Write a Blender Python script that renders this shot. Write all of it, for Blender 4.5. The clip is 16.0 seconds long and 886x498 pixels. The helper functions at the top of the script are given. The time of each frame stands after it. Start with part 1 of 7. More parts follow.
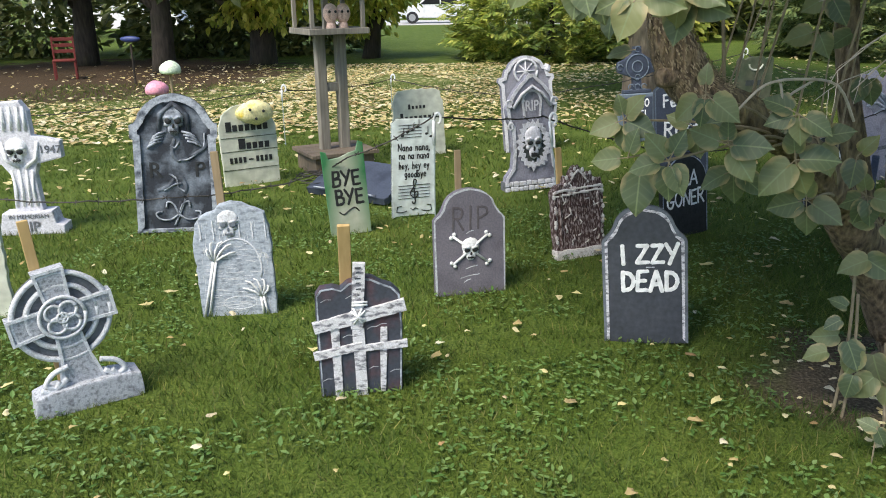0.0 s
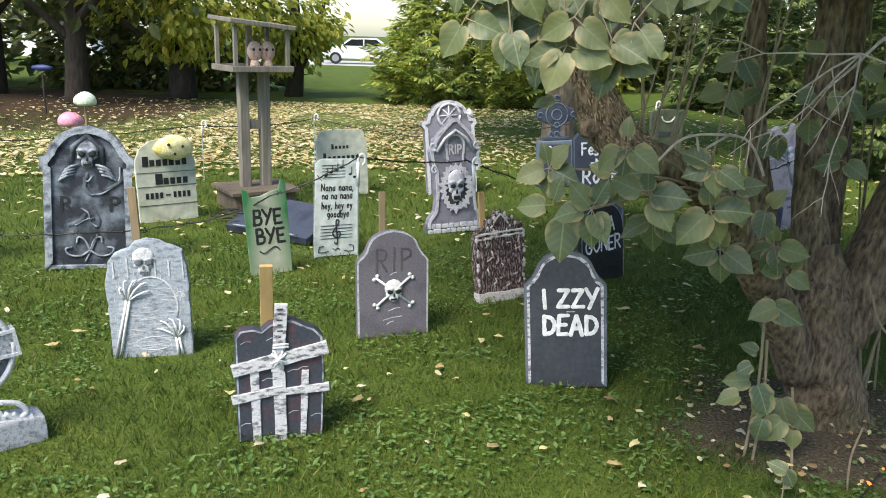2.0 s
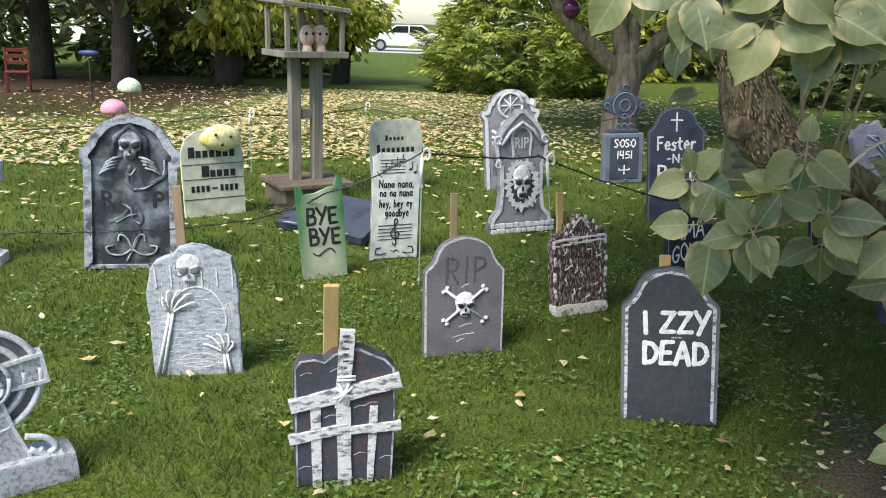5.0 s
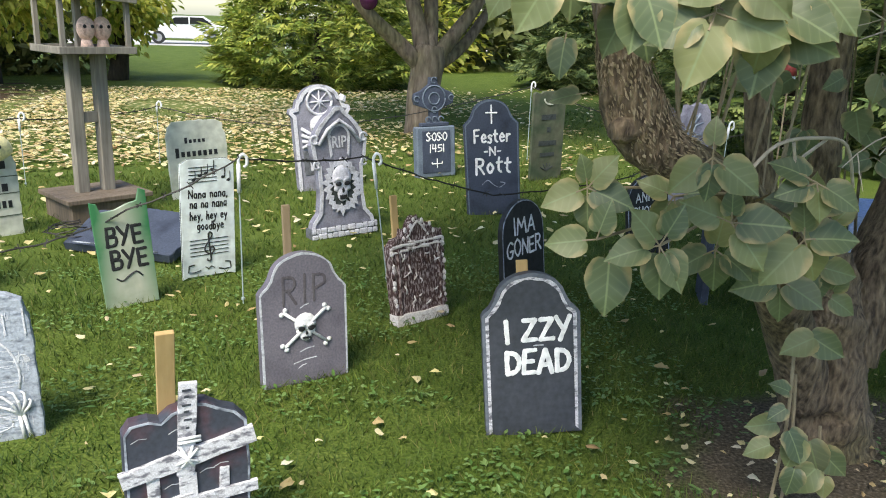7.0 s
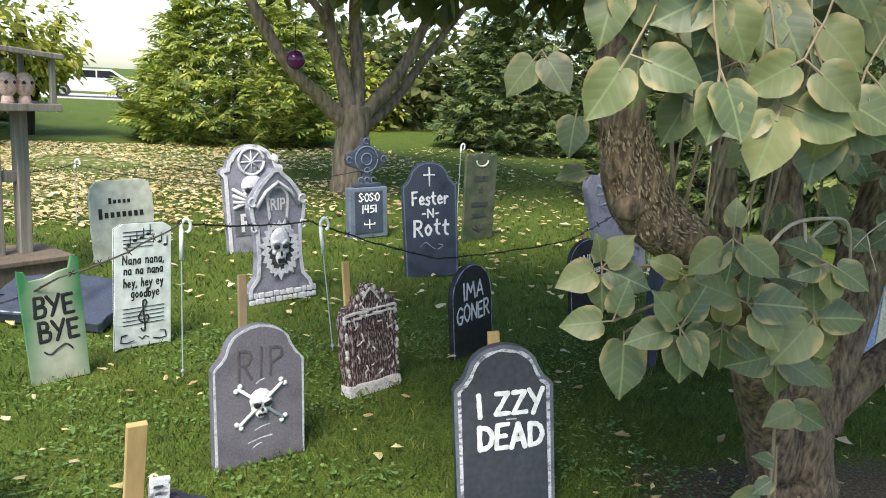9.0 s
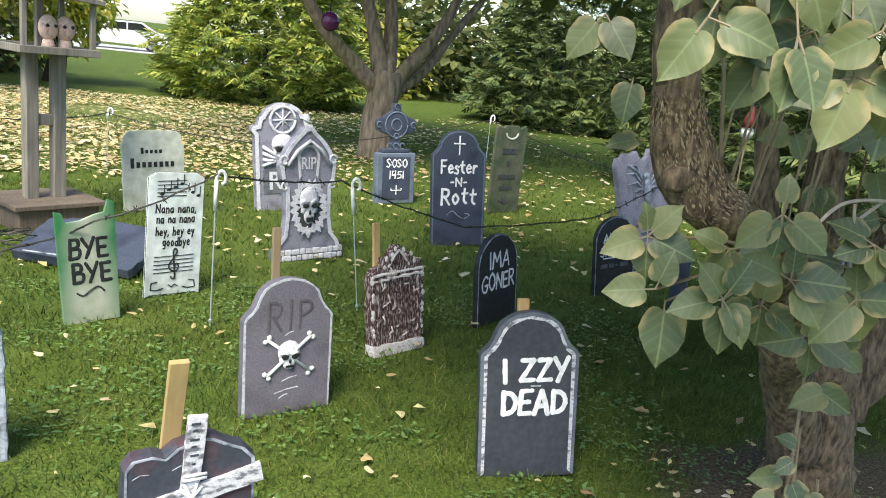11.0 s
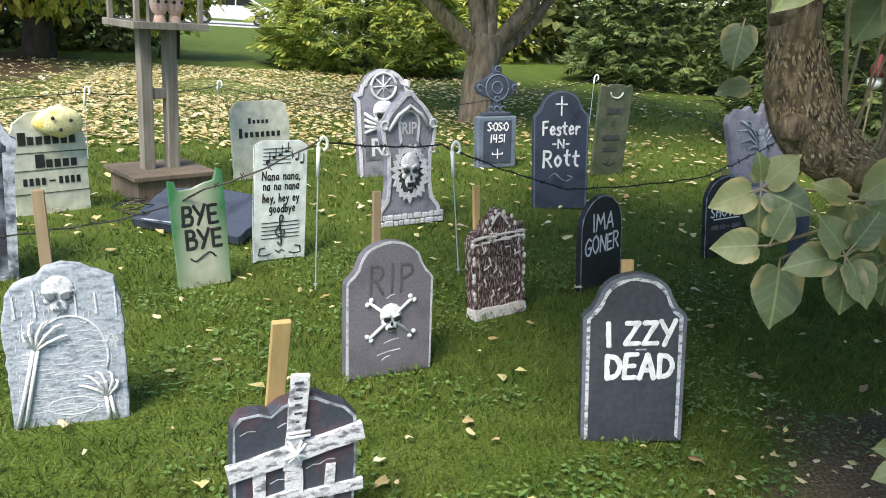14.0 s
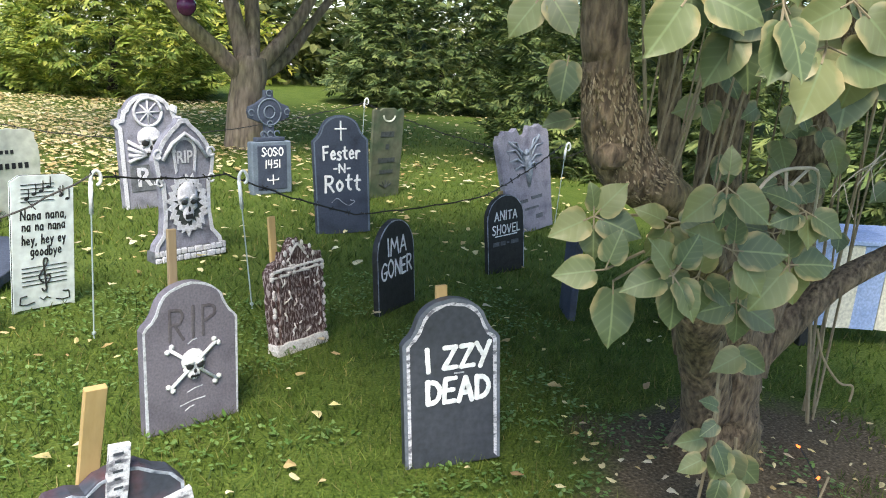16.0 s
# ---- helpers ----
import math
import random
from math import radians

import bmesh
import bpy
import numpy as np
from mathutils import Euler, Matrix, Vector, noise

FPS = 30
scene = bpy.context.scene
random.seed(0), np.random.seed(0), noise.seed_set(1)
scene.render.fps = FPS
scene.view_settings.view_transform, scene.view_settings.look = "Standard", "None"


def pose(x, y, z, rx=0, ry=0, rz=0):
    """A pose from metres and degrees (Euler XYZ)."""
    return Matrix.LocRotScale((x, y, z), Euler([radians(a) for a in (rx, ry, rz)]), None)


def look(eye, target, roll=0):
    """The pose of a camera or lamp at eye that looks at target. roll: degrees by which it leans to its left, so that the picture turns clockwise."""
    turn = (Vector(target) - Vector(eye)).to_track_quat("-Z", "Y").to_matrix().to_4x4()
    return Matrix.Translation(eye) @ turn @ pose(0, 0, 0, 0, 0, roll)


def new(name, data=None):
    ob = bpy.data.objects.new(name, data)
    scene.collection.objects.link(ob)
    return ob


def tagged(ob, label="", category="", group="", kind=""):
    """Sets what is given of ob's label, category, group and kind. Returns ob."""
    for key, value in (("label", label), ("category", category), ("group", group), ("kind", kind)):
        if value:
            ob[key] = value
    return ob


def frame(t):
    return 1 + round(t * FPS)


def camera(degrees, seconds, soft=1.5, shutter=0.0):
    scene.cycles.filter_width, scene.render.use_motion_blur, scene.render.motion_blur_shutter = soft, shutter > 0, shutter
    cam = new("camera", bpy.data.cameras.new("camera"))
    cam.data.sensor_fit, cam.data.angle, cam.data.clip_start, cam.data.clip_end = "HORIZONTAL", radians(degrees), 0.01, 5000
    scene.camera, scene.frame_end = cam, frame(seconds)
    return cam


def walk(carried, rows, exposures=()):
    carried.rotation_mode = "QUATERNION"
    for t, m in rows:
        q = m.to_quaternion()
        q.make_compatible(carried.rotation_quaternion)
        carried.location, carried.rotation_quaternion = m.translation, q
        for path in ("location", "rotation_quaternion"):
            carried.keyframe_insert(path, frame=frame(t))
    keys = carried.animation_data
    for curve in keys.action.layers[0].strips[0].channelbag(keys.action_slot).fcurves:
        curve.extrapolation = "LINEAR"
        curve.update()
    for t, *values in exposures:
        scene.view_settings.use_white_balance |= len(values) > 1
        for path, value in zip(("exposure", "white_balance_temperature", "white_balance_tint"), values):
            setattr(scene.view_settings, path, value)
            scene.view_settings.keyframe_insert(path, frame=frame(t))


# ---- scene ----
cam = camera(57.8, 16.0, soft=1.0)
PATH = [
    (0, (0.295, -0.221, 1.601), (0.165, 1.68, 0.993), -0.8),
    (0.5, (0.343, -0.195, 1.603), (0.345, 1.719, 1.023), -0.4),
    (1, (0.359, -0.204, 1.605), (0.449, 1.715, 1.047), 0.2),
    (1.5, (0.335, -0.209, 1.605), (0.472, 1.713, 1.069), 1.2),
    (2, (0.271, -0.216, 1.609), (0.341, 1.717, 1.099), 1.8),
    (2.5, (0.22, -0.21, 1.593), (0.247, 1.716, 1.055), 2.6),
    (3, (0.196, -0.164, 1.583), (0.167, 1.752, 1.01), 3.1),
    (3.5, (0.223, 0.004, 1.579), (0.145, 1.935, 1.066), 2.0),
    (4, (0.248, 0.138, 1.587), (0.175, 2.068, 1.066), 1.6),
    (4.2, (0.225, 0.161, 1.579), (0.158, 2.09, 1.058), 2.1),
    (6.3, (-0.013, 0.527, 1.571), (0.058, 2.44, 0.99), -0.6),
    (6.5, (0.004, 0.551, 1.577), (0.103, 2.464, 1.003), -1.0),
    (7, (-0.063, 0.624, 1.573), (0.402, 2.491, 1.029), 2.0),
    (7.5, (-0.196, 0.722, 1.595), (0.393, 2.549, 1.036), -0.8),
    (8, (-0.24, 0.769, 1.635), (0.315, 2.635, 1.175), 0.6),
    (8.2, (-0.231, 0.791, 1.626), (0.395, 2.646, 1.218), 0.5),
    (10.3, (-0.299, 0.755, 1.585), (0.371, 2.591, 1.163), 5.2),
    (10.5, (-0.301, 0.76, 1.579), (0.371, 2.594, 1.149), 5.3),
    (11, (-0.324, 0.773, 1.564), (0.316, 2.609, 1.095), 6.5),
    (11.5, (-0.312, 0.76, 1.564), (0.347, 2.589, 1.094), 6.1),
    (12, (-0.312, 0.752, 1.557), (0.371, 2.565, 1.06), 6.3),
    (12.5, (-0.337, 0.761, 1.551), (0.298, 2.588, 1.042), 7.3),
    (13, (-0.369, 0.779, 1.543), (0.206, 2.627, 1.038), 7.0),
    (13.5, (-0.366, 0.797, 1.526), (0.205, 2.627, 0.956), 7.3),
    (14, (-0.296, 0.803, 1.537), (0.096, 2.679, 0.965), 3.9),
    (14.5, (-0.292, 0.826, 1.539), (0.295, 2.657, 0.99), 3.1),
    (15, (-0.418, 0.9, 1.537), (0.366, 2.657, 0.99), 4.5),
    (15.5, (-0.47, 0.93, 1.543), (0.377, 2.671, 1.039), 6.2),
    (16, (-0.443, 0.925, 1.548), (0.496, 2.625, 1.068), 4.9),
]
walk(cam, [(t, look(eye, target, roll)) for t, eye, target, roll in PATH], [(0.0, 1.04), (2.0, 1.15), (4.0, 1.13), (7.0, 1.25), (11.0, 1.42), (13.2, 1.44), (14.5, 1.24), (15.3, 1.49), (16.0, 1.54)])

# ---- world, sun, exposure ----
SUN_ELEV, SUN_AZ = 52.0, 215.0
world = bpy.data.worlds.new("sky")
scene.world = world
world.use_nodes = True
wn = world.node_tree
sky = wn.nodes.new("ShaderNodeTexSky")
sky.sky_type, sky.sun_disc = "NISHITA", False
sky.sun_elevation, sky.sun_rotation = radians(SUN_ELEV), radians(SUN_AZ)
wn.nodes["Background"].inputs["Strength"].default_value = 0.11
wn.links.new(sky.outputs["Color"], wn.nodes["Background"].inputs["Color"])
sun_data = bpy.data.lights.new("sun", "SUN")
sun_data.energy, sun_data.angle, sun_data.color = 2.5, radians(26.0), (1.0, 0.92, 0.78)
sun = new("sun", sun_data)
sun_dir = Vector((math.sin(radians(SUN_AZ)) * math.cos(radians(SUN_ELEV)), math.cos(radians(SUN_AZ)) * math.cos(radians(SUN_ELEV)), math.sin(radians(SUN_ELEV))))
sun.matrix_world = look(sun_dir * 40, (0, 0, 0))


# ---- materials ----
def blank(name):
    m = bpy.data.materials.new(name)
    m.use_nodes = True
    return m, m.node_tree.nodes, m.node_tree.links, m.node_tree.nodes["Principled BSDF"]


def noise_node(n, l, scale, detail=6, coord="Object", stretch=None):
    tc = n.new("ShaderNodeTexCoord")
    tex = n.new("ShaderNodeTexNoise")
    tex.inputs["Scale"].default_value, tex.inputs["Detail"].default_value = scale, detail
    src = tc.outputs[coord]
    if stretch:
        mp = n.new("ShaderNodeMapping")
        mp.inputs["Scale"].default_value = stretch
        l.new(src, mp.inputs["Vector"])
        src = mp.outputs["Vector"]
    l.new(src, tex.inputs["Vector"])
    return tex


def ramp(n, l, src, stops):
    r = n.new("ShaderNodeValToRGB")
    while len(r.color_ramp.elements) < len(stops):
        r.color_ramp.elements.new(0.5)
    for e, (p, c) in zip(r.color_ramp.elements, stops):
        e.position, e.color = p, (*c, 1) if len(c) == 3 else c
    l.new(src, r.inputs["Fac"])
    return r


def blend(n, l, fac, a, b, kind="MIX"):
    mx = n.new("ShaderNodeMix")
    mx.data_type, mx.blend_type = "RGBA", kind
    for sock, v in ((mx.inputs["Factor"], fac), (mx.inputs["A"], a), (mx.inputs["B"], b)):
        if isinstance(v, (int, float)):
            sock.default_value = v
        elif isinstance(v, tuple):
            sock.default_value = (*v, 1)
        else:
            l.new(v, sock)
    return mx.outputs["Result"]


def relief(n, l, bsdf, height, strength=0.3, distance=0.01):
    b = n.new("ShaderNodeBump")
    b.inputs["Strength"].default_value, b.inputs["Distance"].default_value = strength, distance
    l.new(height, b.inputs["Height"])
    l.new(b.outputs["Normal"], bsdf.inputs["Normal"])


def painted(name, dark, light, amount=0.5, scale=9.0, fine=60.0, rough=0.75, bump=0.35, sharp=0.12, stretch=None):
    """Brushed or sprayed paint: two colours in patches, a finer grain over both, slight relief."""
    m, n, l, b = blank(name)
    big = noise_node(n, l, scale, 7, stretch=stretch)
    small = noise_node(n, l, fine, 4)
    r = ramp(n, l, big.outputs["Fac"], [(max(0.0, 0.62 - amount * 0.45 - sharp), (0, 0, 0)), (min(1.0, 0.62 - amount * 0.45 + sharp), (1, 1, 1))])
    base = blend(n, l, r.outputs["Color"], dark, light)
    g = ramp(n, l, small.outputs["Fac"], [(0.3, (0.72, 0.72, 0.72)), (0.7, (1.12, 1.12, 1.12))])
    l.new(blend(n, l, 1.0, base, g.outputs["Color"], "MULTIPLY"), b.inputs["Base Color"])
    b.inputs["Roughness"].default_value = rough
    relief(n, l, b, small.outputs["Fac"], bump, 0.004)
    return m


def wooden(name, dark, light, rough=0.8, along=(18, 18, 1.2)):
    m, n, l, b = blank(name)
    grain = noise_node(n, l, 3.0, 8, stretch=along)
    patch = noise_node(n, l, 2.2, 4)
    c = blend(n, l, grain.outputs["Fac"], dark, light)
    g = ramp(n, l, patch.outputs["Fac"], [(0.3, (0.7, 0.7, 0.7)), (0.7, (1.15, 1.15, 1.15))])
    l.new(blend(n, l, 1.0, c, g.outputs["Color"], "MULTIPLY"), b.inputs["Base Color"])
    b.inputs["Roughness"].default_value = rough
    relief(n, l, b, grain.outputs["Fac"], 0.5, 0.004)
    return m


def leafy(name, colours, rough=0.5, through_light=0.35, patch=0.0):
    """Leaves that differ island by island, with some light passing through."""
    m, n, l, b = blank(name)
    geo = n.new("ShaderNodeNewGeometry")
    step = 1.0 / max(1, len(colours) - 1)
    r = ramp(n, l, geo.outputs["Random Per Island"], [(i * step, c) for i, c in enumerate(colours)])
    tex = noise_node(n, l, 14.0, 4)
    g = ramp(n, l, tex.outputs["Fac"], [(0.3, (0.75, 0.75, 0.75)), (0.7, (1.2, 1.2, 1.2))])
    col = blend(n, l, 1.0, r.outputs["Color"], g.outputs["Color"], "MULTIPLY")
    if patch:
        broad = noise_node(n, l, patch, 3)
        h = ramp(n, l, broad.outputs["Fac"], [(0.35, (0.55, 0.62, 0.6)), (0.65, (1.45, 1.35, 1.2))])
        col = blend(n, l, 1.0, col, h.outputs["Color"], "MULTIPLY")
    l.new(col, b.inputs["Base Color"])
    b.inputs["Roughness"].default_value = rough
    tr = n.new("ShaderNodeBsdfTranslucent")
    l.new(col, tr.inputs["Color"])
    mix = n.new("ShaderNodeMixShader")
    mix.inputs["Fac"].default_value = through_light
    l.new(b.outputs["BSDF"], mix.inputs[1])
    l.new(tr.outputs["BSDF"], mix.inputs[2])
    l.new(mix.outputs["Shader"], n["Material Output"].inputs["Surface"])
    return m


def plain(name, colour, rough=0.6, metal=0.0, fine=40.0, bump=0.15):
    m, n, l, b = blank(name)
    tex = noise_node(n, l, fine, 5)
    g = ramp(n, l, tex.outputs["Fac"], [(0.3, tuple(0.82 * c for c in colour)), (0.7, tuple(min(1, 1.12 * c) for c in colour))])
    l.new(g.outputs["Color"], b.inputs["Base Color"])
    b.inputs["Roughness"].default_value, b.inputs["Metallic"].default_value = rough, metal
    relief(n, l, b, tex.outputs["Fac"], bump, 0.003)
    return m


M_CHARCOAL = painted("charcoal_paint", (0.027, 0.032, 0.042), (0.062, 0.068, 0.085), 0.5, 5, 40, 0.5, 0.2, 0.2)
M_CHALK = painted("chalk_brush", (0.17, 0.17, 0.2), (0.68, 0.68, 0.72), 0.4, 62, 240, 0.85, 0.8, 0.07, (0.45, 1.0, 1.0))
M_WHITE = painted("white_lettering_paint", (0.78, 0.79, 0.8), (0.93, 0.93, 0.93), 0.7, 25, 30, 0.6, 0.1)
M_MAUVE = painted("mauve_grey_paint", (0.105, 0.098, 0.122), (0.17, 0.158, 0.19), 0.5, 6, 110, 0.75, 0.5)
M_DARKMAUVE = painted("dark_mauve_incised_paint", (0.06, 0.05, 0.062), (0.11, 0.1, 0.11), 0.5, 8, 110, 0.8)
M_BLACK = painted("black_lettering_paint", (0.008, 0.009, 0.01), (0.022, 0.023, 0.025), 0.4, 20, 80, 0.55)
M_PALESTONE = painted("pale_blue_grey_stone", (0.15, 0.175, 0.215), (0.42, 0.47, 0.54), 0.5, 24, 90, 0.85, 0.9, 0.12, (1.0, 1.0, 2.2))
M_PALEHOLLOW = painted("blue_grey_hollow", (0.07, 0.085, 0.11), (0.16, 0.185, 0.22), 0.5, 30, 90, 0.85)
M_BONE = painted("white_bone_paint", (0.5, 0.52, 0.54), (0.82, 0.83, 0.84), 0.72, 18, 90, 0.7)
M_GREYFOAM = painted("grey_speckled_foam", (0.17, 0.18, 0.2), (0.46, 0.48, 0.53), 0.46, 70, 160, 0.85, 0.7)
M_GREYRIDGE = painted("light_ridge_foam", (0.3, 0.31, 0.34), (0.64, 0.66, 0.7), 0.62, 60, 160, 0.85, 0.6)
M_DEEPGREY = painted("deep_grey_foam", (0.06, 0.065, 0.075), (0.14, 0.15, 0.17), 0.45, 18, 90, 0.8, 0.5)
M_SLATE = painted("slate_foam_with_drybrush", (0.028, 0.034, 0.047), (0.23, 0.27, 0.33), 0.12, 7, 80, 0.8, 0.6, 0.12)
M_SLATERIM = painted("slate_rim", (0.07, 0.084, 0.112), (0.42, 0.46, 0.53), 0.34, 20, 90, 0.8, 0.6)
M_PURPLEGREY = painted("purple_grey_foam", (0.1, 0.1, 0.13), (0.27, 0.27, 0.33), 0.5, 9, 80, 0.8, 0.5)
M_SILVER = painted("silver_grey_foam", (0.25, 0.25, 0.29), (0.66, 0.66, 0.72), 0.62, 15, 90, 0.75, 0.5)
M_BLOOD = painted("charcoal_with_red_wash", (0.047, 0.054, 0.074), (0.13, 0.038, 0.043), -0.02, 7, 60, 0.6, 0.4, 0.14)
M_REDBROWN = painted("red_brown_drybrushed_foam", (0.06, 0.028, 0.025), (0.42, 0.35, 0.34), 0.15, 75, 150, 0.85, 0.9, 0.07, (1.5, 1.0, 0.45))
M_REDBASE = painted("pale_brown_drybrushed_foam", (0.2, 0.12, 0.1), (0.72, 0.68, 0.66), 0.62, 40, 120, 0.85, 0.7)
M_NAVY = painted("navy_slate_paint", (0.02, 0.027, 0.048), (0.05, 0.064, 0.1), 0.5, 6, 80, 0.65)
M_BLUEGREY = painted("blue_grey_paint", (0.075, 0.1, 0.145), (0.14, 0.18, 0.23), 0.5, 6, 80, 0.7)
M_MINT = painted("pale_mint_board", (0.6, 0.68, 0.68), (0.78, 0.85, 0.84), 0.6, 4, 14, 0.6, 0.1)


def sprayed_board():
    """Grey-beige board, green paint sprayed along its edges and foot."""
    m, n, l, b = blank("green_edged_sprayed_board")
    tc = n.new("ShaderNodeTexCoord")
    sep = n.new("ShaderNodeSeparateXYZ")
    l.new(tc.outputs["Object"], sep.inputs["Vector"])
    ax = n.new("ShaderNodeMath")
    ax.operation = "ABSOLUTE"
    l.new(sep.outputs["X"], ax.inputs[0])
    up = n.new("ShaderNodeMath")
    up.operation = "MULTIPLY_ADD"
    l.new(sep.outputs["Z"], up.inputs[0])
    up.inputs[1].default_value = 0.14
    l.new(ax.outputs["Value"], up.inputs[2])
    patch = noise_node(n, l, 6.0, 5)
    ad = n.new("ShaderNodeMath")
    ad.operation = "MULTIPLY_ADD"
    l.new(patch.outputs["Fac"], ad.inputs[0])
    ad.inputs[1].default_value = 0.16
    l.new(up.outputs["Value"], ad.inputs[2])
    r = ramp(n, l, ad.outputs["Value"], [(0.155, (0, 0, 0)), (0.29, (1, 1, 1))])
    base = ramp(n, l, patch.outputs["Fac"], [(0.35, (0.26, 0.31, 0.22)), (0.6, (0.48, 0.5, 0.41))])
    l.new(blend(n, l, r.outputs["Color"], base.outputs["Color"], (0.03, 0.17, 0.06)), b.inputs["Base Color"])
    b.inputs["Roughness"].default_value = 0.65
    return m


M_BYE = sprayed_board()
M_MOSSBOARD = painted("moss_green_washed_board", (0.28, 0.34, 0.2), (0.6, 0.62, 0.52), 0.68, 4.0, 12, 0.8, 0.1, 0.16)
M_DARKMOSS = painted("dark_moss_board", (0.025, 0.06, 0.026), (0.1, 0.11, 0.07), 0.45, 5, 14, 0.8, 0.1, 0.16)
M_RIM = painted("grey_white_brushed_rim", (0.12, 0.13, 0.15), (0.55, 0.57, 0.61), 0.55, 26, 130, 0.8, 0.4, 0.14)
M_BAND = painted("blue_grey_wash", (0.075, 0.085, 0.105), (0.16, 0.18, 0.215), 0.5, 9, 70, 0.7, 0.3, 0.2)
M_EDGE = painted("dark_board_edge", (0.02, 0.03, 0.03), (0.05, 0.06, 0.06), 0.5, 20, 60)
M_PINE = wooden("fresh_pine", (0.5, 0.33, 0.13), (0.68, 0.48, 0.22))
M_OLDWOOD = wooden("weathered_grey_wood", (0.07, 0.062, 0.05), (0.38, 0.355, 0.3))
M_STAKE = wooden("weathered_stake_wood", (0.25, 0.18, 0.1), (0.42, 0.32, 0.2))


def bark(name, dark, light, scale=5.0, strength=0.9, stretch=(3.2, 3.2, 0.7)):
    m, n, l, b = blank(name)
    ridges = noise_node(n, l, scale, 9, stretch=stretch)
    moss = noise_node(n, l, 2.1, 5)
    c = ramp(n, l, ridges.outputs["Fac"], [(0.32, dark), (0.55, tuple((a + e) / 2 for a, e in zip(dark, light))), (0.75, light)])
    g = ramp(n, l, moss.outputs["Fac"], [(0.45, (1, 1, 1)), (0.7, (0.75, 0.86, 0.6))])
    l.new(blend(n, l, 1.0, c.outputs["Color"], g.outputs["Color"], "MULTIPLY"), b.inputs["Base Color"])
    b.inputs["Roughness"].default_value = 0.9
    relief(n, l, b, ridges.outputs["Fac"], strength, 0.03)
    return m


M_BARK = bark("rough_lilac_bark", (0.06, 0.042, 0.028), (0.36, 0.265, 0.17), 32.0, 1.0, (1.7, 1.7, 0.55))
M_FARBARK = bark("smooth_brown_bark", (0.1, 0.076, 0.056), (0.34, 0.27, 0.2), 6.0, 0.7)
# trunk bark of the back planting; its deep shade is put into the colour
M_SHADEBARK = bark("bark_darkened_for_shade", (0.02, 0.016, 0.012), (0.065, 0.05, 0.038), 6.0, 0.7)
M_TWIG = plain("pale_dead_twig", (0.42, 0.37, 0.3), 0.85)
M_STEM = plain("grey_brown_stem", (0.27, 0.22, 0.14), 0.85)
M_CONIFER = leafy("conifer_sprays", [(0.13, 0.21, 0.045), (0.29, 0.38, 0.08), (0.55, 0.57, 0.16), (0.2, 0.29, 0.065)], 0.6, 0.35, 2.6)
M_DARKFIR = leafy("dark_conifer_sprays", [(0.055, 0.1, 0.037), (0.11, 0.165, 0.055), (0.23, 0.28, 0.1), (0.075, 0.13, 0.043)], 0.65, 0.3, 2.6)
M_MAPLE = leafy("yellow_green_leaves", [(0.2, 0.29, 0.045), (0.44, 0.49, 0.075), (0.66, 0.6, 0.13), (0.3, 0.37, 0.06)], 0.55, 0.5)
M_DULLLEAF = leafy("dull_green_leaves", [(0.045, 0.075, 0.02), (0.1, 0.13, 0.035), (0.2, 0.21, 0.06), (0.06, 0.09, 0.026)], 0.6, 0.35)


def turf_material():
    m, n, l, b = blank("grass_blades")
    geo = n.new("ShaderNodeNewGeometry")
    r = ramp(n, l, geo.outputs["Random Per Island"], [(0.0, (0.045, 0.088, 0.018)), (0.3, (0.086, 0.143, 0.029)), (0.6, (0.135, 0.185, 0.043)), (0.85, (0.072, 0.12, 0.026)), (1.0, (0.25, 0.24, 0.1))])
    clump = noise_node(n, l, 9.0, 5)
    broad = noise_node(n, l, 1.3, 4)
    g = ramp(n, l, clump.outputs["Fac"], [(0.34, (0.5, 0.55, 0.45)), (0.52, (1.0, 1.0, 1.0)), (0.7, (1.5, 1.45, 1.25))])
    h = ramp(n, l, broad.outputs["Fac"], [(0.35, (0.8, 0.9, 0.8)), (0.65, (1.3, 1.12, 0.95))])
    col = blend(n, l, 1.0, blend(n, l, 1.0, r.outputs["Color"], g.outputs["Color"], "MULTIPLY"), h.outputs["Color"], "MULTIPLY")
    l.new(col, b.inputs["Base Color"])
    b.inputs["Roughness"].default_value = 0.6
    b.inputs["Specular IOR Level"].default_value = 0.25
    tr = n.new("ShaderNodeBsdfTranslucent")
    l.new(col, tr.inputs["Color"])
    mix = n.new("ShaderNodeMixShader")
    mix.inputs["Fac"].default_value = 0.3
    l.new(b.outputs["BSDF"], mix.inputs[1])
    l.new(tr.outputs["BSDF"], mix.inputs[2])
    l.new(mix.outputs["Shader"], n["Material Output"].inputs["Surface"])
    return m


M_BLADE = turf_material()
M_FALLEN = leafy("fallen_leaves", [(0.66, 0.56, 0.27), (0.82, 0.74, 0.46), (0.46, 0.33, 0.14), (0.78, 0.7, 0.33), (0.4, 0.25, 0.11), (0.86, 0.82, 0.62)], 0.7, 0.25)


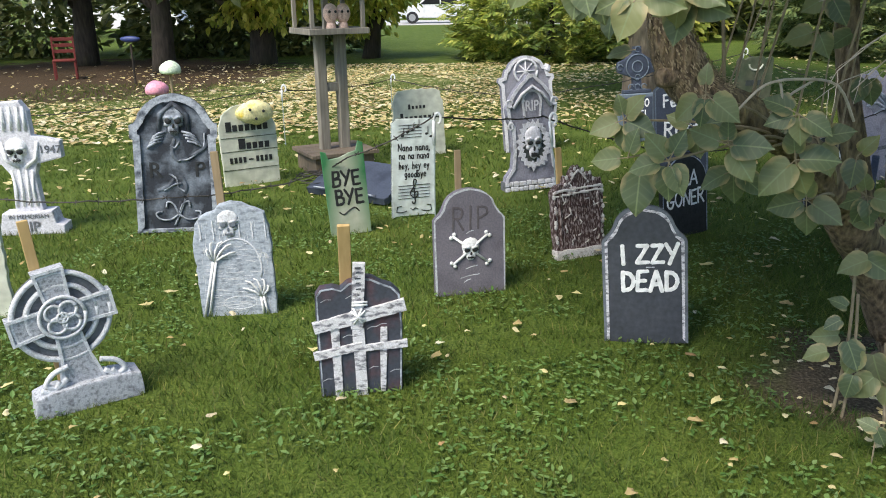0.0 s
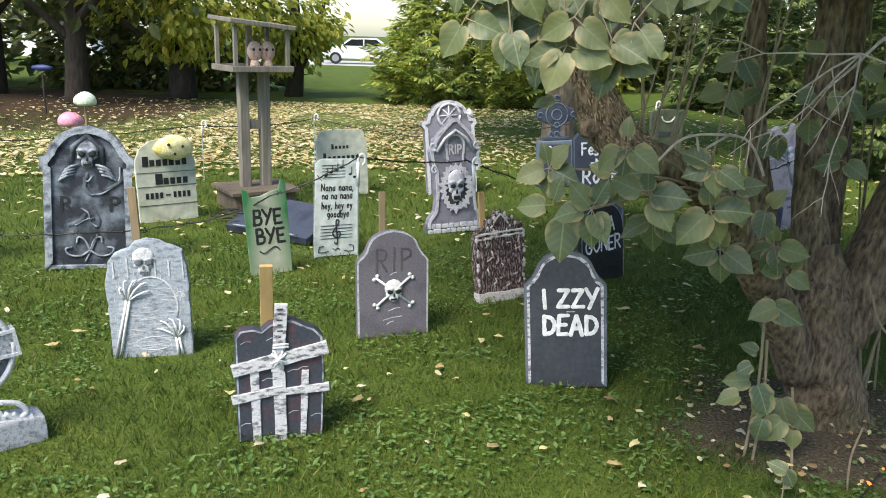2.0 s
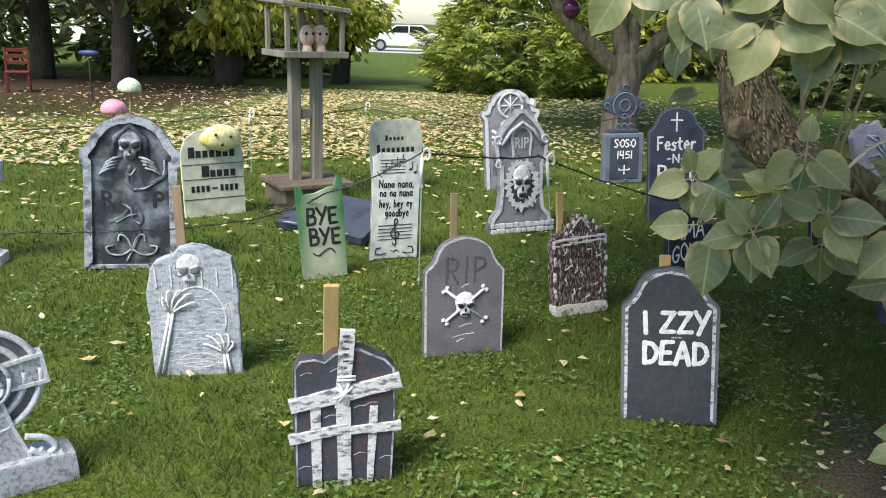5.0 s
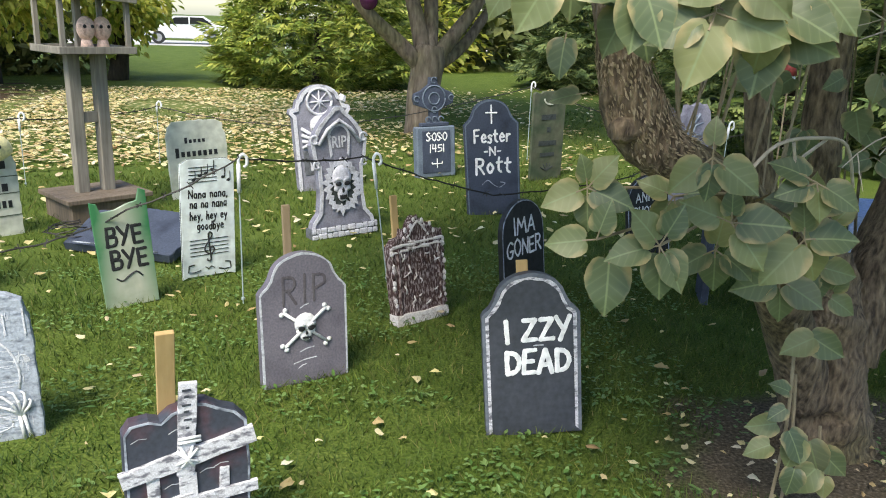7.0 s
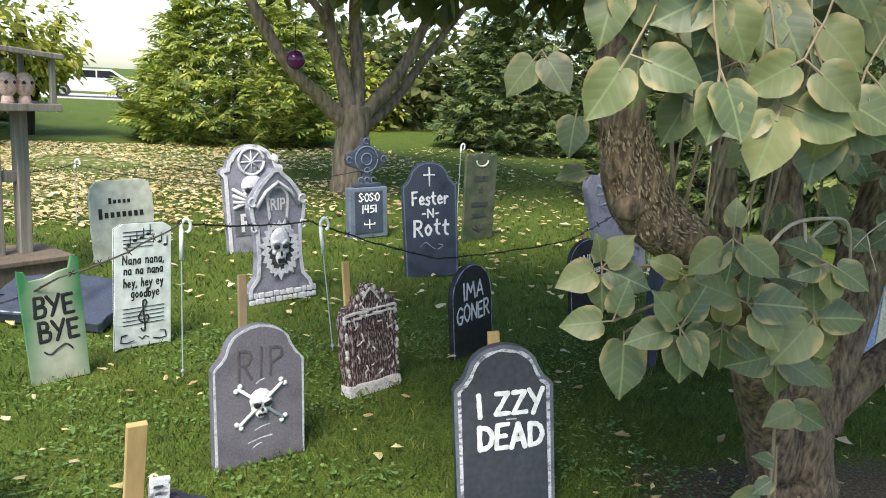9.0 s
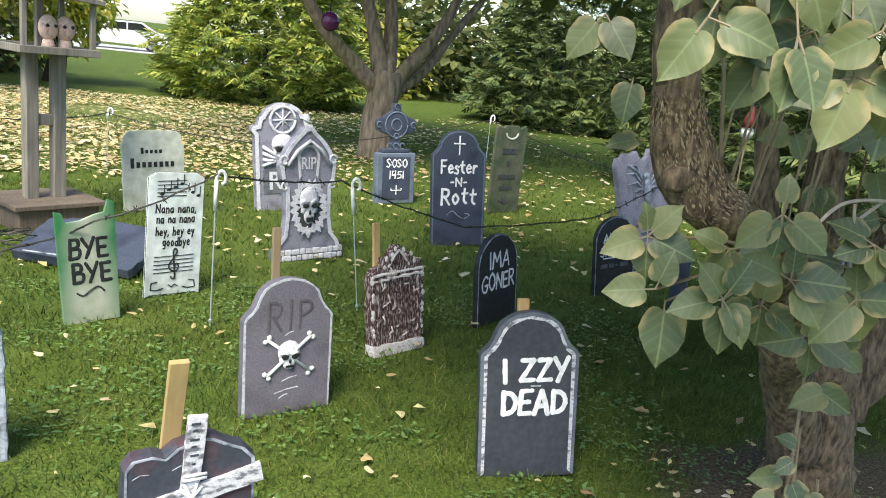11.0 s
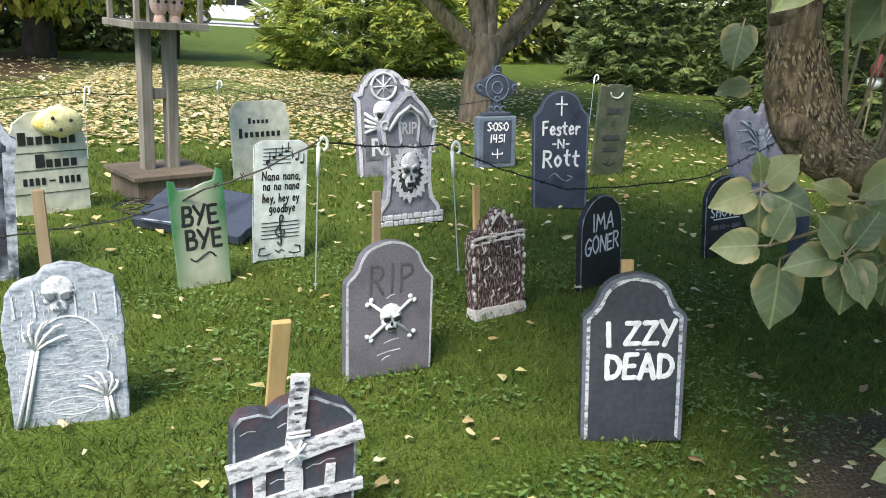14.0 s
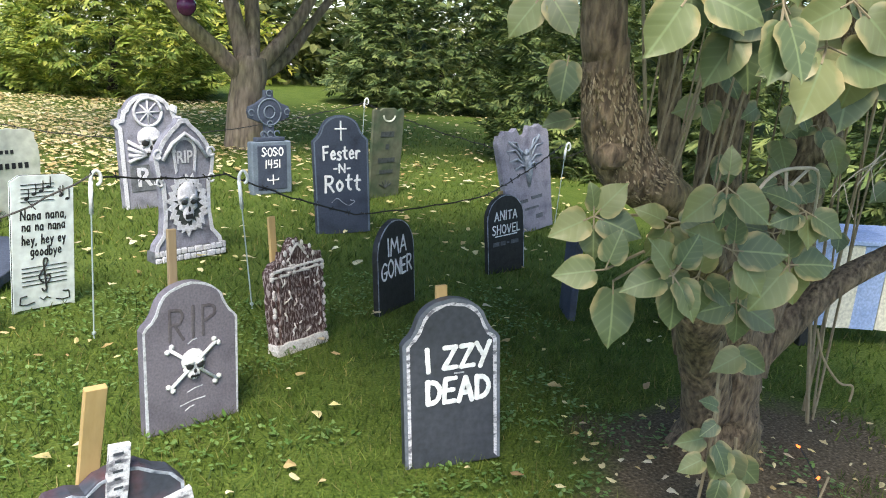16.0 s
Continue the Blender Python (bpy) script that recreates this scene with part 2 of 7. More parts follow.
def ground_material():
    m, n, l, b = blank("lawn_soil_and_leaf_litter")
    fine = noise_node(n, l, 70, 6)
    mid = noise_node(n, l, 2.4, 6)
    big = noise_node(n, l, 0.35, 5)
    green = ramp(n, l, fine.outputs["Fac"], [(0.3, (0.045, 0.075, 0.014)), (0.55, (0.095, 0.14, 0.026)), (0.75, (0.18, 0.21, 0.055))])
    tone = ramp(n, l, mid.outputs["Fac"], [(0.35, (0.8, 0.85, 0.7)), (0.65, (1.15, 1.1, 1.1))])
    green = blend(n, l, 1.0, green.outputs["Color"], tone.outputs["Color"], "MULTIPLY")
    # straw-coloured litter on the open lawn further back
    speck = n.new("ShaderNodeTexVoronoi")
    tc = n.new("ShaderNodeTexCoord")
    speck.inputs["Scale"].default_value = 9.0
    l.new(tc.outputs["Object"], speck.inputs["Vector"])
    litter = ramp(n, l, speck.outputs["Color"], [(0.1, (0.34, 0.26, 0.12)), (0.45, (0.56, 0.48, 0.26)), (0.9, (0.72, 0.66, 0.44))])
    sep = n.new("ShaderNodeSeparateXYZ")
    l.new(tc.outputs["Object"], sep.inputs["Vector"])

    def radial(cx, cy, rx, ry, lo, hi):
        mp = n.new("ShaderNodeMapping")
        mp.vector_type = "POINT"
        mp.inputs["Location"].default_value = (-cx / rx, -cy / ry, 0)
        mp.inputs["Scale"].default_value = (1 / rx, 1 / ry, 0)
        l.new(tc.outputs["Object"], mp.inputs["Vector"])
        ln = n.new("ShaderNodeVectorMath")
        ln.operation = "LENGTH"
        l.new(mp.outputs["Vector"], ln.inputs[0])
        ad = n.new("ShaderNodeMath")
        ad.operation = "MULTIPLY_ADD"
        l.new(mid.outputs["Fac"], ad.inputs[0])
        ad.inputs[1].default_value = 0.7
        l.new(ln.outputs["Value"], ad.inputs[2])
        return ramp(n, l, ad.outputs["Value"], [(lo, (1, 1, 1)), (hi, (0, 0, 0))]).outputs["Color"]

    spread = radial(-3.6, 14.6, 8.0, 6.0, 0.85, 1.1)
    mask = ramp(n, l, speck.outputs["Distance"], [(0.22, (1, 1, 1)), (0.42, (0.08, 0.08, 0.08))])
    c = blend(n, l, blend(n, l, 1.0, spread, mask.outputs["Color"], "MULTIPLY"), green, litter.outputs["Color"])
    # bare soil round the lilac and, darkened for tree shade, under the back trees
    soil = ramp(n, l, fine.outputs["Fac"], [(0.3, (0.055, 0.043, 0.028)), (0.55, (0.13, 0.104, 0.068)), (0.75, (0.26, 0.21, 0.145))])
    c = blend(n, l, radial(2.25, 2.95, 1.5, 0.95, 0.85, 1.15), c, soil.outputs["Color"])
    shaded_mulch = ramp(n, l, fine.outputs["Fac"], [(0.3, (0.025, 0.018, 0.012)), (0.7, (0.11, 0.075, 0.045))])
    c = blend(n, l, radial(-8.9, 16.6, 8.0, 8.2, 0.9, 1.08), c, shaded_mulch.outputs["Color"])
    l.new(c, b.inputs["Base Color"])
    b.inputs["Roughness"].default_value = 0.95
    b.inputs["Specular IOR Level"].default_value = 0.15
    relief(n, l, b, fine.outputs["Fac"], 0.7, 0.02)
    return m


M_GROUND = ground_material()


# ---- mesh tools ----
def link(name, bm, material, parent=None, label="", smooth=False):
    me = bpy.data.meshes.new(name)
    bmesh.ops.recalc_face_normals(bm, faces=bm.faces)
    bm.to_mesh(me)
    bm.free()
    me.materials.append(material)
    if smooth:
        me.shade_smooth()
    ob = new(name, me)
    if parent:
        ob.parent = parent
    if label:
        ob["label"] = label
    return ob


def part(name, bm, material, parent, label="", smooth=False):
    return link(name, bm, material, parent, label, smooth)


def raw(name, verts, faces, material, parent=None, smooth=False):
    me = bpy.data.meshes.new(name)
    me.from_pydata(verts, [], faces)
    me.materials.append(material)
    if smooth:
        me.shade_smooth()
    ob = new(name, me)
    if parent:
        ob.parent = parent
    return ob


def thing(name, m, label, category, group=""):
    ob = new(name)
    ob.empty_display_size = 0.1
    ob.matrix_basis = m
    return tagged(ob, label, category, group)


def slab_bm(outline, front, back, bevel=0.006):
    """A board cut to an outline in x and z; its front faces -y."""
    bm = bmesh.new()
    a = [bm.verts.new((x, front, z)) for x, z in outline]
    f = bm.faces.new(a)
    r = bmesh.ops.extrude_face_region(bm, geom=[f])
    for v in r["geom"]:
        if isinstance(v, bmesh.types.BMVert):
            v.co.y = back
    if bevel:
        edges = [e for e in bm.edges if all(abs(v.co.y - front) < 1e-6 for v in e.verts)]
        bmesh.ops.bevel(bm, geom=edges, offset=bevel, segments=2, affect="EDGES", profile=0.6)
    return bm


def box_bm(x0, x1, y0, y1, z0, z1, bevel=0.004):
    bm = bmesh.new()
    bmesh.ops.create_cube(bm, size=1, matrix=Matrix.Translation(((x0 + x1) / 2, (y0 + y1) / 2, (z0 + z1) / 2)) @ Matrix.Diagonal((x1 - x0, y1 - y0, z1 - z0, 1)))
    if bevel:
        bmesh.ops.bevel(bm, geom=bm.edges[:], offset=bevel, segments=1, affect="EDGES")
    return bm


def tube_into(bm, pts, radii, sides=7, cap=True):
    """A tapered tube through points."""
    pts = [Vector(p) for p in pts]
    if isinstance(radii, (int, float)):
        radii = [radii] * len(pts)
    rings = []
    side = None
    for i, p in enumerate(pts):
        d = (pts[min(i + 1, len(pts) - 1)] - pts[max(i - 1, 0)]).normalized()
        if side is None:
            side = d.orthogonal().normalized()
        side = (side - d * side.dot(d)).normalized()
        up = d.cross(side)
        rings.append([bm.verts.new(p + (side * math.cos(k * math.tau / sides) + up * math.sin(k * math.tau / sides)) * radii[i]) for k in range(sides)])
    for a, b in zip(rings, rings[1:]):
        for k in range(sides):
            bm.faces.new((a[k], a[(k + 1) % sides], b[(k + 1) % sides], b[k]))
    if cap:
        bm.faces.new(rings[0][::-1])
        bm.faces.new(rings[-1])
    return bm


def tube(pts, radii, sides=7):
    return tube_into(bmesh.new(), pts, radii, sides)


def smooth_line(pts, steps=6):
    """A Catmull-Rom line through points."""
    pts = [Vector(p) for p in pts]
    out = []
    for i in range(len(pts) - 1):
        p0, p1, p2, p3 = pts[max(i - 1, 0)], pts[i], pts[i + 1], pts[min(i + 2, len(pts) - 1)]
        for s in range(steps):
            t = s / steps
            out.append(0.5 * ((2 * p1) + (p2 - p0) * t + (2 * p0 - 5 * p1 + 4 * p2 - p3) * t * t + (3 * p1 - p0 - 3 * p2 + p3) * t ** 3))
    return out + [pts[-1]]


def ridge(pts2, r, y=0.0, sides=6, flat=1.0, into=None):
    """A raised line on a stone's face, through points in x and z."""
    bm = into or bmesh.new()
    tube_into(bm, [(x, y, z) for x, z in pts2], r, sides)
    return bm


def ball_into(bm, c, r, sub=2, squash=(1, 1, 1)):
    bmesh.ops.create_icosphere(bm, subdivisions=sub, radius=r, matrix=Matrix.Translation(c) @ Matrix.Diagonal((*squash, 1)))
    return bm


def arc(cx, cz, rx, rz, a0, a1, k=10):
    return [(cx + rx * math.cos(radians(a0 + (a1 - a0) * i / k)), cz + rz * math.sin(radians(a0 + (a1 - a0) * i / k))) for i in range(k + 1)]


def lettering(text, x, z, size, parent, material=None, y=-0.002, bold=0.0, shear=0.0, name="lettering", squeeze=1.0):
    """Raised painted letters, centred at x, z on the face."""
    cu = bpy.data.curves.new("letters", "FONT")
    cu.body, cu.size, cu.align_x, cu.align_y = text, size, "CENTER", "CENTER"
    cu.offset, cu.extrude, cu.shear, cu.resolution_u = bold, 0.0012, shear, 3
    ob = new("letters", cu)
    me = bpy.data.meshes.new_from_object(ob)
    bpy.data.objects.remove(ob)
    me.transform(Matrix.Translation((x, y, z)) @ Matrix.Rotation(radians(90), 4, "X") @ Matrix.Diagonal((squeeze, 1, 1, 1)))
    me.materials.clear()
    me.materials.append(material or M_WHITE)
    out = new(name, me)
    out.parent = parent
    return out


GLYPHS = {}


def glyph(ch, width, *strokes):
    """A hand-painted letter: its width and its brush strokes in a box one unit high; a stroke that bends is smoothed."""
    GLYPHS[ch] = (width, strokes)


glyph("I", 0.1, [(0.05, 0), (0.03, 1)])
glyph("Z", 0.62, [(0.05, 0.96), (0.56, 0.98)], [(0.56, 0.98), (0.06, 0.04)], [(0.06, 0.04), (0.62, 0.06)])
glyph("Y", 0.6, [(0, 1), (0.28, 0.5)], [(0.6, 1.02), (0.16, 0)])
glyph("D", 0.58, [(0.04, 1), (0.06, 0)], [(0.04, 0.97), (0.4, 0.88), (0.58, 0.52), (0.42, 0.12), (0.06, 0.02)])
glyph("E", 0.5, [(0.04, 1), (0.04, 0)], [(0.04, 0.98), (0.5, 1)], [(0.04, 0.52), (0.42, 0.52)], [(0.04, 0.02), (0.5, 0.03)])
glyph("A", 0.6, [(0, 0), (0.3, 1)], [(0.3, 1), (0.6, 0)], [(0.12, 0.34), (0.5, 0.36)])
glyph("M", 0.76, [(0, 0), (0.1, 1)], [(0.1, 1), (0.38, 0.4)], [(0.38, 0.4), (0.66, 1)], [(0.66, 1), (0.76, 0)])
glyph("G", 0.64, [(0.6, 0.86), (0.34, 1), (0.06, 0.6), (0.16, 0.1), (0.46, 0.02), (0.6, 0.26), (0.6, 0.42)], [(0.36, 0.42), (0.66, 0.44)])
glyph("O", 0.62, [(0.32, 1), (0.06, 0.72), (0.06, 0.3), (0.32, 0), (0.58, 0.3), (0.58, 0.72), (0.32, 1)])
glyph("N", 0.6, [(0.02, 0), (0.04, 1)], [(0.04, 1), (0.56, 0.02)], [(0.56, 0.02), (0.58, 1)])
glyph("R", 0.56, [(0.04, 0), (0.04, 1)], [(0.04, 0.98), (0.4, 0.94), (0.5, 0.74), (0.36, 0.52), (0.06, 0.5)], [(0.22, 0.5), (0.56, 0)])
glyph("S", 0.5, [(0.5, 0.88), (0.28, 1), (0.04, 0.8), (0.24, 0.54), (0.46, 0.32), (0.3, 0.02), (0, 0.12)])
glyph("H", 0.54, [(0.02, 0), (0.04, 1)], [(0.5, 0), (0.54, 1)], [(0.04, 0.5), (0.52, 0.52)])
glyph("V", 0.56, [(0, 1), (0.26, 0)], [(0.26, 0), (0.56, 1)])
glyph("L", 0.44, [(0.04, 1), (0.02, 0.02)], [(0.02, 0.02), (0.44, 0.04)])
glyph("T", 0.56, [(0, 0.98), (0.56, 1)], [(0.28, 0.98), (0.28, 0)])
glyph("B", 0.52, [(0.04, 0), (0.04, 1)], [(0.04, 0.98), (0.4, 0.92), (0.4, 0.6), (0.06, 0.52)], [(0.06, 0.52), (0.5, 0.44), (0.46, 0.08), (0.04, 0.02)])
glyph("P", 0.52, [(0.04, 0), (0.04, 1)], [(0.04, 0.98), (0.44, 0.92), (0.48, 0.64), (0.06, 0.46)])
glyph("F", 0.5, [(0.06, 1), (0.04, 0)], [(0.06, 0.98), (0.5, 1)], [(0.06, 0.54), (0.42, 0.56)])
glyph("e", 0.46, [(0.06, 0.32), (0.42, 0.36), (0.26, 0.62), (0.06, 0.36), (0.16, 0.04), (0.44, 0.1)])
glyph("s", 0.36, [(0.36, 0.56), (0.18, 0.64), (0.06, 0.48), (0.3, 0.26), (0.22, 0.02), (0, 0.06)])
glyph("t", 0.4, [(0.2, 0.95), (0.18, 0.2), (0.36, 0.03)], [(0.02, 0.64), (0.4, 0.66)])
glyph("o", 0.46, [(0.24, 0.62), (0.05, 0.32), (0.24, 0), (0.44, 0.32), (0.24, 0.62)])
glyph("r", 0.36, [(0.05, 0.62), (0.05, 0)], [(0.05, 0.34), (0.2, 0.6), (0.36, 0.56)])
glyph("n", 0.4, [(0.04, 0.6), (0.04, 0)], [(0.04, 0.4), (0.24, 0.6), (0.38, 0.4), (0.38, 0)])
glyph("a", 0.42, [(0.36, 0.56), (0.14, 0.56), (0.04, 0.26), (0.16, 0.02), (0.36, 0.2)], [(0.38, 0.6), (0.4, 0)])
glyph("h", 0.42, [(0.06, 1), (0.04, 0)], [(0.04, 0.34), (0.24, 0.58), (0.38, 0.4), (0.4, 0)])
glyph("y", 0.42, [(0.02, 0.6), (0.2, 0.12)], [(0.42, 0.62), (0.08, -0.34)])
glyph("g", 0.42, [(0.38, 0.52), (0.14, 0.58), (0.06, 0.24), (0.2, 0.04), (0.38, 0.24)], [(0.4, 0.58), (0.38, -0.2), (0.1, -0.3)])
glyph("d", 0.44, [(0.38, 0.5), (0.12, 0.52), (0.06, 0.16), (0.24, 0.02), (0.38, 0.2)], [(0.44, 1), (0.4, 0)])
glyph("b", 0.44, [(0.06, 1), (0.04, 0)], [(0.04, 0.4), (0.28, 0.58), (0.42, 0.3), (0.26, 0.02), (0.04, 0.06)])
glyph(",", 0.12, [(0.1, 0.08), (0.02, -0.14)])
glyph("1", 0.1, [(0.05, 1), (0.05, 0)])
glyph("4", 0.5, [(0.1, 1), (0.02, 0.44)], [(0.02, 0.44), (0.5, 0.46)], [(0.42, 1), (0.4, 0)])
glyph("5", 0.46, [(0.46, 1), (0.08, 0.98)], [(0.08, 0.98), (0.06, 0.58)], [(0.06, 0.58), (0.4, 0.56), (0.42, 0.16), (0.02, 0.04)])
glyph("-", 0.3, [(0, 0.42), (0.3, 0.44)])
glyph(":", 0.08, [(0.04, 0.7), (0.05, 0.66)], [(0.04, 0.3), (0.05, 0.26)])


def brushed(text, x, z, high, wide, brush, parent, material=None, y=-0.0015, wobble=0.02, gap=0.2):
    """A painted word, one letter at a time, its middle at x, z; round-ended strokes of paint with small tremors."""
    rnd = random.Random(text + str(round(z, 3)))
    total = sum(GLYPHS[c][0] if c != " " else 0.3 for c in text) + gap * (len(text) - 1)
    k, at = wide / total, x - wide / 2
    for c in text:
        if c == " ":
            at += (0.3 + gap) * k
            continue
        w, strokes = GLYPHS[c]
        bm = bmesh.new()
        tall, lift, slant = high * rnd.uniform(0.95, 1.05), rnd.uniform(-0.03, 0.03) * high, rnd.uniform(-0.03, 0.05)
        for line in strokes:
            pts = [(at + (px + slant * pz) * k, z - high / 2 + lift + pz * tall) for px, pz in line]
            pts = [(v.x, v.y) for v in smooth_line([(px, pz, 0) for px, pz in pts], 5)] if len(pts) > 2 else [tuple(Vector(pts[0]).lerp(Vector(pts[1]), i / 4)) for i in range(5)]
            pts = [(px + rnd.uniform(-wobble, wobble) * high * 0.4, pz + rnd.uniform(-wobble, wobble) * high * 0.4) for px, pz in pts]
            a, b = Vector(pts[0]), Vector(pts[1])
            c0, d0 = Vector(pts[-1]), Vector(pts[-2])
            pts = [tuple(a - (b - a).normalized() * brush * 0.35)] + pts + [tuple(c0 + (c0 - d0).normalized() * brush * 0.35)]
            rr = [brush * 0.3] + [brush * 0.5 * rnd.uniform(0.86, 1.12) for _ in pts[2:]] + [brush * 0.3]
            tube_into(bm, [(px, 0, pz) for px, pz in pts], rr, 6)
        for v in bm.verts:
            v.co.y = y + v.co.y * 0.16
        part("letter", bm, material or M_WHITE, parent)
        at += (w + gap) * k


def stroke_bars(rows, parent, material, y=-0.003):
    """Rows of short plain bars: x0, x1, z, thickness."""
    for x0, x1, z, t in rows:
        part("lettering_bar", box_bm(x0, x1, y - 0.001, y + 0.003, z - t / 2, z + t / 2, 0), material, parent)


def skull(x, z, s, parent, bone=None, y=-0.01, angry=False, depth=1.0, tall=1.0, hollow=None):
    """A moulded skull relief: cranium, cheeks, brow and jaw, with deep sockets and teeth."""
    bm = bmesh.new()
    ball_into(bm, (x, y + 0.012, z + 0.14 * s), 0.46 * s, 2, (0.95, 0.42, 0.86))
    for q in (-1, 1):
        ball_into(bm, (x + q * 0.25 * s, y + 0.004, z - 0.14 * s), 0.15 * s, 1, (1.0, 0.6, 0.7))
        tube_into(bm, [(x + q * 0.05 * s, y - 0.17 * s, z + 0.06 * s), (x + q * 0.2 * s, y - 0.18 * s, z + (0.15 if angry else 0.12) * s), (x + q * 0.36 * s, y - 0.06 * s, z + 0.08 * s)], 0.055 * s, 6)
    ball_into(bm, (x, y + 0.006, z - 0.3 * s), 0.25 * s, 2, (0.95, 0.55, 0.95))

    def press(bm):
        for v in bm.verts:
            v.co.y = y + (v.co.y - y) * depth
            v.co.z = z + (v.co.z - z) * tall
        return bm

    sk = part("skull", press(bm), bone or M_BONE, parent, smooth=True)
    for q in (-1, 1):
        part("eye_socket", press(ball_into(bmesh.new(), (x + q * 0.185 * s, y - 0.155 * s, z - 0.01 * s), 0.135 * s, 2, (1.05, 0.45, 0.5 if angry else 0.95))), hollow or M_BLACK, sk, smooth=True)
    part("nose_hole", press(ball_into(bmesh.new(), (x, y - 0.16 * s, z - 0.2 * s), 0.075 * s, 1, (0.8, 0.4, 1.2))), hollow or M_BLACK, sk)
    part("mouth", press(box_bm(x - 0.15 * s, x + 0.15 * s, y - 0.14 * s, y - 0.06 * s, z - (0.46 if angry else 0.42) * s, z - (0.34 if angry else 0.36) * s, 0)), hollow or M_BLACK, sk)
    for k in range(-2, 3):
        part("tooth_gap", press(tube([(x + k * 0.06 * s, y - 0.14 * s, z - 0.31 * s), (x + k * 0.06 * s, y - 0.14 * s, z - 0.47 * s)], 0.011 * s, 4)), hollow or M_BLACK, sk)
    return sk


# ---- ground ----
def build_ground():
    bm = bmesh.new()
    xs = [-600, -60, -30] + [-16 + i * 1.0 for i in range(33)] + [30, 60, 600]
    ys = [-600, -30, -6] + [-3 + i * 1.0 for i in range(48)] + [60, 120, 900]
    grid = [[bm.verts.new((x, y, 0.012 * noise.noise(Vector((x * 0.35, y * 0.35, 0))) if y > 9 else 0.0)) for x in xs] for y in ys]
    for r0, r1 in zip(grid, grid[1:]):
        for i in range(len(xs) - 1):
            bm.faces.new((r0[i], r0[i + 1], r1[i + 1], r1[i]))
    return tagged(link("ground", bm, M_GROUND), "lawn of green grass strewn with fallen leaves", "lawn", kind="structure")


build_ground()


# ---- gravestone outlines ----
def shouldered(w, hs, h, neck=0.36, flare=0.0):
    d = h - hs
    left = [(-w / 2, 0), (-w / 2 - flare, hs), (-w * 0.47, hs + 0.10 * d), (-w * 0.42, hs + 0.2 * d), (-w * (neck + 0.015), hs + 0.36 * d)]
    top = arc(0, hs + 0.36 * d, w * neck, 0.64 * d, 180, 0, 14)
    return left + top[1:-1] + [(-x, z) for x, z in reversed(left)]


def round_top(w, h, r=None):
    r = r or w / 2
    return [(-w / 2, 0)] + arc(0, h - r, w / 2, r, 180, 0, 16) + [(w / 2, 0)]


def rough(outline, amount, seed):
    rnd = random.Random(seed)
    out = []
    for (x0, z0), (x1, z1) in zip(outline, outline[1:] + outline[:1]):
        k = max(1, int(math.hypot(x1 - x0, z1 - z0) / 0.03))
        for i in range(k):
            t = i / k
            x, z = x0 + (x1 - x0) * t, z0 + (z1 - z0) * t
            out.append((x + rnd.uniform(-amount, amount), z + (rnd.uniform(-amount, amount) if z > 0.02 else 0)))
    return out


def inset(outline, d):
    """The outline drawn in by d."""
    n = len(outline)
    out = []
    for i in range(n):
        a, b, c = Vector(outline[i - 1]), Vector(outline[i]), Vector(outline[(i + 1) % n])
        e0, e1 = (b - a).normalized(), (c - b).normalized()
        n0, n1 = Vector((e0.y, -e0.x)), Vector((e1.y, -e1.x))
        m = n0 + n1
        m = m.normalized() if m.length > 1e-6 else n0
        out.append(tuple(b + m * d / max(0.5, m.dot(n0))))
    return out


def rim_bm(outline, d0, d1, y=-0.003, jitter=0.0, seed=0, closed=False):
    """A thin band that follows the outline between two insets."""
    rnd = random.Random(seed)
    a, b = inset(outline, d0), inset(outline, d1)
    bm = bmesh.new()
    j = lambda: rnd.uniform(-jitter, jitter)
    va = [bm.verts.new((x + j(), y, z + j())) for x, z in a]
    vb = [bm.verts.new((x + j(), y, z + j())) for x, z in b]
    for i in range(len(va) if closed else len(va) - 1):
        k = (i + 1) % len(va)
        bm.faces.new((va[i], va[k], vb[k], vb[i]))
    r = bmesh.ops.extrude_face_region(bm, geom=bm.faces[:])
    for v in r["geom"]:
        if isinstance(v, bmesh.types.BMVert):
            v.co.y = y + 0.006
    return bm


def stake(parent, x, top, width=0.04, y=0.05, lean=0.0, material=None, bottom=0.0, tip=0.0):
    bm = box_bm(-width / 2, width / 2, -0.009, 0.009, 0, top - bottom, 0.002)
    bm.transform(pose(x, y, bottom, tip, lean, 0))
    return part("stake", bm, material or M_PINE, parent, "bare wooden stake")


def stone(name, ax, ay, bx, by, label, lean=0.0, roll=0.0):
    """An Empty midway between two feet on the ground, turned to face the way they do."""
    ang = math.degrees(math.atan2(by - ay, bx - ax))
    return thing(name, pose((ax + bx) / 2, (ay + by) / 2, 0, 0, 0, ang) @ pose(0, 0, 0, -lean, roll, 0), label, "gravestone", "gravestones on the lawn")


def body(outline, material, parent, thick=0.04, bevel=0.006, name="slab"):
    return part(name, slab_bm(outline, 0, thick, bevel), material, parent)


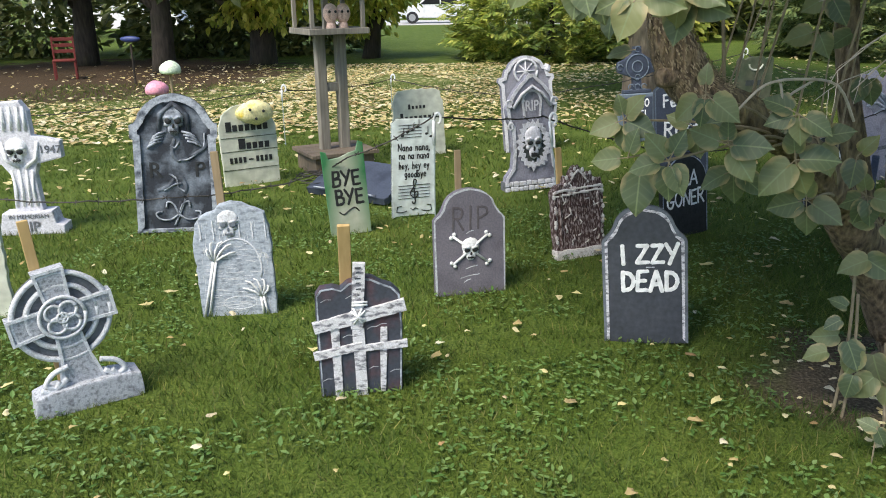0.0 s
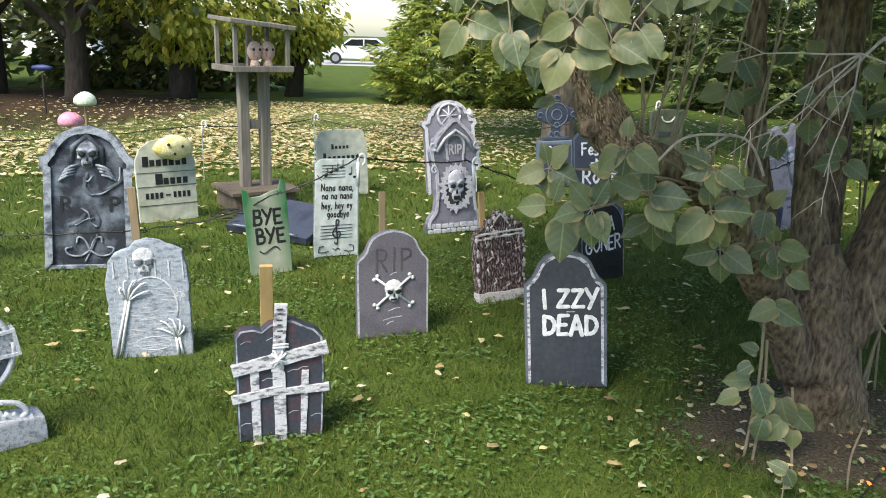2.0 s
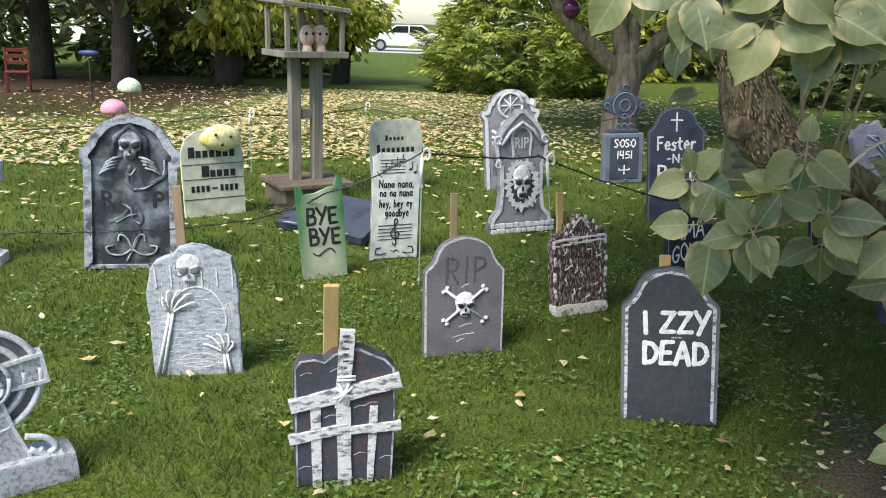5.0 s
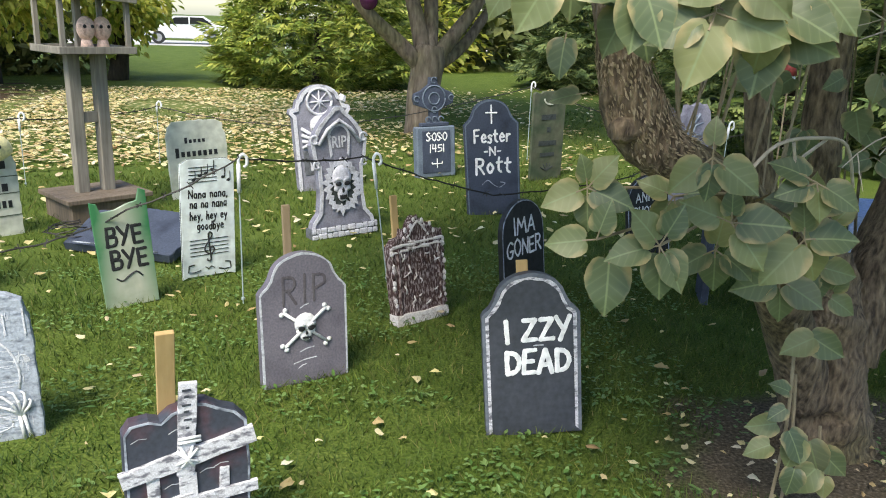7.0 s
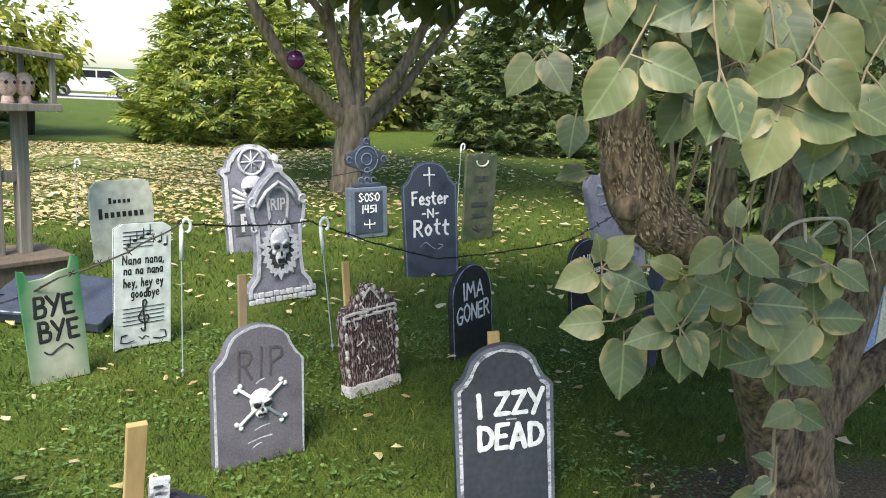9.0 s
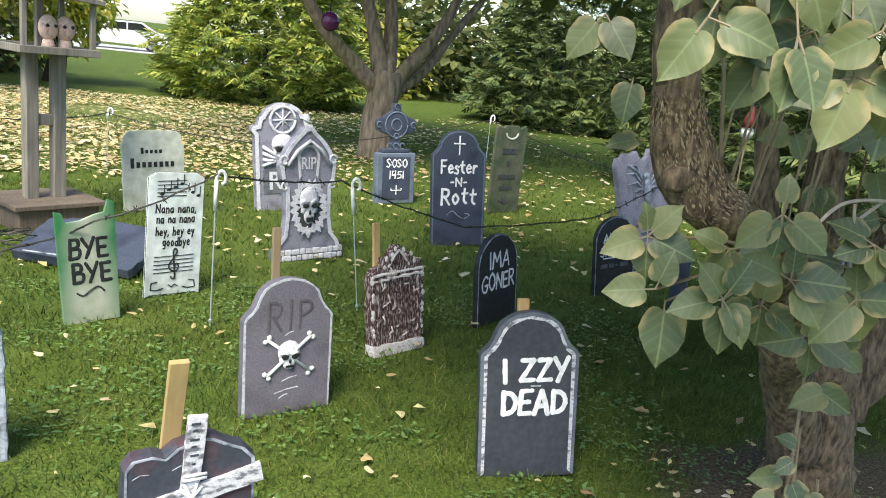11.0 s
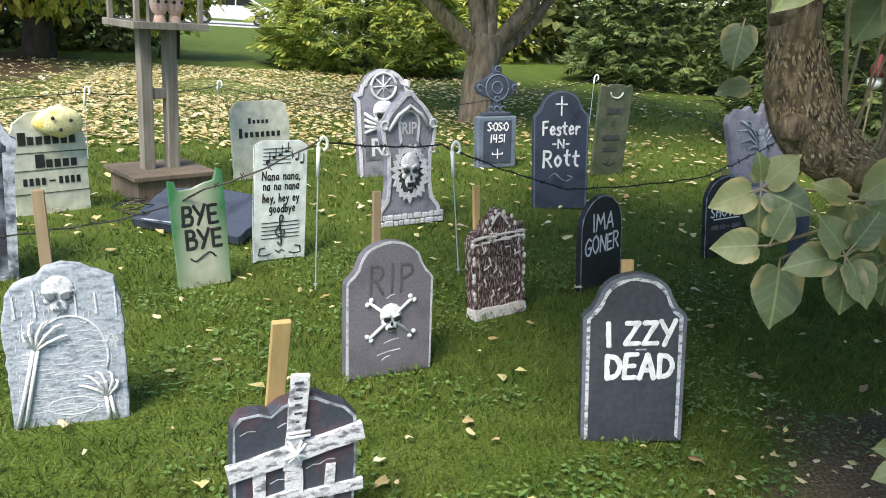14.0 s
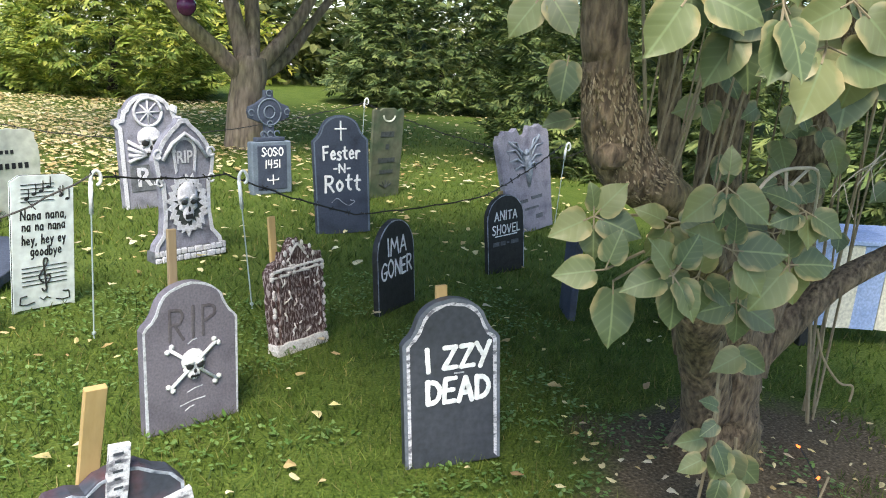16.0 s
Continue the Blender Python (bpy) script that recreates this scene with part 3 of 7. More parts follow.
# charcoal stone with white capitals
g = stone("gravestone", 0.817, 3.36, 1.21, 3.3, "charcoal foam gravestone with white brushed rim and lettering", 4, -4.5)
o = shouldered(0.385, 0.5, 0.665)
body(o, M_CHARCOAL, g, 0.045)
part("edge_band", rim_bm(o, 0.0, 0.014, -0.0015, 0.001, 8), M_BAND, g, "blue-grey washed edge")
part("rim", rim_bm(o, 0.014, 0.026, -0.0025, 0.003, 3), M_CHALK, g, "white dry-brushed rim")
brushed("I ZZY", 0.026, 0.437, 0.092, 0.252, 0.02, g, gap=0.13)
brushed("DEAD", 0.02, 0.308, 0.092, 0.25, 0.02, g, gap=0.15)
part("underline", box_bm(0.006, 0.046, -0.003, 0.001, 0.372, 0.377, 0), M_RIM, g)
stake(g, -0.02, 0.705, 0.045, 0.06)

# mauve stone with crossed bones
g = stone("gravestone", -0.027, 3.9, 0.355, 4.02, "mauve-grey foam gravestone with painted skull and crossbones", 4, 0)
o = shouldered(0.4, 0.425, 0.595)
body(o, M_MAUVE, g, 0.05, 0.01)
brushed("RIP", 0.0, 0.435, 0.125, 0.2, 0.014, g, M_DARKMAUVE, gap=0.3)
skull(0.0, 0.262, 0.12, g, None, -0.008, False, 0.55)
for z, x0, x1 in ((0.16, -0.03, 0.04), (0.11, -0.06, 0.05), (0.085, -0.04, 0.0), (0.36, -0.02, 0.02)):
    part("scuff", ridge([(x0, z - 0.012), ((x0 + x1) / 2, z), (x1, z + 0.004)], 0.003, 0.001, 5), M_RIM, g)
part("rim", rim_bm(o, 0.0, 0.009, -0.001, 0.002, 4), M_RIM, g)
for q in (-1, 1):
    bm = tube([(q * -0.1, -0.006, 0.18), (q * 0.1, -0.006, 0.34)], 0.0075, 6)
    for ex, ez in ((q * -0.1, 0.18), (q * 0.1, 0.34)):
        for s in (-1, 1):
            ball_into(bm, (ex + s * 0.009, -0.006, ez - s * q * 0.009), 0.0125, 1, (1, 0.7, 1))
    part("crossbone", bm, M_BONE, g, smooth=True)
stake(g, -0.045, 0.8, 0.035, 0.06, 0, M_STAKE)

# charcoal stone with a lashed cross of pale planks
g = stone("gravestone", -0.438, 2.735, -0.075, 2.815, "charcoal and red gravestone with white plank cross and bars")
o = [(-0.17, 0), (-0.175, 0.3), (-0.172, 0.45), (-0.15, 0.48), (-0.1, 0.485), (-0.07, 0.475), (-0.04, 0.5), (0.03, 0.52), (0.06, 0.515), (0.1, 0.49), (0.14, 0.475), (0.172, 0.44), (0.178, 0.3), (0.17, 0)]
body(o, M_BLOOD, g, 0.05, 0.01)
part("rim", rim_bm(o, 0.004, 0.011, -0.002, 0.002, 5), M_SLATERIM, g)


def plank(pts, w, parent, y=-0.008, name="plank", material=None):
    """A worn strip between points, wider or narrower by w at each end."""
    (x0, z0), (x1, z1) = pts
    d = Vector((x1 - x0, z1 - z0)).normalized()
    nrm = Vector((-d.y, d.x))
    rnd = random.Random(int((x0 + z0) * 1000))
    k = 7
    up, dn = [], []
    for i in range(k + 1):
        t = i / k
        c = Vector((x0 + (x1 - x0) * t, z0 + (z1 - z0) * t))
        ww = (w[0] + (w[1] - w[0]) * t) / 2 + rnd.uniform(-0.0015, 0.0015)
        up.append(tuple(c + nrm * ww))
        dn.append(tuple(c - nrm * ww))
    return part(name, slab_bm(up + dn[::-1], y, 0.004, 0.003), material or M_CHALK, parent)


plank([(-0.01, 0.3), (0.01, 0.585)], (0.05, 0.052), g, -0.012)
plank([(0.0, 0.0), (-0.005, 0.3)], (0.045, 0.05), g, -0.010)
plank([(-0.185, 0.315), (0.19, 0.395)], (0.05, 0.055), g, -0.014)
plank([(-0.19, 0.19), (0.01, 0.225)], (0.034, 0.036), g, -0.012)
plank([(0.0, 0.213), (0.195, 0.222)], (0.03, 0.034), g, -0.011)
plank([(-0.095, 0.0), (-0.1, 0.33)], (0.031, 0.037), g, -0.007)
plank([(0.088, 0.01), (0.1, 0.3)], (0.022, 0.03), g, -0.007)
bm = bmesh.new()
for a in (35, 62, 118, 145):
    c, s = math.cos(radians(a)), math.sin(radians(a))
    tube_into(bm, smooth_line([(-0.004 - 0.036 * c, -0.012, 0.36 - 0.036 * s), (-0.004, -0.026, 0.36), (-0.004 + 0.036 * c, -0.012, 0.36 + 0.036 * s)], 4), 0.0045, 5)
for z in (0.408, 0.42):
    tube_into(bm, [(-0.026, -0.017, z), (0.036, -0.017, z)], 0.005, 5)
part("lashing", bm, M_BONE, g, "pale twine lashing", smooth=True)
for x0, x1, z in ((-0.008, 0.016, 0.565), (-0.004, 0.01, 0.545), (-0.01, 0.014, 0.52), (-0.006, 0.008, 0.5), (-0.008, 0.014, 0.475), (-0.004, 0.006, 0.45)):
    part("lettering_bar", box_bm(x0, x1, -0.0135, -0.01, z - 0.003, z + 0.003, 0), M_CHARCOAL, g)
for x, z in ((0.09, 0.31), (0.05, 0.3), (-0.13, 0.43), (-0.03, 0.44), (-0.05, 0.27), (0.05, 0.12), (0.14, 0.1), (-0.14, 0.08)):
    part("brush_stroke", ridge([(x - 0.02, z - 0.006), (x, z + 0.004), (x + 0.022, z + 0.002)], 0.0016, 0.0005, 4), M_RIM, g)
stake(g, -0.044, 0.765, 0.05, 0.13, 0, None, 0.25, 16)

# pale blue-grey stone with skull and reaching bones
g = stone("gravestone", -1.24, 3.585, -0.848, 3.655, "pale blue-grey gravestone with raised skull and skeleton arms")
o = rough([(-0.19, 0), (-0.2, 0.4), (-0.185, 0.5), (-0.16, 0.535), (-0.09, 0.56), (-0.06, 0.598), (0.0, 0.608), (0.06, 0.596), (0.12, 0.57), (0.165, 0.545), (0.185, 0.47), (0.192, 0.4), (0.196, 0)], 0.004, 11)
body(o, M_PALESTONE, g, 0.05, 0.008)
skull(-0.015, 0.5, 0.13, g, M_GREYRIDGE, -0.004, False, 0.42, 1.05, M_PALEHOLLOW)
part("arch_moulding", ridge(arc(0.01, 0.26, 0.125, 0.16, 200, -20, 14), 0.006, 0.002), M_GREYRIDGE, g, smooth=True)
part("oval_moulding", ridge(arc(0.01, 0.07, 0.085, 0.035, 0, 360, 18), 0.004, 0.002), M_GREYRIDGE, g, smooth=True)
for k in range(6):
    x = -0.16 + k * 0.065
    part("board_groove", tube([(x, 0, 0.5 + 0.02 * (k % 2)), (x + 0.004, 0, 0.42)], 0.005, 5), M_GREYRIDGE, g)


def bone_hand(parent, wrist, elbow, spread, size, flip=1, material=None, y=-0.006):
    """Two forearm bones and five bent fingers in relief."""
    bm = bmesh.new()
    wx, wz = wrist
    if elbow:
        ex, ez = elbow
        for s in (-1, 1):
            tube_into(bm, [(ex + s * 0.012, y, ez), ((ex + wx) / 2 + s * 0.009, y - 0.003, (ez + wz) / 2), (wx + s * 0.007, y, wz)], 0.007, 6)
    for k in range(5):
        a = radians(spread[0] + (spread[1] - spread[0]) * k / 4)
        c, s = math.cos(a), math.sin(a)
        l = size * (0.8 if k in (0, 4) else 1.0)
        p = [(wx, y, wz), (wx + c * l * 0.5, y - 0.006, wz + s * l * 0.5), (wx + c * l * 0.8 + flip * 0.012, y - 0.008, wz + s * l * 0.8), (wx + c * l * 0.92 + flip * 0.028, y - 0.004, wz + s * l * 0.86)]
        tube_into(bm, p, [0.006, 0.0055, 0.005, 0.0035], 6)
        ball_into(bm, p[1], 0.0075, 1)
    return part("bone_hand", bm, material or M_BONE, parent, smooth=True)


bone_hand(g, (-0.1, 0.3), (-0.165, 0.0), (125, 35), 0.13)
bone_hand(g, (0.125, 0.1), (0.14, 0.0), (140, 50), 0.12, -1)
bm = bmesh.new()
for k in range(5):
    tube_into(bm, [(x, 0.0, z) for x, z in arc(0.145, 0.31, 0.012 + 0.004 * k, 0.03, 180, 0, 6)], 0.003, 4)
part("rib_moulding", bm, M_GREYRIDGE, g)
# fine chiselled lines: level on the panel, upright on the boards above
rnd = random.Random(19)
bm = bmesh.new()
for k in range(150):
    x, z = rnd.uniform(-0.17, 0.17), rnd.uniform(0.02, 0.52)
    l = rnd.uniform(0.015, 0.05)
    if z > 0.4 or abs(x) > 0.13:
        p = [(x, 0.001, z - l / 2), (x + rnd.uniform(-0.004, 0.004), 0.0, z), (x, 0.001, z + l / 2)]
    else:
        p = [(max(-0.17, x - l), 0.001, z), (x, 0.0, z + rnd.uniform(-0.005, 0.005)), (min(0.17, x + l), 0.001, z)]
    tube_into(bm, p, [0.0012, 0.0026, 0.0012], 4)
part("chiselling", bm, M_GREYRIDGE, g)["kind"] = "stuff"
stake(g, -0.03, 0.86, 0.04, 0.065, -2, M_STAKE)

# red-brown gothic stone
g = stone("gravestone", 0.678, 4.565, 0.994, 4.71, "red-brown gothic gravestone dry-brushed in white", 7, -1)
w = 0.335
o = rough([(-w / 2, 0), (-w / 2 - 0.01, 0.43), (-w / 2 + 0.02, 0.47), (-0.1, 0.475), (-0.085, 0.52), (-0.06, 0.5), (-0.02, 0.565), (0.0, 0.575), (0.03, 0.555), (0.06, 0.5), (0.09, 0.53), (0.115, 0.49), (w / 2 - 0.01, 0.49), (w / 2 + 0.01, 0.44), (w / 2, 0)], 0.005, 21)
body(o, M_REDBROWN, g, 0.06, 0.008)
bm = bmesh.new()
rnd = random.Random(8)
for k in range(46):
    x, z = rnd.uniform(-0.14, 0.14), rnd.uniform(0.08, 0.45)
    a = rnd.choice((rnd.gauss(90, 18), rnd.gauss(90, 18), rnd.gauss(0, 15)))
    l = rnd.uniform(0.02, 0.06)
    dx, dz = math.cos(radians(a)) * l, math.sin(radians(a)) * l
    part("gnarled_root", tube([(x, 0.002, z), (x + dx / 2 + rnd.uniform(-0.01, 0.01), -0.006, z + dz / 2), (x + dx, 0.002, z + dz)], 0.0045, 5), M_REDBASE if k % 2 == 0 else M_REDBROWN, g, smooth=True)
part("plinth", slab_bm(rough([(-w / 2 - 0.006, 0), (-w / 2 - 0.006, 0.06), (w / 2 + 0.006, 0.06), (w / 2 + 0.006, 0)], 0.004, 5), -0.014, 0.064, 0.004), M_REDBASE, g, "pale dry-brushed plinth")
for k in range(0, len(o), 1):
    x, z = o[k]
    if z > 0.06:
        part("edge_stone", ball_into(bmesh.new(), (x * 0.95, -0.001, z - 0.006), rnd.uniform(0.009, 0.016), 1, (0.9, 0.7, 1.25)), M_REDBASE if k % 3 else M_REDBROWN, g)
for q in (-1, 1):
    part("gable_line", ridge([(q * 0.07, 0.47), (q * 0.035, 0.52), (0.0, 0.555)], 0.006, -0.003), M_REDBASE, g)
for z in (0.412, 0.438):
    for k in range(7):
        x = -0.14 + 0.045 * k
        part("cornice_log", tube([(x - 0.024, -0.003, z + rnd.uniform(-0.004, 0.004) + 0.06 * x), (x + 0.026, -0.006, z + rnd.uniform(-0.004, 0.004) + 0.06 * x)], rnd.uniform(0.006, 0.011), 6), M_REDBASE, g)
for sx in (-0.135, 0.14):
    part("column", ridge([(sx, 0.06), (sx, 0.2), (sx, 0.43)], 0.01, -0.002), M_REDBROWN, g)
stake(g, -0.09, 0.695, 0.04, 0.075)

# black round-topped stone
g = stone("gravestone", 1.415, 4.995, 1.765, 5.225, "black round-topped gravestone with white lettering on grass", 5, -2)
o = round_top(0.41, 0.556, 0.2)
body(o, M_BLACK, g, 0.035, 0.006)
part("rim", rim_bm(o, 0.002, 0.009, -0.001, 0.0015, 7), M_SLATERIM, g, "grey brushed rim")
brushed("IMA", 0.01, 0.4, 0.1, 0.2, 0.015, g, gap=0.16)
brushed("GONER", 0.0, 0.265, 0.1, 0.34, 0.015, g, gap=0.14)
stake(g, 0.0, 0.5, 0.04, 0.055)

# small black stone in the shade
g = stone("gravestone", 2.56, 5.665, 2.93, 5.737, "small black gravestone with white hand lettering in shade", 4, -5)
o = round_top(0.36, 0.58, 0.17)
body(o, M_BLACK, g, 0.035, 0.006)
part("rim", rim_bm(o, 0.002, 0.008, -0.001, 0.0015, 9), M_SLATERIM, g)
brushed("ANITA", 0.0, 0.43, 0.065, 0.22, 0.0105, g)
brushed("SHOVEL", 0.0, 0.33, 0.065, 0.27, 0.0105, g)
part("underline", box_bm(-0.11, 0.11, -0.003, 0.001, 0.278, 0.286, 0), M_WHITE, g)
stroke_bars([(-0.13, -0.07, 0.225, 0.03), (-0.055, -0.01, 0.225, 0.03), (0.005, 0.03, 0.225, 0.012), (0.045, 0.12, 0.225, 0.03)], g, M_DEEPGREY)
stake(g, 0.0, 0.6, 0.04, 0.055)

# navy stone with cross
g = stone("gravestone", 1.745, 7.03, 2.205, 7.01, "navy shouldered gravestone with white cross and lettering", 4, -4)
o = shouldered(0.462, 0.77, 0.975, 0.36, 0.006)
body(o, M_NAVY, g, 0.045)
part("rim", rim_bm(o, 0.006, 0.018, -0.002, 0.002, 13), M_BLUEGREY, g, "blue-grey brushed rim")
brushed("Fester", 0.0, 0.67, 0.105, 0.31, 0.018, g, gap=0.16)
brushed("-N-", 0.0, 0.545, 0.07, 0.14, 0.014, g)
brushed("Rott", 0.0, 0.425, 0.135, 0.3, 0.021, g, gap=0.18)
for p in ([(0.0, 0.77), (0.002, 0.93)], [(-0.05, 0.865), (0.05, 0.862)]):
    part("painted_cross", ridge(p, 0.007, -0.001, 5), M_WHITE, g)
part("flourish", ridge([(v.x, v.y) for v in smooth_line([(-0.1, 0.265, 0), (-0.05, 0.3, 0), (0.0, 0.26, 0), (0.05, 0.235, 0), (0.1, 0.265, 0), (0.06, 0.28, 0)], 5)], 0.004, -0.001, 5), M_SLATERIM, g)

# blue-grey pedestal with a ringed cross
g = stone("gravestone", 1.645, 8.665, 2.085, 8.78, "blue-grey pedestal gravestone topped by a dark ringed cross", 4, -1.5)
part("pedestal", box_bm(-0.225, 0.225, 0, 0.1, 0, 0.53, 0.012), M_BLUEGREY, g)
part("panel", box_bm(-0.165, 0.165, -0.006, 0.004, 0.05, 0.49, 0.004), M_NAVY, g, "navy inset panel")
brushed("S:OS:O", 0.0, 0.425, 0.08, 0.24, 0.014, g, y=-0.008, gap=0.14)
brushed("1451", 0.0, 0.305, 0.075, 0.165, 0.014, g, y=-0.008)
for p in ([(0.0, 0.1), (0.0, 0.2)], [(-0.06, 0.145), (0.06, 0.145)], [(-0.06, 0.145), (-0.06, 0.165)], [(0.06, 0.145), (0.06, 0.165)]):
    part("painted_cross", ridge(p, 0.006, -0.008, 5), M_WHITE, g)
part("capital", box_bm(-0.16, 0.16, 0.01, 0.09, 0.53, 0.57, 0.008), M_NAVY, g)
bm = slab_bm([(-0.07, 0.565), (-0.05, 0.64), (-0.05, 0.7), (-0.14, 0.73), (-0.22, 0.76), (-0.235, 0.82), (-0.22, 0.87), (-0.14, 0.9), (-0.05, 0.96), (-0.045, 1.03), (0.045, 1.03), (0.05, 0.96), (0.14, 0.9), (0.22, 0.87), (0.235, 0.82), (0.22, 0.76), (0.14, 0.73), (0.05, 0.7), (0.05, 0.64), (0.07, 0.565)], 0.03, 0.075, 0.008)
part("ringed_cross", bm, M_NAVY, g, "dark navy ringed cross")
bm = bmesh.new()
for r in (0.13, 0.06):
    tube_into(bm, [(x, 0.028, z) for x, z in arc(0, 0.815, r, r, 0, 360, 24)], 0.008, 5)
for cx, cz in ((0.0, 1.0), (-0.2, 0.815), (0.2, 0.815), (-0.075, 0.6), (0.0, 0.6), (0.075, 0.6), (0.0, 0.7)):
    tube_into(bm, [(x, 0.026, z) for x, z in arc(cx, cz, 0.03, 0.03, 0, 300, 10)], 0.007, 5)
part("scrollwork", bm, M_BLUEGREY, g, "pale blue scrollwork", smooth=True)

# moss-green horned board
g = stone("gravestone", 2.79, 8.44, 3.2, 8.61, "dark mossy green board gravestone with faded writing")
o = [(-0.22, 0), (-0.225, 0.9), (-0.2, 0.92), (-0.13, 0.9), (-0.09, 0.925), (0.09, 0.925), (0.13, 0.895), (0.2, 0.925), (0.225, 0.9), (0.22, 0)]
body(o, M_DARKMOSS, g, 0.03)
part("painted_arc", ridge(arc(0, 0.85, 0.085, 0.06, 180, 360, 10), 0.01, -0.001, 5), M_MOSSBOARD, g)
stroke_bars([(-0.11, 0.09, 0.66, 0.055), (-0.025, 0.025, 0.53, 0.055), (-0.13, 0.12, 0.39, 0.05), (-0.1, 0.1, 0.27, 0.04)], g, M_EDGE)
bm = bmesh.new()
for a in (30, 60, 90, 120, 150):
    tube_into(bm, [(0, -0.002, 0.1), (0.1 * math.cos(radians(a)), -0.002, 0.1 + 0.08 * math.sin(radians(a)))], 0.006, 5)
part("painted_plant", bm, M_EDGE, g)

M_BAT = painted("blue_grey_relief_foam", (0.17, 0.2, 0.25), (0.34, 0.38, 0.45), 0.5, 20, 90, 0.8, 0.4)
M_MAUVESTONE = painted("pale_mauve_foam", (0.15, 0.145, 0.19), (0.3, 0.29, 0.35), 0.5, 8, 80, 0.8, 0.5)
# mauve stone with a bat-winged carving, leaning
g = stone("gravestone", 3.5, 6.8, 4.04, 6.93, "pale grey leaning gravestone with bat-winged relief and worn lower lines", 8, -9)
o = [(-0.27, 0), (-0.3, 0.45), (-0.33, 0.86), (-0.3, 0.93), (-0.26, 0.92), (-0.22, 0.96), (-0.14, 0.94), (-0.08, 0.965), (-0.05, 0.9), (0.0, 0.875), (0.05, 0.9), (0.08, 0.965), (0.14, 0.94), (0.22, 0.96), (0.26, 0.92), (0.3, 0.93), (0.33, 0.86), (0.3, 0.45), (0.27, 0)]
body(o, M_MAUVESTONE, g, 0.06, 0.012)
bm = bmesh.new()
for q in (-1, 1):
    for tx, tz in ((0.2, 0.86), (0.235, 0.78), (0.215, 0.68), (0.15, 0.6)):
        part("wing_rib", tube([(0, -0.003, 0.6), (q * tx * 0.55, -0.014, 0.6 + (tz - 0.6) * 0.8 + 0.03), (q * tx, -0.002, tz)], [0.013, 0.01, 0.005], 6), M_BAT, g, smooth=True)
    part("wing_arm", tube([(q * 0.02, -0.004, 0.72), (q * 0.12, -0.012, 0.8), (q * 0.2, -0.004, 0.86)], 0.013, 6), M_BAT, g, smooth=True)
    part("wing_skin", slab_bm([(q * 0.01, 0.58), (q * 0.1, 0.6), (q * 0.15, 0.6), (q * 0.17, 0.65), (q * 0.215, 0.68), (q * 0.2, 0.73), (q * 0.235, 0.78), (q * 0.2, 0.86), (q * 0.12, 0.8), (q * 0.01, 0.7)][::q], -0.004, 0.004, 0.002), M_PURPLEGREY, g, smooth=True)
tube_into(bm, [(0, -0.004, 0.42), (0, -0.022, 0.55), (0, -0.022, 0.66), (0, -0.006, 0.74)], [0.012, 0.035, 0.035, 0.015], 8)
part("bat_body", bm, M_BAT, g, smooth=True)
part("bat_head", ball_into(bmesh.new(), (0, -0.02, 0.73), 0.035, 2, (1, 0.6, 1)), M_BAT, g, smooth=True)
stroke_bars([(-0.14, -0.03, 0.3, 0.03), (0.02, 0.16, 0.31, 0.03), (-0.08, 0.1, 0.22, 0.02), (0.06, 0.14, 0.13, 0.04)], g, M_DEEPGREY)


def ornate(w, h, parent, face, ridge_mat, base=True):
    """A tall arched stone: spreading foot, waist, scrolled gable, round window on top, long panel."""
    a = w / 2
    o = [(-a, 0.05), (-a * 0.93, 0.13 * h), (-a * 0.72, 0.2 * h), (-a * 0.66, 0.34 * h), (-a * 0.68, 0.55 * h), (-a * 0.78, 0.6 * h), (-a * 0.84, 0.72 * h), (-a * 0.74, 0.78 * h), (-a * 0.68, 0.82 * h), (-a * 0.58, 0.86 * h), (-a * 0.4, 0.92 * h), (-a * 0.22, 0.96 * h), (-a * 0.12, h)]
    o = o + [(-x, z) for x, z in reversed(o)]
    part("slab", slab_bm(o, 0, 0.06, 0.012), face, parent)
    part("rim", rim_bm(o, 0.0, 0.028, -0.012, 0.002, 17), ridge_mat, parent, "pale raised rim")
    bm = bmesh.new()
    for q in (-1, 1):
        tube_into(bm, [(x, -0.012, z) for x, z in arc(q * a * 0.74, 0.76 * h, 0.028, 0.03, 0, 330, 12)], 0.009, 6)
        tube_into(bm, [(x, -0.012, z) for x, z in arc(q * a * 0.72, 0.57 * h, 0.022, 0.028, 0, 330, 12)], 0.008, 6)
    tube_into(bm, [(-a * 0.62, -0.012, 0.72 * h), (-a * 0.35, -0.02, 0.83 * h), (0, -0.024, 0.9 * h), (a * 0.35, -0.02, 0.83 * h), (a * 0.62, -0.012, 0.72 * h)], 0.014, 6)
    part("gable_moulding", bm, ridge_mat, parent, "pale scrolled gable moulding", smooth=True)
    if base:
        bm = slab_bm(rough([(-a, 0), (-a, 0.085), (a, 0.085), (a, 0)], 0.004, 31), -0.03, 0.08, 0.006)
        part("plinth", bm, M_DEEPGREY, parent, "dark plinth core")
        rnd = random.Random(71)
        for row, z in enumerate((0.0, 0.045)):
            x = -a - 0.004
            while x < a - 0.02:
                w = min(rnd.uniform(0.035, 0.075), a + 0.004 - x)
                part("plinth_stone", box_bm(x + 0.002, x + w - 0.002, -0.036 - rnd.uniform(0, 0.008), -0.02, z + 0.002, z + 0.042 + rnd.uniform(-0.004, 0.004), 0.006), ridge_mat, parent)
                x += w


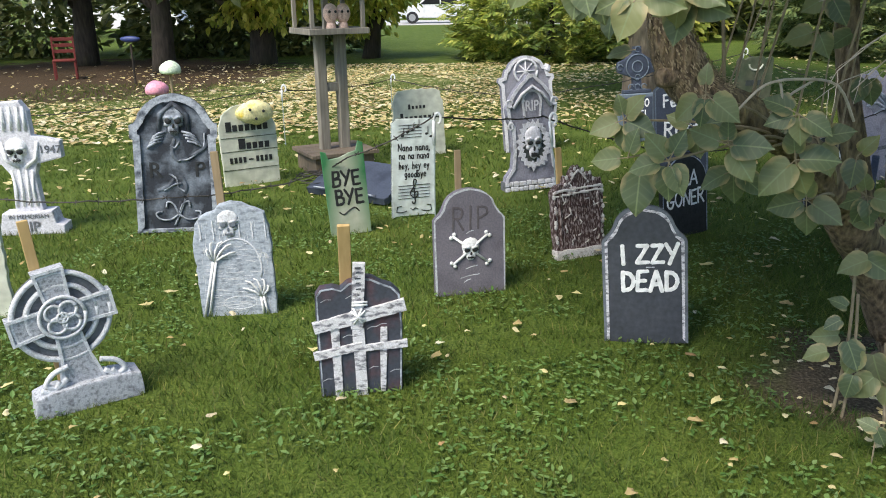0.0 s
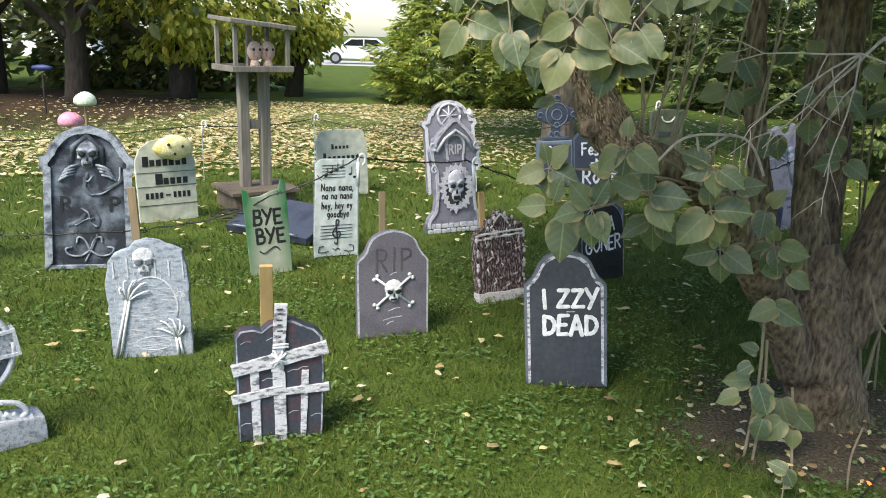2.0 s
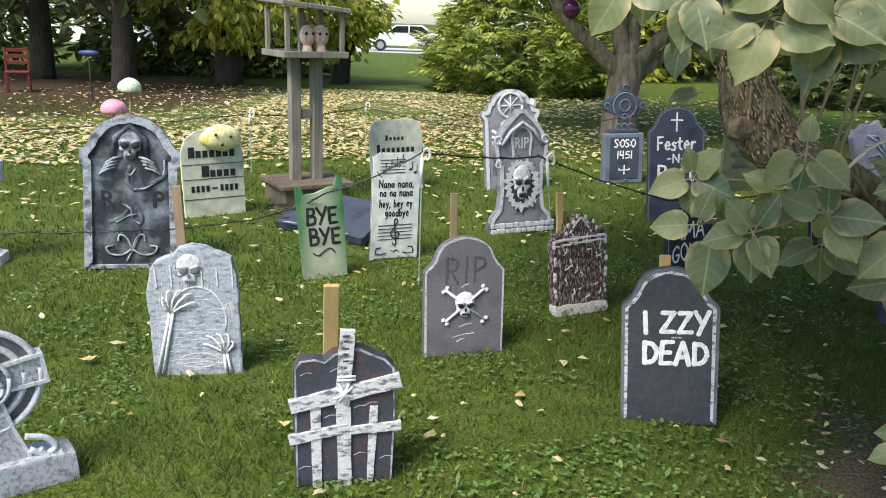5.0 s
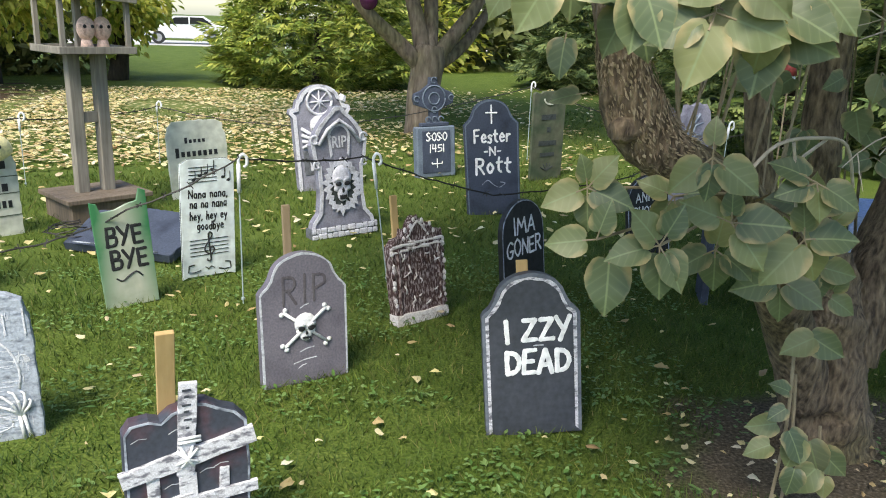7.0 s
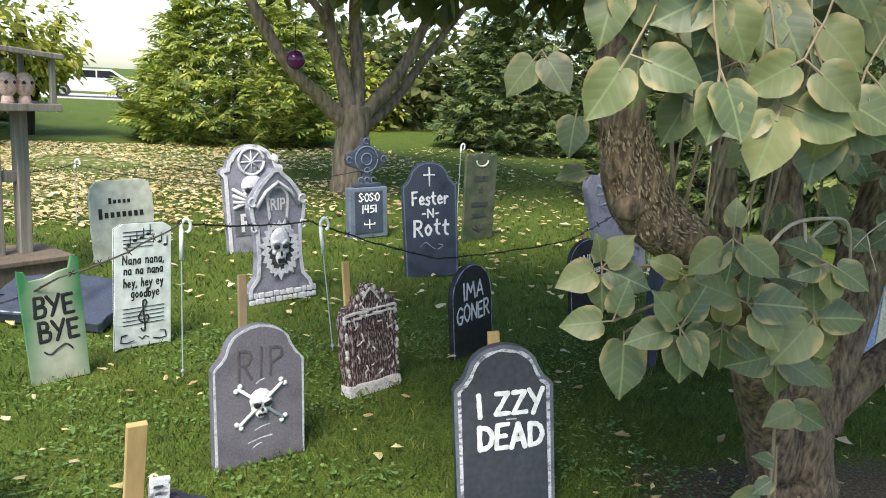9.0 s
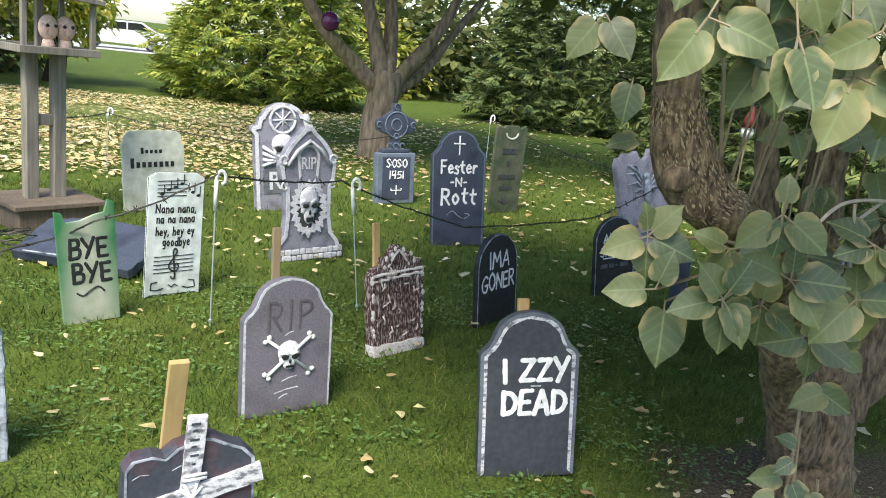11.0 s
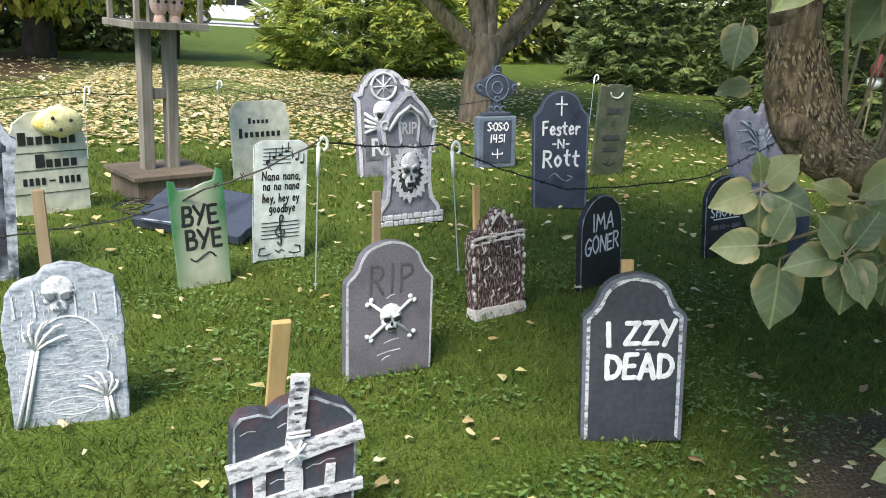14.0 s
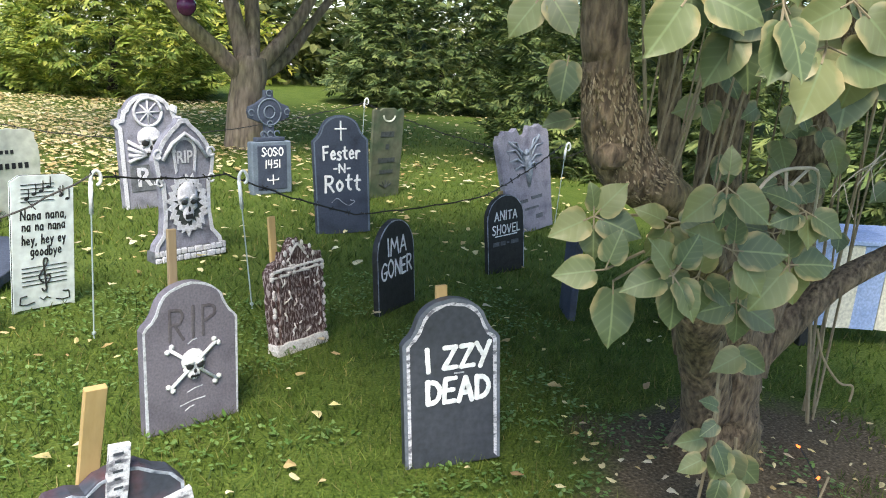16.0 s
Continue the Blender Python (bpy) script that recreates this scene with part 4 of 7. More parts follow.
g = stone("gravestone", 0.365, 6.38, 0.88, 6.575, "tall grey ornate gravestone with skull relief and scrolled rim", 4, -1.5)
ornate(0.54, 0.96, g, M_PURPLEGREY, M_SILVER)
part("niche", rim_bm([(-0.07, 0.6), (-0.085, 0.74)] + arc(0, 0.74, 0.085, 0.09, 180, 0, 10) + [(0.07, 0.6)], -0.006, 0.012, -0.01), M_SILVER, g)
lettering("RIP", 0.0, 0.7, 0.12, g, M_SILVER, y=-0.004, bold=0.002, squeeze=0.75)
# broken recess drawn as a raised black plate; its depth is only colour
part("dark_hollow_plate", slab_bm(arc(0.0, 0.385, 0.125, 0.17, 0, 345, 23), -0.008, 0.004, 0.004), M_EDGE, g, "black plate drawn for the broken hollow")
skull(0.0, 0.4, 0.185, g, M_SILVER, -0.02, True, 0.45, 1.4)
rnd = random.Random(33)
torn = [((0.115 + 0.03 * (k % 2) + rnd.uniform(-0.012, 0.014)) * math.cos(radians(-k * 8.2)), 0.385 + (0.165 + 0.03 * (k % 2) + rnd.uniform(-0.014, 0.016)) * math.sin(radians(-k * 8.2))) for k in range(44)]
part("torn_edge", rim_bm(torn, -0.012, 0.02, -0.016, 0.004, 35, True), M_SILVER, g, "ragged pale broken edge")

g = stone("gravestone", 0.42, 8.1, 0.9, 8.23, "tall pale grey gravestone with round window and small figure relief", 3, -4)
o = [(-0.27, 0), (-0.27, 0.7), (-0.3, 0.74), (-0.29, 0.78), (-0.24, 0.79), (-0.22, 0.86)] + arc(0, 0.83, 0.2, 0.155, 165, 15, 12) + [(0.22, 0.86), (0.24, 0.79), (0.29, 0.78), (0.3, 0.74), (0.27, 0.7), (0.27, 0)]
body(o, M_PURPLEGREY, g, 0.07, 0.012)
part("rim", rim_bm(o, 0.0, 0.035, -0.012, 0.002, 23), M_SILVER, g, "pale raised rim")
bm = bmesh.new()
tube_into(bm, [(x, -0.006, z) for x, z in arc(0, 0.83, 0.12, 0.12, 0, 360, 20)], 0.014, 6)
for a in (0, 45, 90, 135):
    c, s = 0.11 * math.cos(radians(a)), 0.11 * math.sin(radians(a))
    tube_into(bm, [(-c, -0.004, 0.83 - s), (c, -0.004, 0.83 + s)], 0.008, 5)
part("round_window", bm, M_SILVER, g, "pale round window tracery", smooth=True)
bm = bmesh.new()
for q in (-1, 1):
    for k in range(4):
        tube_into(bm, [(q * 0.04, -0.008, 0.47), (q * (0.1 + 0.02 * k), -0.02, 0.53 - 0.03 * k), (q * 0.2, -0.004, 0.6 - 0.06 * k)], 0.016, 6)
part("carved_wings", bm, M_SILVER, g, smooth=True)
skull(-0.01, 0.58, 0.25, g, M_SILVER, -0.016, False, 0.5)
part("letter_panel", box_bm(-0.2, 0.2, -0.006, 0.004, 0.16, 0.39, 0.004), M_DEEPGREY, g, "dark recessed panel")
lettering("RIP", 0.0, 0.275, 0.23, g, M_SILVER, y=-0.009, bold=0.004)
ball_ = tube([(0.22, 0.02, 0.82), (0.25, 0.02, 0.87)], [0.05, 0.03], 8)
part("finial", ball_, M_SILVER, g)

# pale mint board with notes and song words
g = stone("gravestone", -0.472, 5.49, -0.157, 5.655, "pale mint board gravestone with black music notes and words", 2, 2)
w, h = 0.345, 0.735
o = [(-w / 2, 0), (-w / 2, h - 0.03), (-w / 2 + 0.05, h), (w / 2 - 0.05, h), (w / 2, h - 0.03), (w / 2, 0), (w / 2 - 0.03, 0.012), (-w / 2 + 0.03, 0.012)]
body(o, M_MINT, g, 0.02, 0.003)
part("board_edge", rim_bm(o, -0.002, 0.004, 0.004, 0, 3), M_EDGE, g, "dark board edge")
brushed("Nana nana,", 0.0, 0.525, 0.05, 0.25, 0.0085, g, M_BLACK)
brushed("na na nana", 0.0, 0.465, 0.05, 0.235, 0.0085, g, M_BLACK)
brushed("hey, hey ey", 0.0, 0.392, 0.05, 0.24, 0.0085, g, M_BLACK)
brushed("goodbye", 0.01, 0.328, 0.05, 0.17, 0.0085, g, M_BLACK)
for k in range(5):
    part("stave_line", tube([(-0.125, -0.001, 0.24 - 0.024 * k), (0.125, -0.001, 0.245 - 0.024 * k)], 0.0028, 4), M_BLACK, g)
    part("stave_line", tube([(-0.12, -0.001, 0.685 - 0.022 * k), (0.06, -0.001, 0.69 - 0.022 * k)], 0.0028, 4), M_BLACK, g)
bm = bmesh.new()
cl = [(0.0, 0.18), (0.018, 0.195), (0.03, 0.175), (0.012, 0.15), (-0.02, 0.16), (-0.03, 0.19), (0.0, 0.235), (0.018, 0.27), (0.005, 0.285), (-0.006, 0.26), (0.008, 0.12), (-0.008, 0.105), (-0.016, 0.12)]
tube_into(bm, [(v.x, -0.002, v.y) for v in smooth_line([(x, z, 0) for x, z in cl], 4)], 0.005, 5)
part("treble_clef", bm, M_BLACK, g)
for x, z in ((-0.09, 0.61), (-0.05, 0.635), (-0.01, 0.65), (0.03, 0.67), (0.1, 0.62), (0.135, 0.6)):
    bm = ball_into(bmesh.new(), (x, 0, z), 0.012, 1, (1.2, 0.3, 0.8))
    tube_into(bm, [(x + 0.011, -0.001, z), (x + 0.011, -0.001, z + 0.055)], 0.003, 4)
    part("note", bm, M_BLACK, g)
bm = bmesh.new()
for q in (-1, 1):
    tube_into(bm, [(q * 0.135, -0.001, 0.085), (q * 0.14, -0.001, 0.045), (q * 0.1, -0.001, 0.04), (q * 0.06, -0.001, 0.05)], 0.004, 4)
    tube_into(bm, [(q * 0.135, -0.001, 0.085), (q * 0.1, -0.001, 0.09)], 0.004, 4)
tube_into(bm, [(-0.03, -0.001, 0.07), (-0.01, -0.001, 0.055), (0.01, -0.001, 0.07), (0.03, -0.001, 0.058)], 0.004, 4)
part("corner_flourish", bm, M_BLACK, g)

# green-sprayed board with two words
g = stone("gravestone", -0.835, 5.05, -0.575, 5.165, "ragged grey-green sprayed board gravestone with black lettering", 3, -3)
w, h = 0.285, 0.6
o = [(-w / 2, 0), (-w / 2 - 0.01, h), (-w / 2 + 0.025, h - 0.01), (-w / 2 + 0.04, h - 0.06), (-0.03, h - 0.055), (0.04, h - 0.03), (w / 2 - 0.05, h - 0.02), (w / 2 - 0.03, h + 0.045), (w / 2 + 0.002, h + 0.03), (w / 2, 0)]
body(o, M_BYE, g, 0.02, 0.003)
brushed("BYE", 0.0, 0.4, 0.1, 0.19, 0.019, g, M_BLACK, gap=0.16)
brushed("BYE", 0.012, 0.27, 0.1, 0.19, 0.019, g, M_BLACK, gap=0.16)
sq = smooth_line([(-0.07, 0.17, 0), (-0.04, 0.15, 0), (0.0, 0.175, 0), (0.04, 0.19, 0), (0.07, 0.16, 0)], 4)
part("squiggle", ridge([(v.x, v.y) for v in sq], 0.005, -0.001, 5), M_BLACK, g)

# tall moss-washed board behind the song board
g = stone("gravestone", -0.72, 7.82, -0.22, 8.06, "tall moss-washed board gravestone with black hand lettering", 4, -1.5)
o = rough([(-0.26, 0), (-0.27, 0.54), (-0.245, 0.63), (-0.2, 0.675), (0.05, 0.68), (0.19, 0.67), (0.25, 0.64), (0.25, 0.58), (0.275, 0.54), (0.27, 0)], 0.004, 41)
body(o, M_MOSSBOARD, g, 0.03, 0.004)
bars = [(-0.11 + 0.04 * i, -0.087 + 0.04 * i, 0.5 if i else 0.508, 0.03 if i else 0.05) for i in range(5)]
bars += [(-0.2 + 0.05 * i, -0.17 + 0.05 * i, 0.39 if i else 0.405, 0.045 if i else 0.085) for i in range(8)]
stroke_bars(bars, g, M_BLACK)

# round-topped moss-washed boards with a yellow mask on top
g = stone("gravestone", -2.06, 6.51, -1.655, 6.79, "moss-washed board gravestone with black lettering, yellow mask resting on top", 3, 0)
o = rough([(-0.25, 0), (-0.26, 0.52), (-0.22, 0.62), (-0.13, 0.69), (0.0, 0.71), (0.1, 0.69), (0.2, 0.62), (0.25, 0.52), (0.25, 0)], 0.003, 43)
body(o, M_MOSSBOARD, g, 0.03, 0.004)
for z in (0.14, 0.3, 0.42):
    part("board_joint", box_bm(-0.25, 0.25, -0.003, 0.002, z, z + 0.006, 0), M_DARKMOSS, g)
bars = [(-0.2, -0.15, 0.52, 0.085)] + [(-0.14 + k * 0.055, -0.1 + k * 0.055, 0.505, 0.055) for k in range(6)]
bars += [(-0.1, -0.04, 0.365, 0.09)] + [(-0.03 + k * 0.055, 0.01 + k * 0.055, 0.345, 0.055) for k in range(4)]
bars += [(-0.19 + k * 0.04, -0.165 + k * 0.04, 0.225, 0.05) for k in range(4)] + [(-0.02, 0.02, 0.225, 0.012)] + [(0.045 + k * 0.04, 0.07 + k * 0.04, 0.225, 0.05) for k in range(4)]
stroke_bars(bars, g, M_BLACK)

# big slate stone with a robed figure in relief
g = stone("gravestone", -2.225, 5.06, -1.68, 5.235, "large slate arched gravestone with robed figure relief and pale drybrush", 4, 2.5)
o = [(-0.28, 0), (-0.275, 0.66), (-0.29, 0.67), (-0.29, 0.76), (-0.265, 0.77)] + arc(0, 0.72, 0.255, 0.25, 160, 20, 16) + [(0.265, 0.77), (0.29, 0.76), (0.29, 0.67), (0.275, 0.66), (0.28, 0)]
body(o, M_SLATE, g, 0.07, 0.012)
part("rim", rim_bm(o, 0.0, 0.05, -0.02, 0.003, 27), M_SLATERIM, g, "raised pale-brushed rim")
skull(0.0, 0.79, 0.17, g, M_SLATERIM, -0.012, False, 0.8, 1.15)
bm = bmesh.new()
tube_into(bm, [(-0.1, 0.01, 0.7), (-0.085, -0.006, 0.83), (0, -0.012, 0.905), (0.085, -0.006, 0.83), (0.1, 0.01, 0.7)], 0.02, 7)
for pts in ([(0.0, 0.012, 0.66), (-0.02, 0.006, 0.56), (0.03, 0.012, 0.5)], [(0.24, 0.012, 0.68), (0.2, 0.004, 0.6), (0.1, 0.01, 0.53)], [(-0.13, 0.012, 0.3), (-0.06, 0.006, 0.33), (-0.02, 0.012, 0.38)], [(0.03, 0.012, 0.4), (0.06, 0.006, 0.33), (0.05, 0.012, 0.28)], [(0.02, 0.012, 0.22), (0.0, 0.006, 0.13), (-0.02, 0.012, 0.07)]):
    tube_into(bm, smooth_line(pts, 5), 0.018, 7)
part("robed_figure", bm, M_SLATE, g, smooth=True)
for x, ch in ((-0.14, "R"), (0.16, "P")):
    lettering(ch, x, 0.44, 0.15, g, M_BLACK, bold=0.003)
for q in (-1, 1):
    for k in range(4):
        x, z = q * (0.05 + 0.012 * k), 0.712 - 0.022 * k
        part("finger", tube([(x, 0.0, z), (x + q * 0.05, -0.016, z - 0.012), (x + q * 0.085, -0.014, z - 0.034), (x + q * 0.095, 0.0, z - 0.05)], [0.008, 0.0095, 0.009, 0.006], 6), M_SLATERIM, g, smooth=True)
for pts in ([(0.03, 0.64), (0.0, 0.6), (-0.03, 0.62)], [(0.2, 0.7), (0.19, 0.6), (0.09, 0.52), (0.02, 0.51)], [(-0.05, 0.42), (0.0, 0.38), (0.01, 0.32), (0.05, 0.29)], [(-0.09, 0.3), (-0.02, 0.34), (0.03, 0.35)], [(0.05, 0.24), (0.03, 0.18), (-0.03, 0.05)]):
    part("fold_highlight", tube([(v.x, -0.004, v.y) for v in smooth_line([(x, z, 0) for x, z in pts], 5)], 0.007, 5), M_SLATERIM, g, smooth=True)
bm = bmesh.new()
for q in (-1, 1):
    tube_into(bm, [(v.x, -0.006, v.y) for v in smooth_line([(0, 0.13, 0), (q * 0.06, 0.09, 0), (q * 0.13, 0.1, 0), (q * 0.15, 0.14, 0), (q * 0.11, 0.15, 0)], 5)], 0.007, 5)
    tube_into(bm, [(v.x, -0.006, v.y) for v in smooth_line([(0, 0.13, 0), (q * 0.03, 0.2, 0), (q * 0.07, 0.22, 0), (q * 0.08, 0.18, 0)], 5)], 0.007, 5)
part("scroll_moulding", bm, M_SLATERIM, g, "pale scroll moulding", smooth=True)
part("foot_moulding", box_bm(-0.285, 0.285, -0.012, 0.02, 0.0, 0.03, 0.004), M_SLATERIM, g)

# white cross with a skull
g = stone("gravestone", -3.215, 5.065, -2.785, 5.14, "white-grey cross gravestone with skull relief on stepped base")
part("plinth", slab_bm([(-0.23, 0), (-0.23, 0.06), (-0.2, 0.075), (-0.18, 0.16), (0.16, 0.17), (0.18, 0.08), (0.23, 0.065), (0.23, 0)], -0.06, 0.09, 0.01), M_SILVER, g)
lettering("RIP", 0.0, 0.06, 0.1, g, M_DEEPGREY, y=-0.064, bold=0.002)
lettering("IN MEMORIAM", 0.0, 0.135, 0.042, g, M_DEEPGREY, y=-0.064)
o = [(-0.1, 0.16), (-0.085, 0.42), (-0.14, 0.5), (-0.29, 0.54), (-0.29, 0.69), (-0.13, 0.71), (-0.125, 0.86), (-0.1, 0.93), (0.04, 0.94), (0.085, 0.87), (0.09, 0.7), (0.27, 0.66), (0.27, 0.54), (0.1, 0.5), (0.075, 0.42), (0.09, 0.16)]
part("cross", slab_bm(o, -0.02, 0.05, 0.012), M_SILVER, g, "white-grey weathered cross")
skull(-0.02, 0.6, 0.17, g, M_BONE, -0.03)
for x in (-0.08, -0.03, 0.02, 0.06):
    part("bone", tube([(x, -0.02, 0.74), (x + 0.004, -0.028, 0.82), (x, -0.02, 0.9)], 0.012, 6), M_BONE, g, smooth=True)
    part("bone", tube([(x, -0.02, 0.2), (x * 0.8, -0.028, 0.32), (x, -0.02, 0.46)], 0.01, 6), M_BONE, g, smooth=True)
for q in (-1, 1):
    part("bone", tube([(q * 0.02, -0.02, 0.48), (q * 0.1, -0.03, 0.54), (q * 0.12, -0.02, 0.66)], 0.014, 6), M_BONE, g, smooth=True)
lettering("1947", 0.2, 0.6, 0.075, g, M_DEEPGREY, y=-0.023, bold=0.001)

# grey celtic cross, tipped on its base
g = stone("gravestone", -1.54, 2.53, -1.213, 2.78, "grey speckled celtic cross gravestone with knotwork, tilted", 2, 0)
part("plinth", slab_bm(rough([(-0.205, 0), (-0.2, 0.085), (-0.13, 0.1), (0.1, 0.115), (0.205, 0.1), (0.21, 0)], 0.003, 51), -0.05, 0.08, 0.01), M_GREYFOAM, g, "speckled grey plinth")
tilt = pose(-0.005, 0, 0.08, 0, -8, 0)
cz = 0.32
ring = slab_bm(arc(0, cz, 0.185, 0.185, 0, 350, 35), 0.0, 0.04, 0.008)
ring.transform(tilt)
part("ring", ring, M_DEEPGREY, g, "dark grey recessed ring")
bm = bmesh.new()
for r in (0.18, 0.13):
    tube_into(bm, [(x, -0.004, z) for x, z in arc(0, cz, r, r, 0, 360, 36)], 0.012, 6)
bm.transform(tilt)
part("ring_moulding", bm, M_GREYRIDGE, g, smooth=True)
o = [(-0.09, 0.0), (-0.06, 0.14), (-0.05, cz - 0.07), (-0.07, cz - 0.05), (-0.2, cz - 0.06), (-0.2, cz + 0.05), (-0.07, cz + 0.05), (-0.05, cz + 0.07), (-0.06, cz + 0.2), (0.06, cz + 0.2), (0.05, cz + 0.07), (0.07, cz + 0.05), (0.2, cz + 0.05), (0.2, cz - 0.06), (0.07, cz - 0.05), (0.05, cz - 0.07), (0.06, 0.14), (0.09, 0.0)]
bm = slab_bm(o, -0.014, 0.045, 0.006)
bm.transform(tilt)
part("cross", bm, M_GREYFOAM, g)
bm = rim_bm(o, 0.0, 0.012, -0.02)
bm.transform(tilt)
part("cross_moulding", bm, M_GREYRIDGE, g, "pale raised edge")
bm = bmesh.new()
tube_into(bm, [(x, -0.022, z) for x, z in arc(0, cz, 0.085, 0.085, 0, 360, 28)], 0.008, 6)
for k in range(4):
    a = radians(45 + 90 * k)
    tube_into(bm, [(x, -0.024, z) for x, z in arc(0.038 * math.cos(a), cz + 0.038 * math.sin(a), 0.032, 0.032, 0, 360, 16)], 0.007, 6)
tube_into(bm, [(x, -0.026, z) for x, z in arc(0, cz, 0.02, 0.02, 0, 360, 12)], 0.006, 6)
bm.transform(tilt)
part("knotwork", bm, M_GREYRIDGE, g, "pale interlaced knotwork", smooth=True)
for q in (-1, 1):
    bm = bmesh.new()
    tube_into(bm, [(v.x, -0.02, v.y) for v in smooth_line([(q * 0.06, 0.19, 0), (q * 0.12, 0.17, 0), (q * 0.15, 0.13, 0), (q * 0.12, 0.11, 0), (q * 0.1, 0.135, 0)], 5)], 0.012, 6)
    tube_into(bm, [(v.x, -0.02, v.y) for v in smooth_line([(q * 0.07, 0.14, 0), (q * 0.13, 0.1, 0), (q * 0.17, 0.11, 0)], 5)], 0.012, 6)
    part("scroll", bm, M_GREYRIDGE, g, smooth=True)
stake(g, -0.07, 0.79, 0.04, 0.06, -4)

# edge of a green board
g = stone("gravestone", -2.56, 3.5, -2.23, 3.56, "pale green board gravestone with mossy edges")
body(rough([(-0.16, 0), (-0.16, 0.55), (0, 0.6), (0.16, 0.5), (0.16, 0)], 0.004, 3), M_MOSSBOARD, g, 0.03, 0.004)

# slate slab lying on the grass by the feeder
g = thing("fallen_gravestone", pose(-0.84, 6.22, 0.0, 0, 0, -30), "dark slate slab gravestone lying tilted on grass beside the feeder", "gravestone")
bm = slab_bm(rough([(-0.4, 0), (-0.42, 0.4), (-0.1, 0.5), (0.38, 0.48), (0.45, 0.2), (0.42, 0)], 0.006, 61), 0, 0.06, 0.01)
bm.transform(pose(0, -0.2, 0.07, -70, 0, 0))
part("slab", bm, M_NAVY, g)
part("drybrushed_crack", ridge([(-0.3, 0.09), (0.0, 0.1), (0.35, 0.09)], 0.006, -0.22, 5), M_SLATERIM, g)

# narrow navy slab seen edge-on by the lilac
g = stone("gravestone", 2.55, 4.6, 2.69, 4.9, "narrow navy slab gravestone seen beneath the lilac leaves", 0, 3)
o = round_top(0.3, 0.62, 0.14)
body(o, M_NAVY, g, 0.04)
part("rim", rim_bm(o, 0.002, 0.012, -0.001, 0.001, 7), M_BLUEGREY, g)


# ---- foliage tools ----
def add_leaf(vs, fs, p, d, up, length, width, fold=0.15):
    """A six-cornered leaf from p along d."""
    side = d.cross(up)
    if side.length < 1e-4:
        side = d.orthogonal()
    side.normalize()
    nrm = side.cross(d)
    k = len(vs)
    for t, s, h in ((0, 0, 0), (0.35, 1, 1), (0.7, 0.75, 0.8), (1, 0, -0.4), (0.7, -0.75, 0.8), (0.35, -1, 1)):
        vs.append(tuple(p + d * (length * t) + side * (s * width / 2) + nrm * (h * fold * width)))
    fs.append((k, k + 1, k + 2, k + 3))
    fs.append((k, k + 3, k + 4, k + 5))


def rand_dir(rnd):
    z = rnd.uniform(-1, 1)
    a = rnd.uniform(0, math.tau)
    r = math.sqrt(1 - z * z)
    return Vector((r * math.cos(a), r * math.sin(a), z))


def leaf_cloud(count, centre, radii, size, seed, inner=0.3, droop=0.3, ragged=0.25, slim=0.5, zmin=0.02, zmax=99, clump=0):
    """Leaves through an uneven ellipsoid, thicker to the outside, in clumps with gaps."""
    rnd = random.Random(seed)
    c = Vector(centre)
    vs, fs = [], []
    clumps = [rand_dir(rnd) for _ in range(clump)] if clump else None
    made = 0
    while made < count:
        made += 1
        u = rand_dir(rnd) if not clumps else (rnd.choice(clumps) + rand_dir(rnd) * 0.33).normalized()
        f = inner + (1 - inner) * rnd.random() ** 0.5
        f *= 1 + ragged * noise.noise(u * 2.3 + Vector((seed, 0, 0))) + rnd.uniform(-0.06, 0.08)
        p = c + Vector((u.x * radii[0], u.y * radii[1], u.z * radii[2])) * f
        if p.z < zmin or p.z > zmax:
            continue
        d = (Vector((u.x, u.y, u.z * 0.5)) + rand_dir(rnd) * 0.7 - Vector((0, 0, droop))).normalized()
        l = size * rnd.uniform(0.6, 1.3)
        add_leaf(vs, fs, p, d, Vector((0, 0, 1)) + rand_dir(rnd) * 0.6, l, l * slim)
    return vs, fs


def conifer_cloud(count, centre, rx, ry, h, size, seed, zmax=99):
    """Drooping feathery sprays in tiers, wide below and narrowing upwards."""
    rnd = random.Random(seed)
    vs, fs = [], []
    for _ in range(count):
        z = h * rnd.random() ** 1.25
        if z > zmax:
            continue
        a = rnd.uniform(0, math.tau)
        t = z / h
        shape = (1 - t) ** 0.55 * (0.8 + 0.25 * min(1, z / 0.5))
        lump = 1 + 0.22 * noise.noise(Vector((math.cos(a) * 1.8, math.sin(a) * 1.8, z * 1.3 + seed))) + 0.1 * math.sin(z * 9 + 3 * math.sin(a * 3 + seed))
        r = shape * lump * (0.62 + 0.42 * rnd.random() ** 0.6)
        p = Vector((centre[0] + rx * r * math.cos(a), centre[1] + ry * r * math.sin(a), centre[2] + z + 0.05))
        out = Vector((math.cos(a), math.sin(a), rnd.uniform(-0.35, 0.35)))
        d = (out + rand_dir(rnd) * 0.45).normalized()
        l = size * rnd.uniform(0.6, 1.25)
        up = (Vector((0, 0, 1)) + rand_dir(rnd) * 0.5).normalized()
        add_leaf(vs, fs, p, d, up, l, l * 0.16, 0.1)
        side = d.cross(up).normalized()
        for q in (-1, 1):
            for k, s in enumerate((0.08, 0.3, 0.55)):
                e = (d * (0.75 + 0.15 * k) + side * q * 0.75 - Vector((0, 0, 0.22 + 0.1 * rnd.random()))).normalized()
                add_leaf(vs, fs, p + d * l * s, e, up, l * (0.62 - 0.12 * k), l * 0.15, 0.1)
    return vs, fs


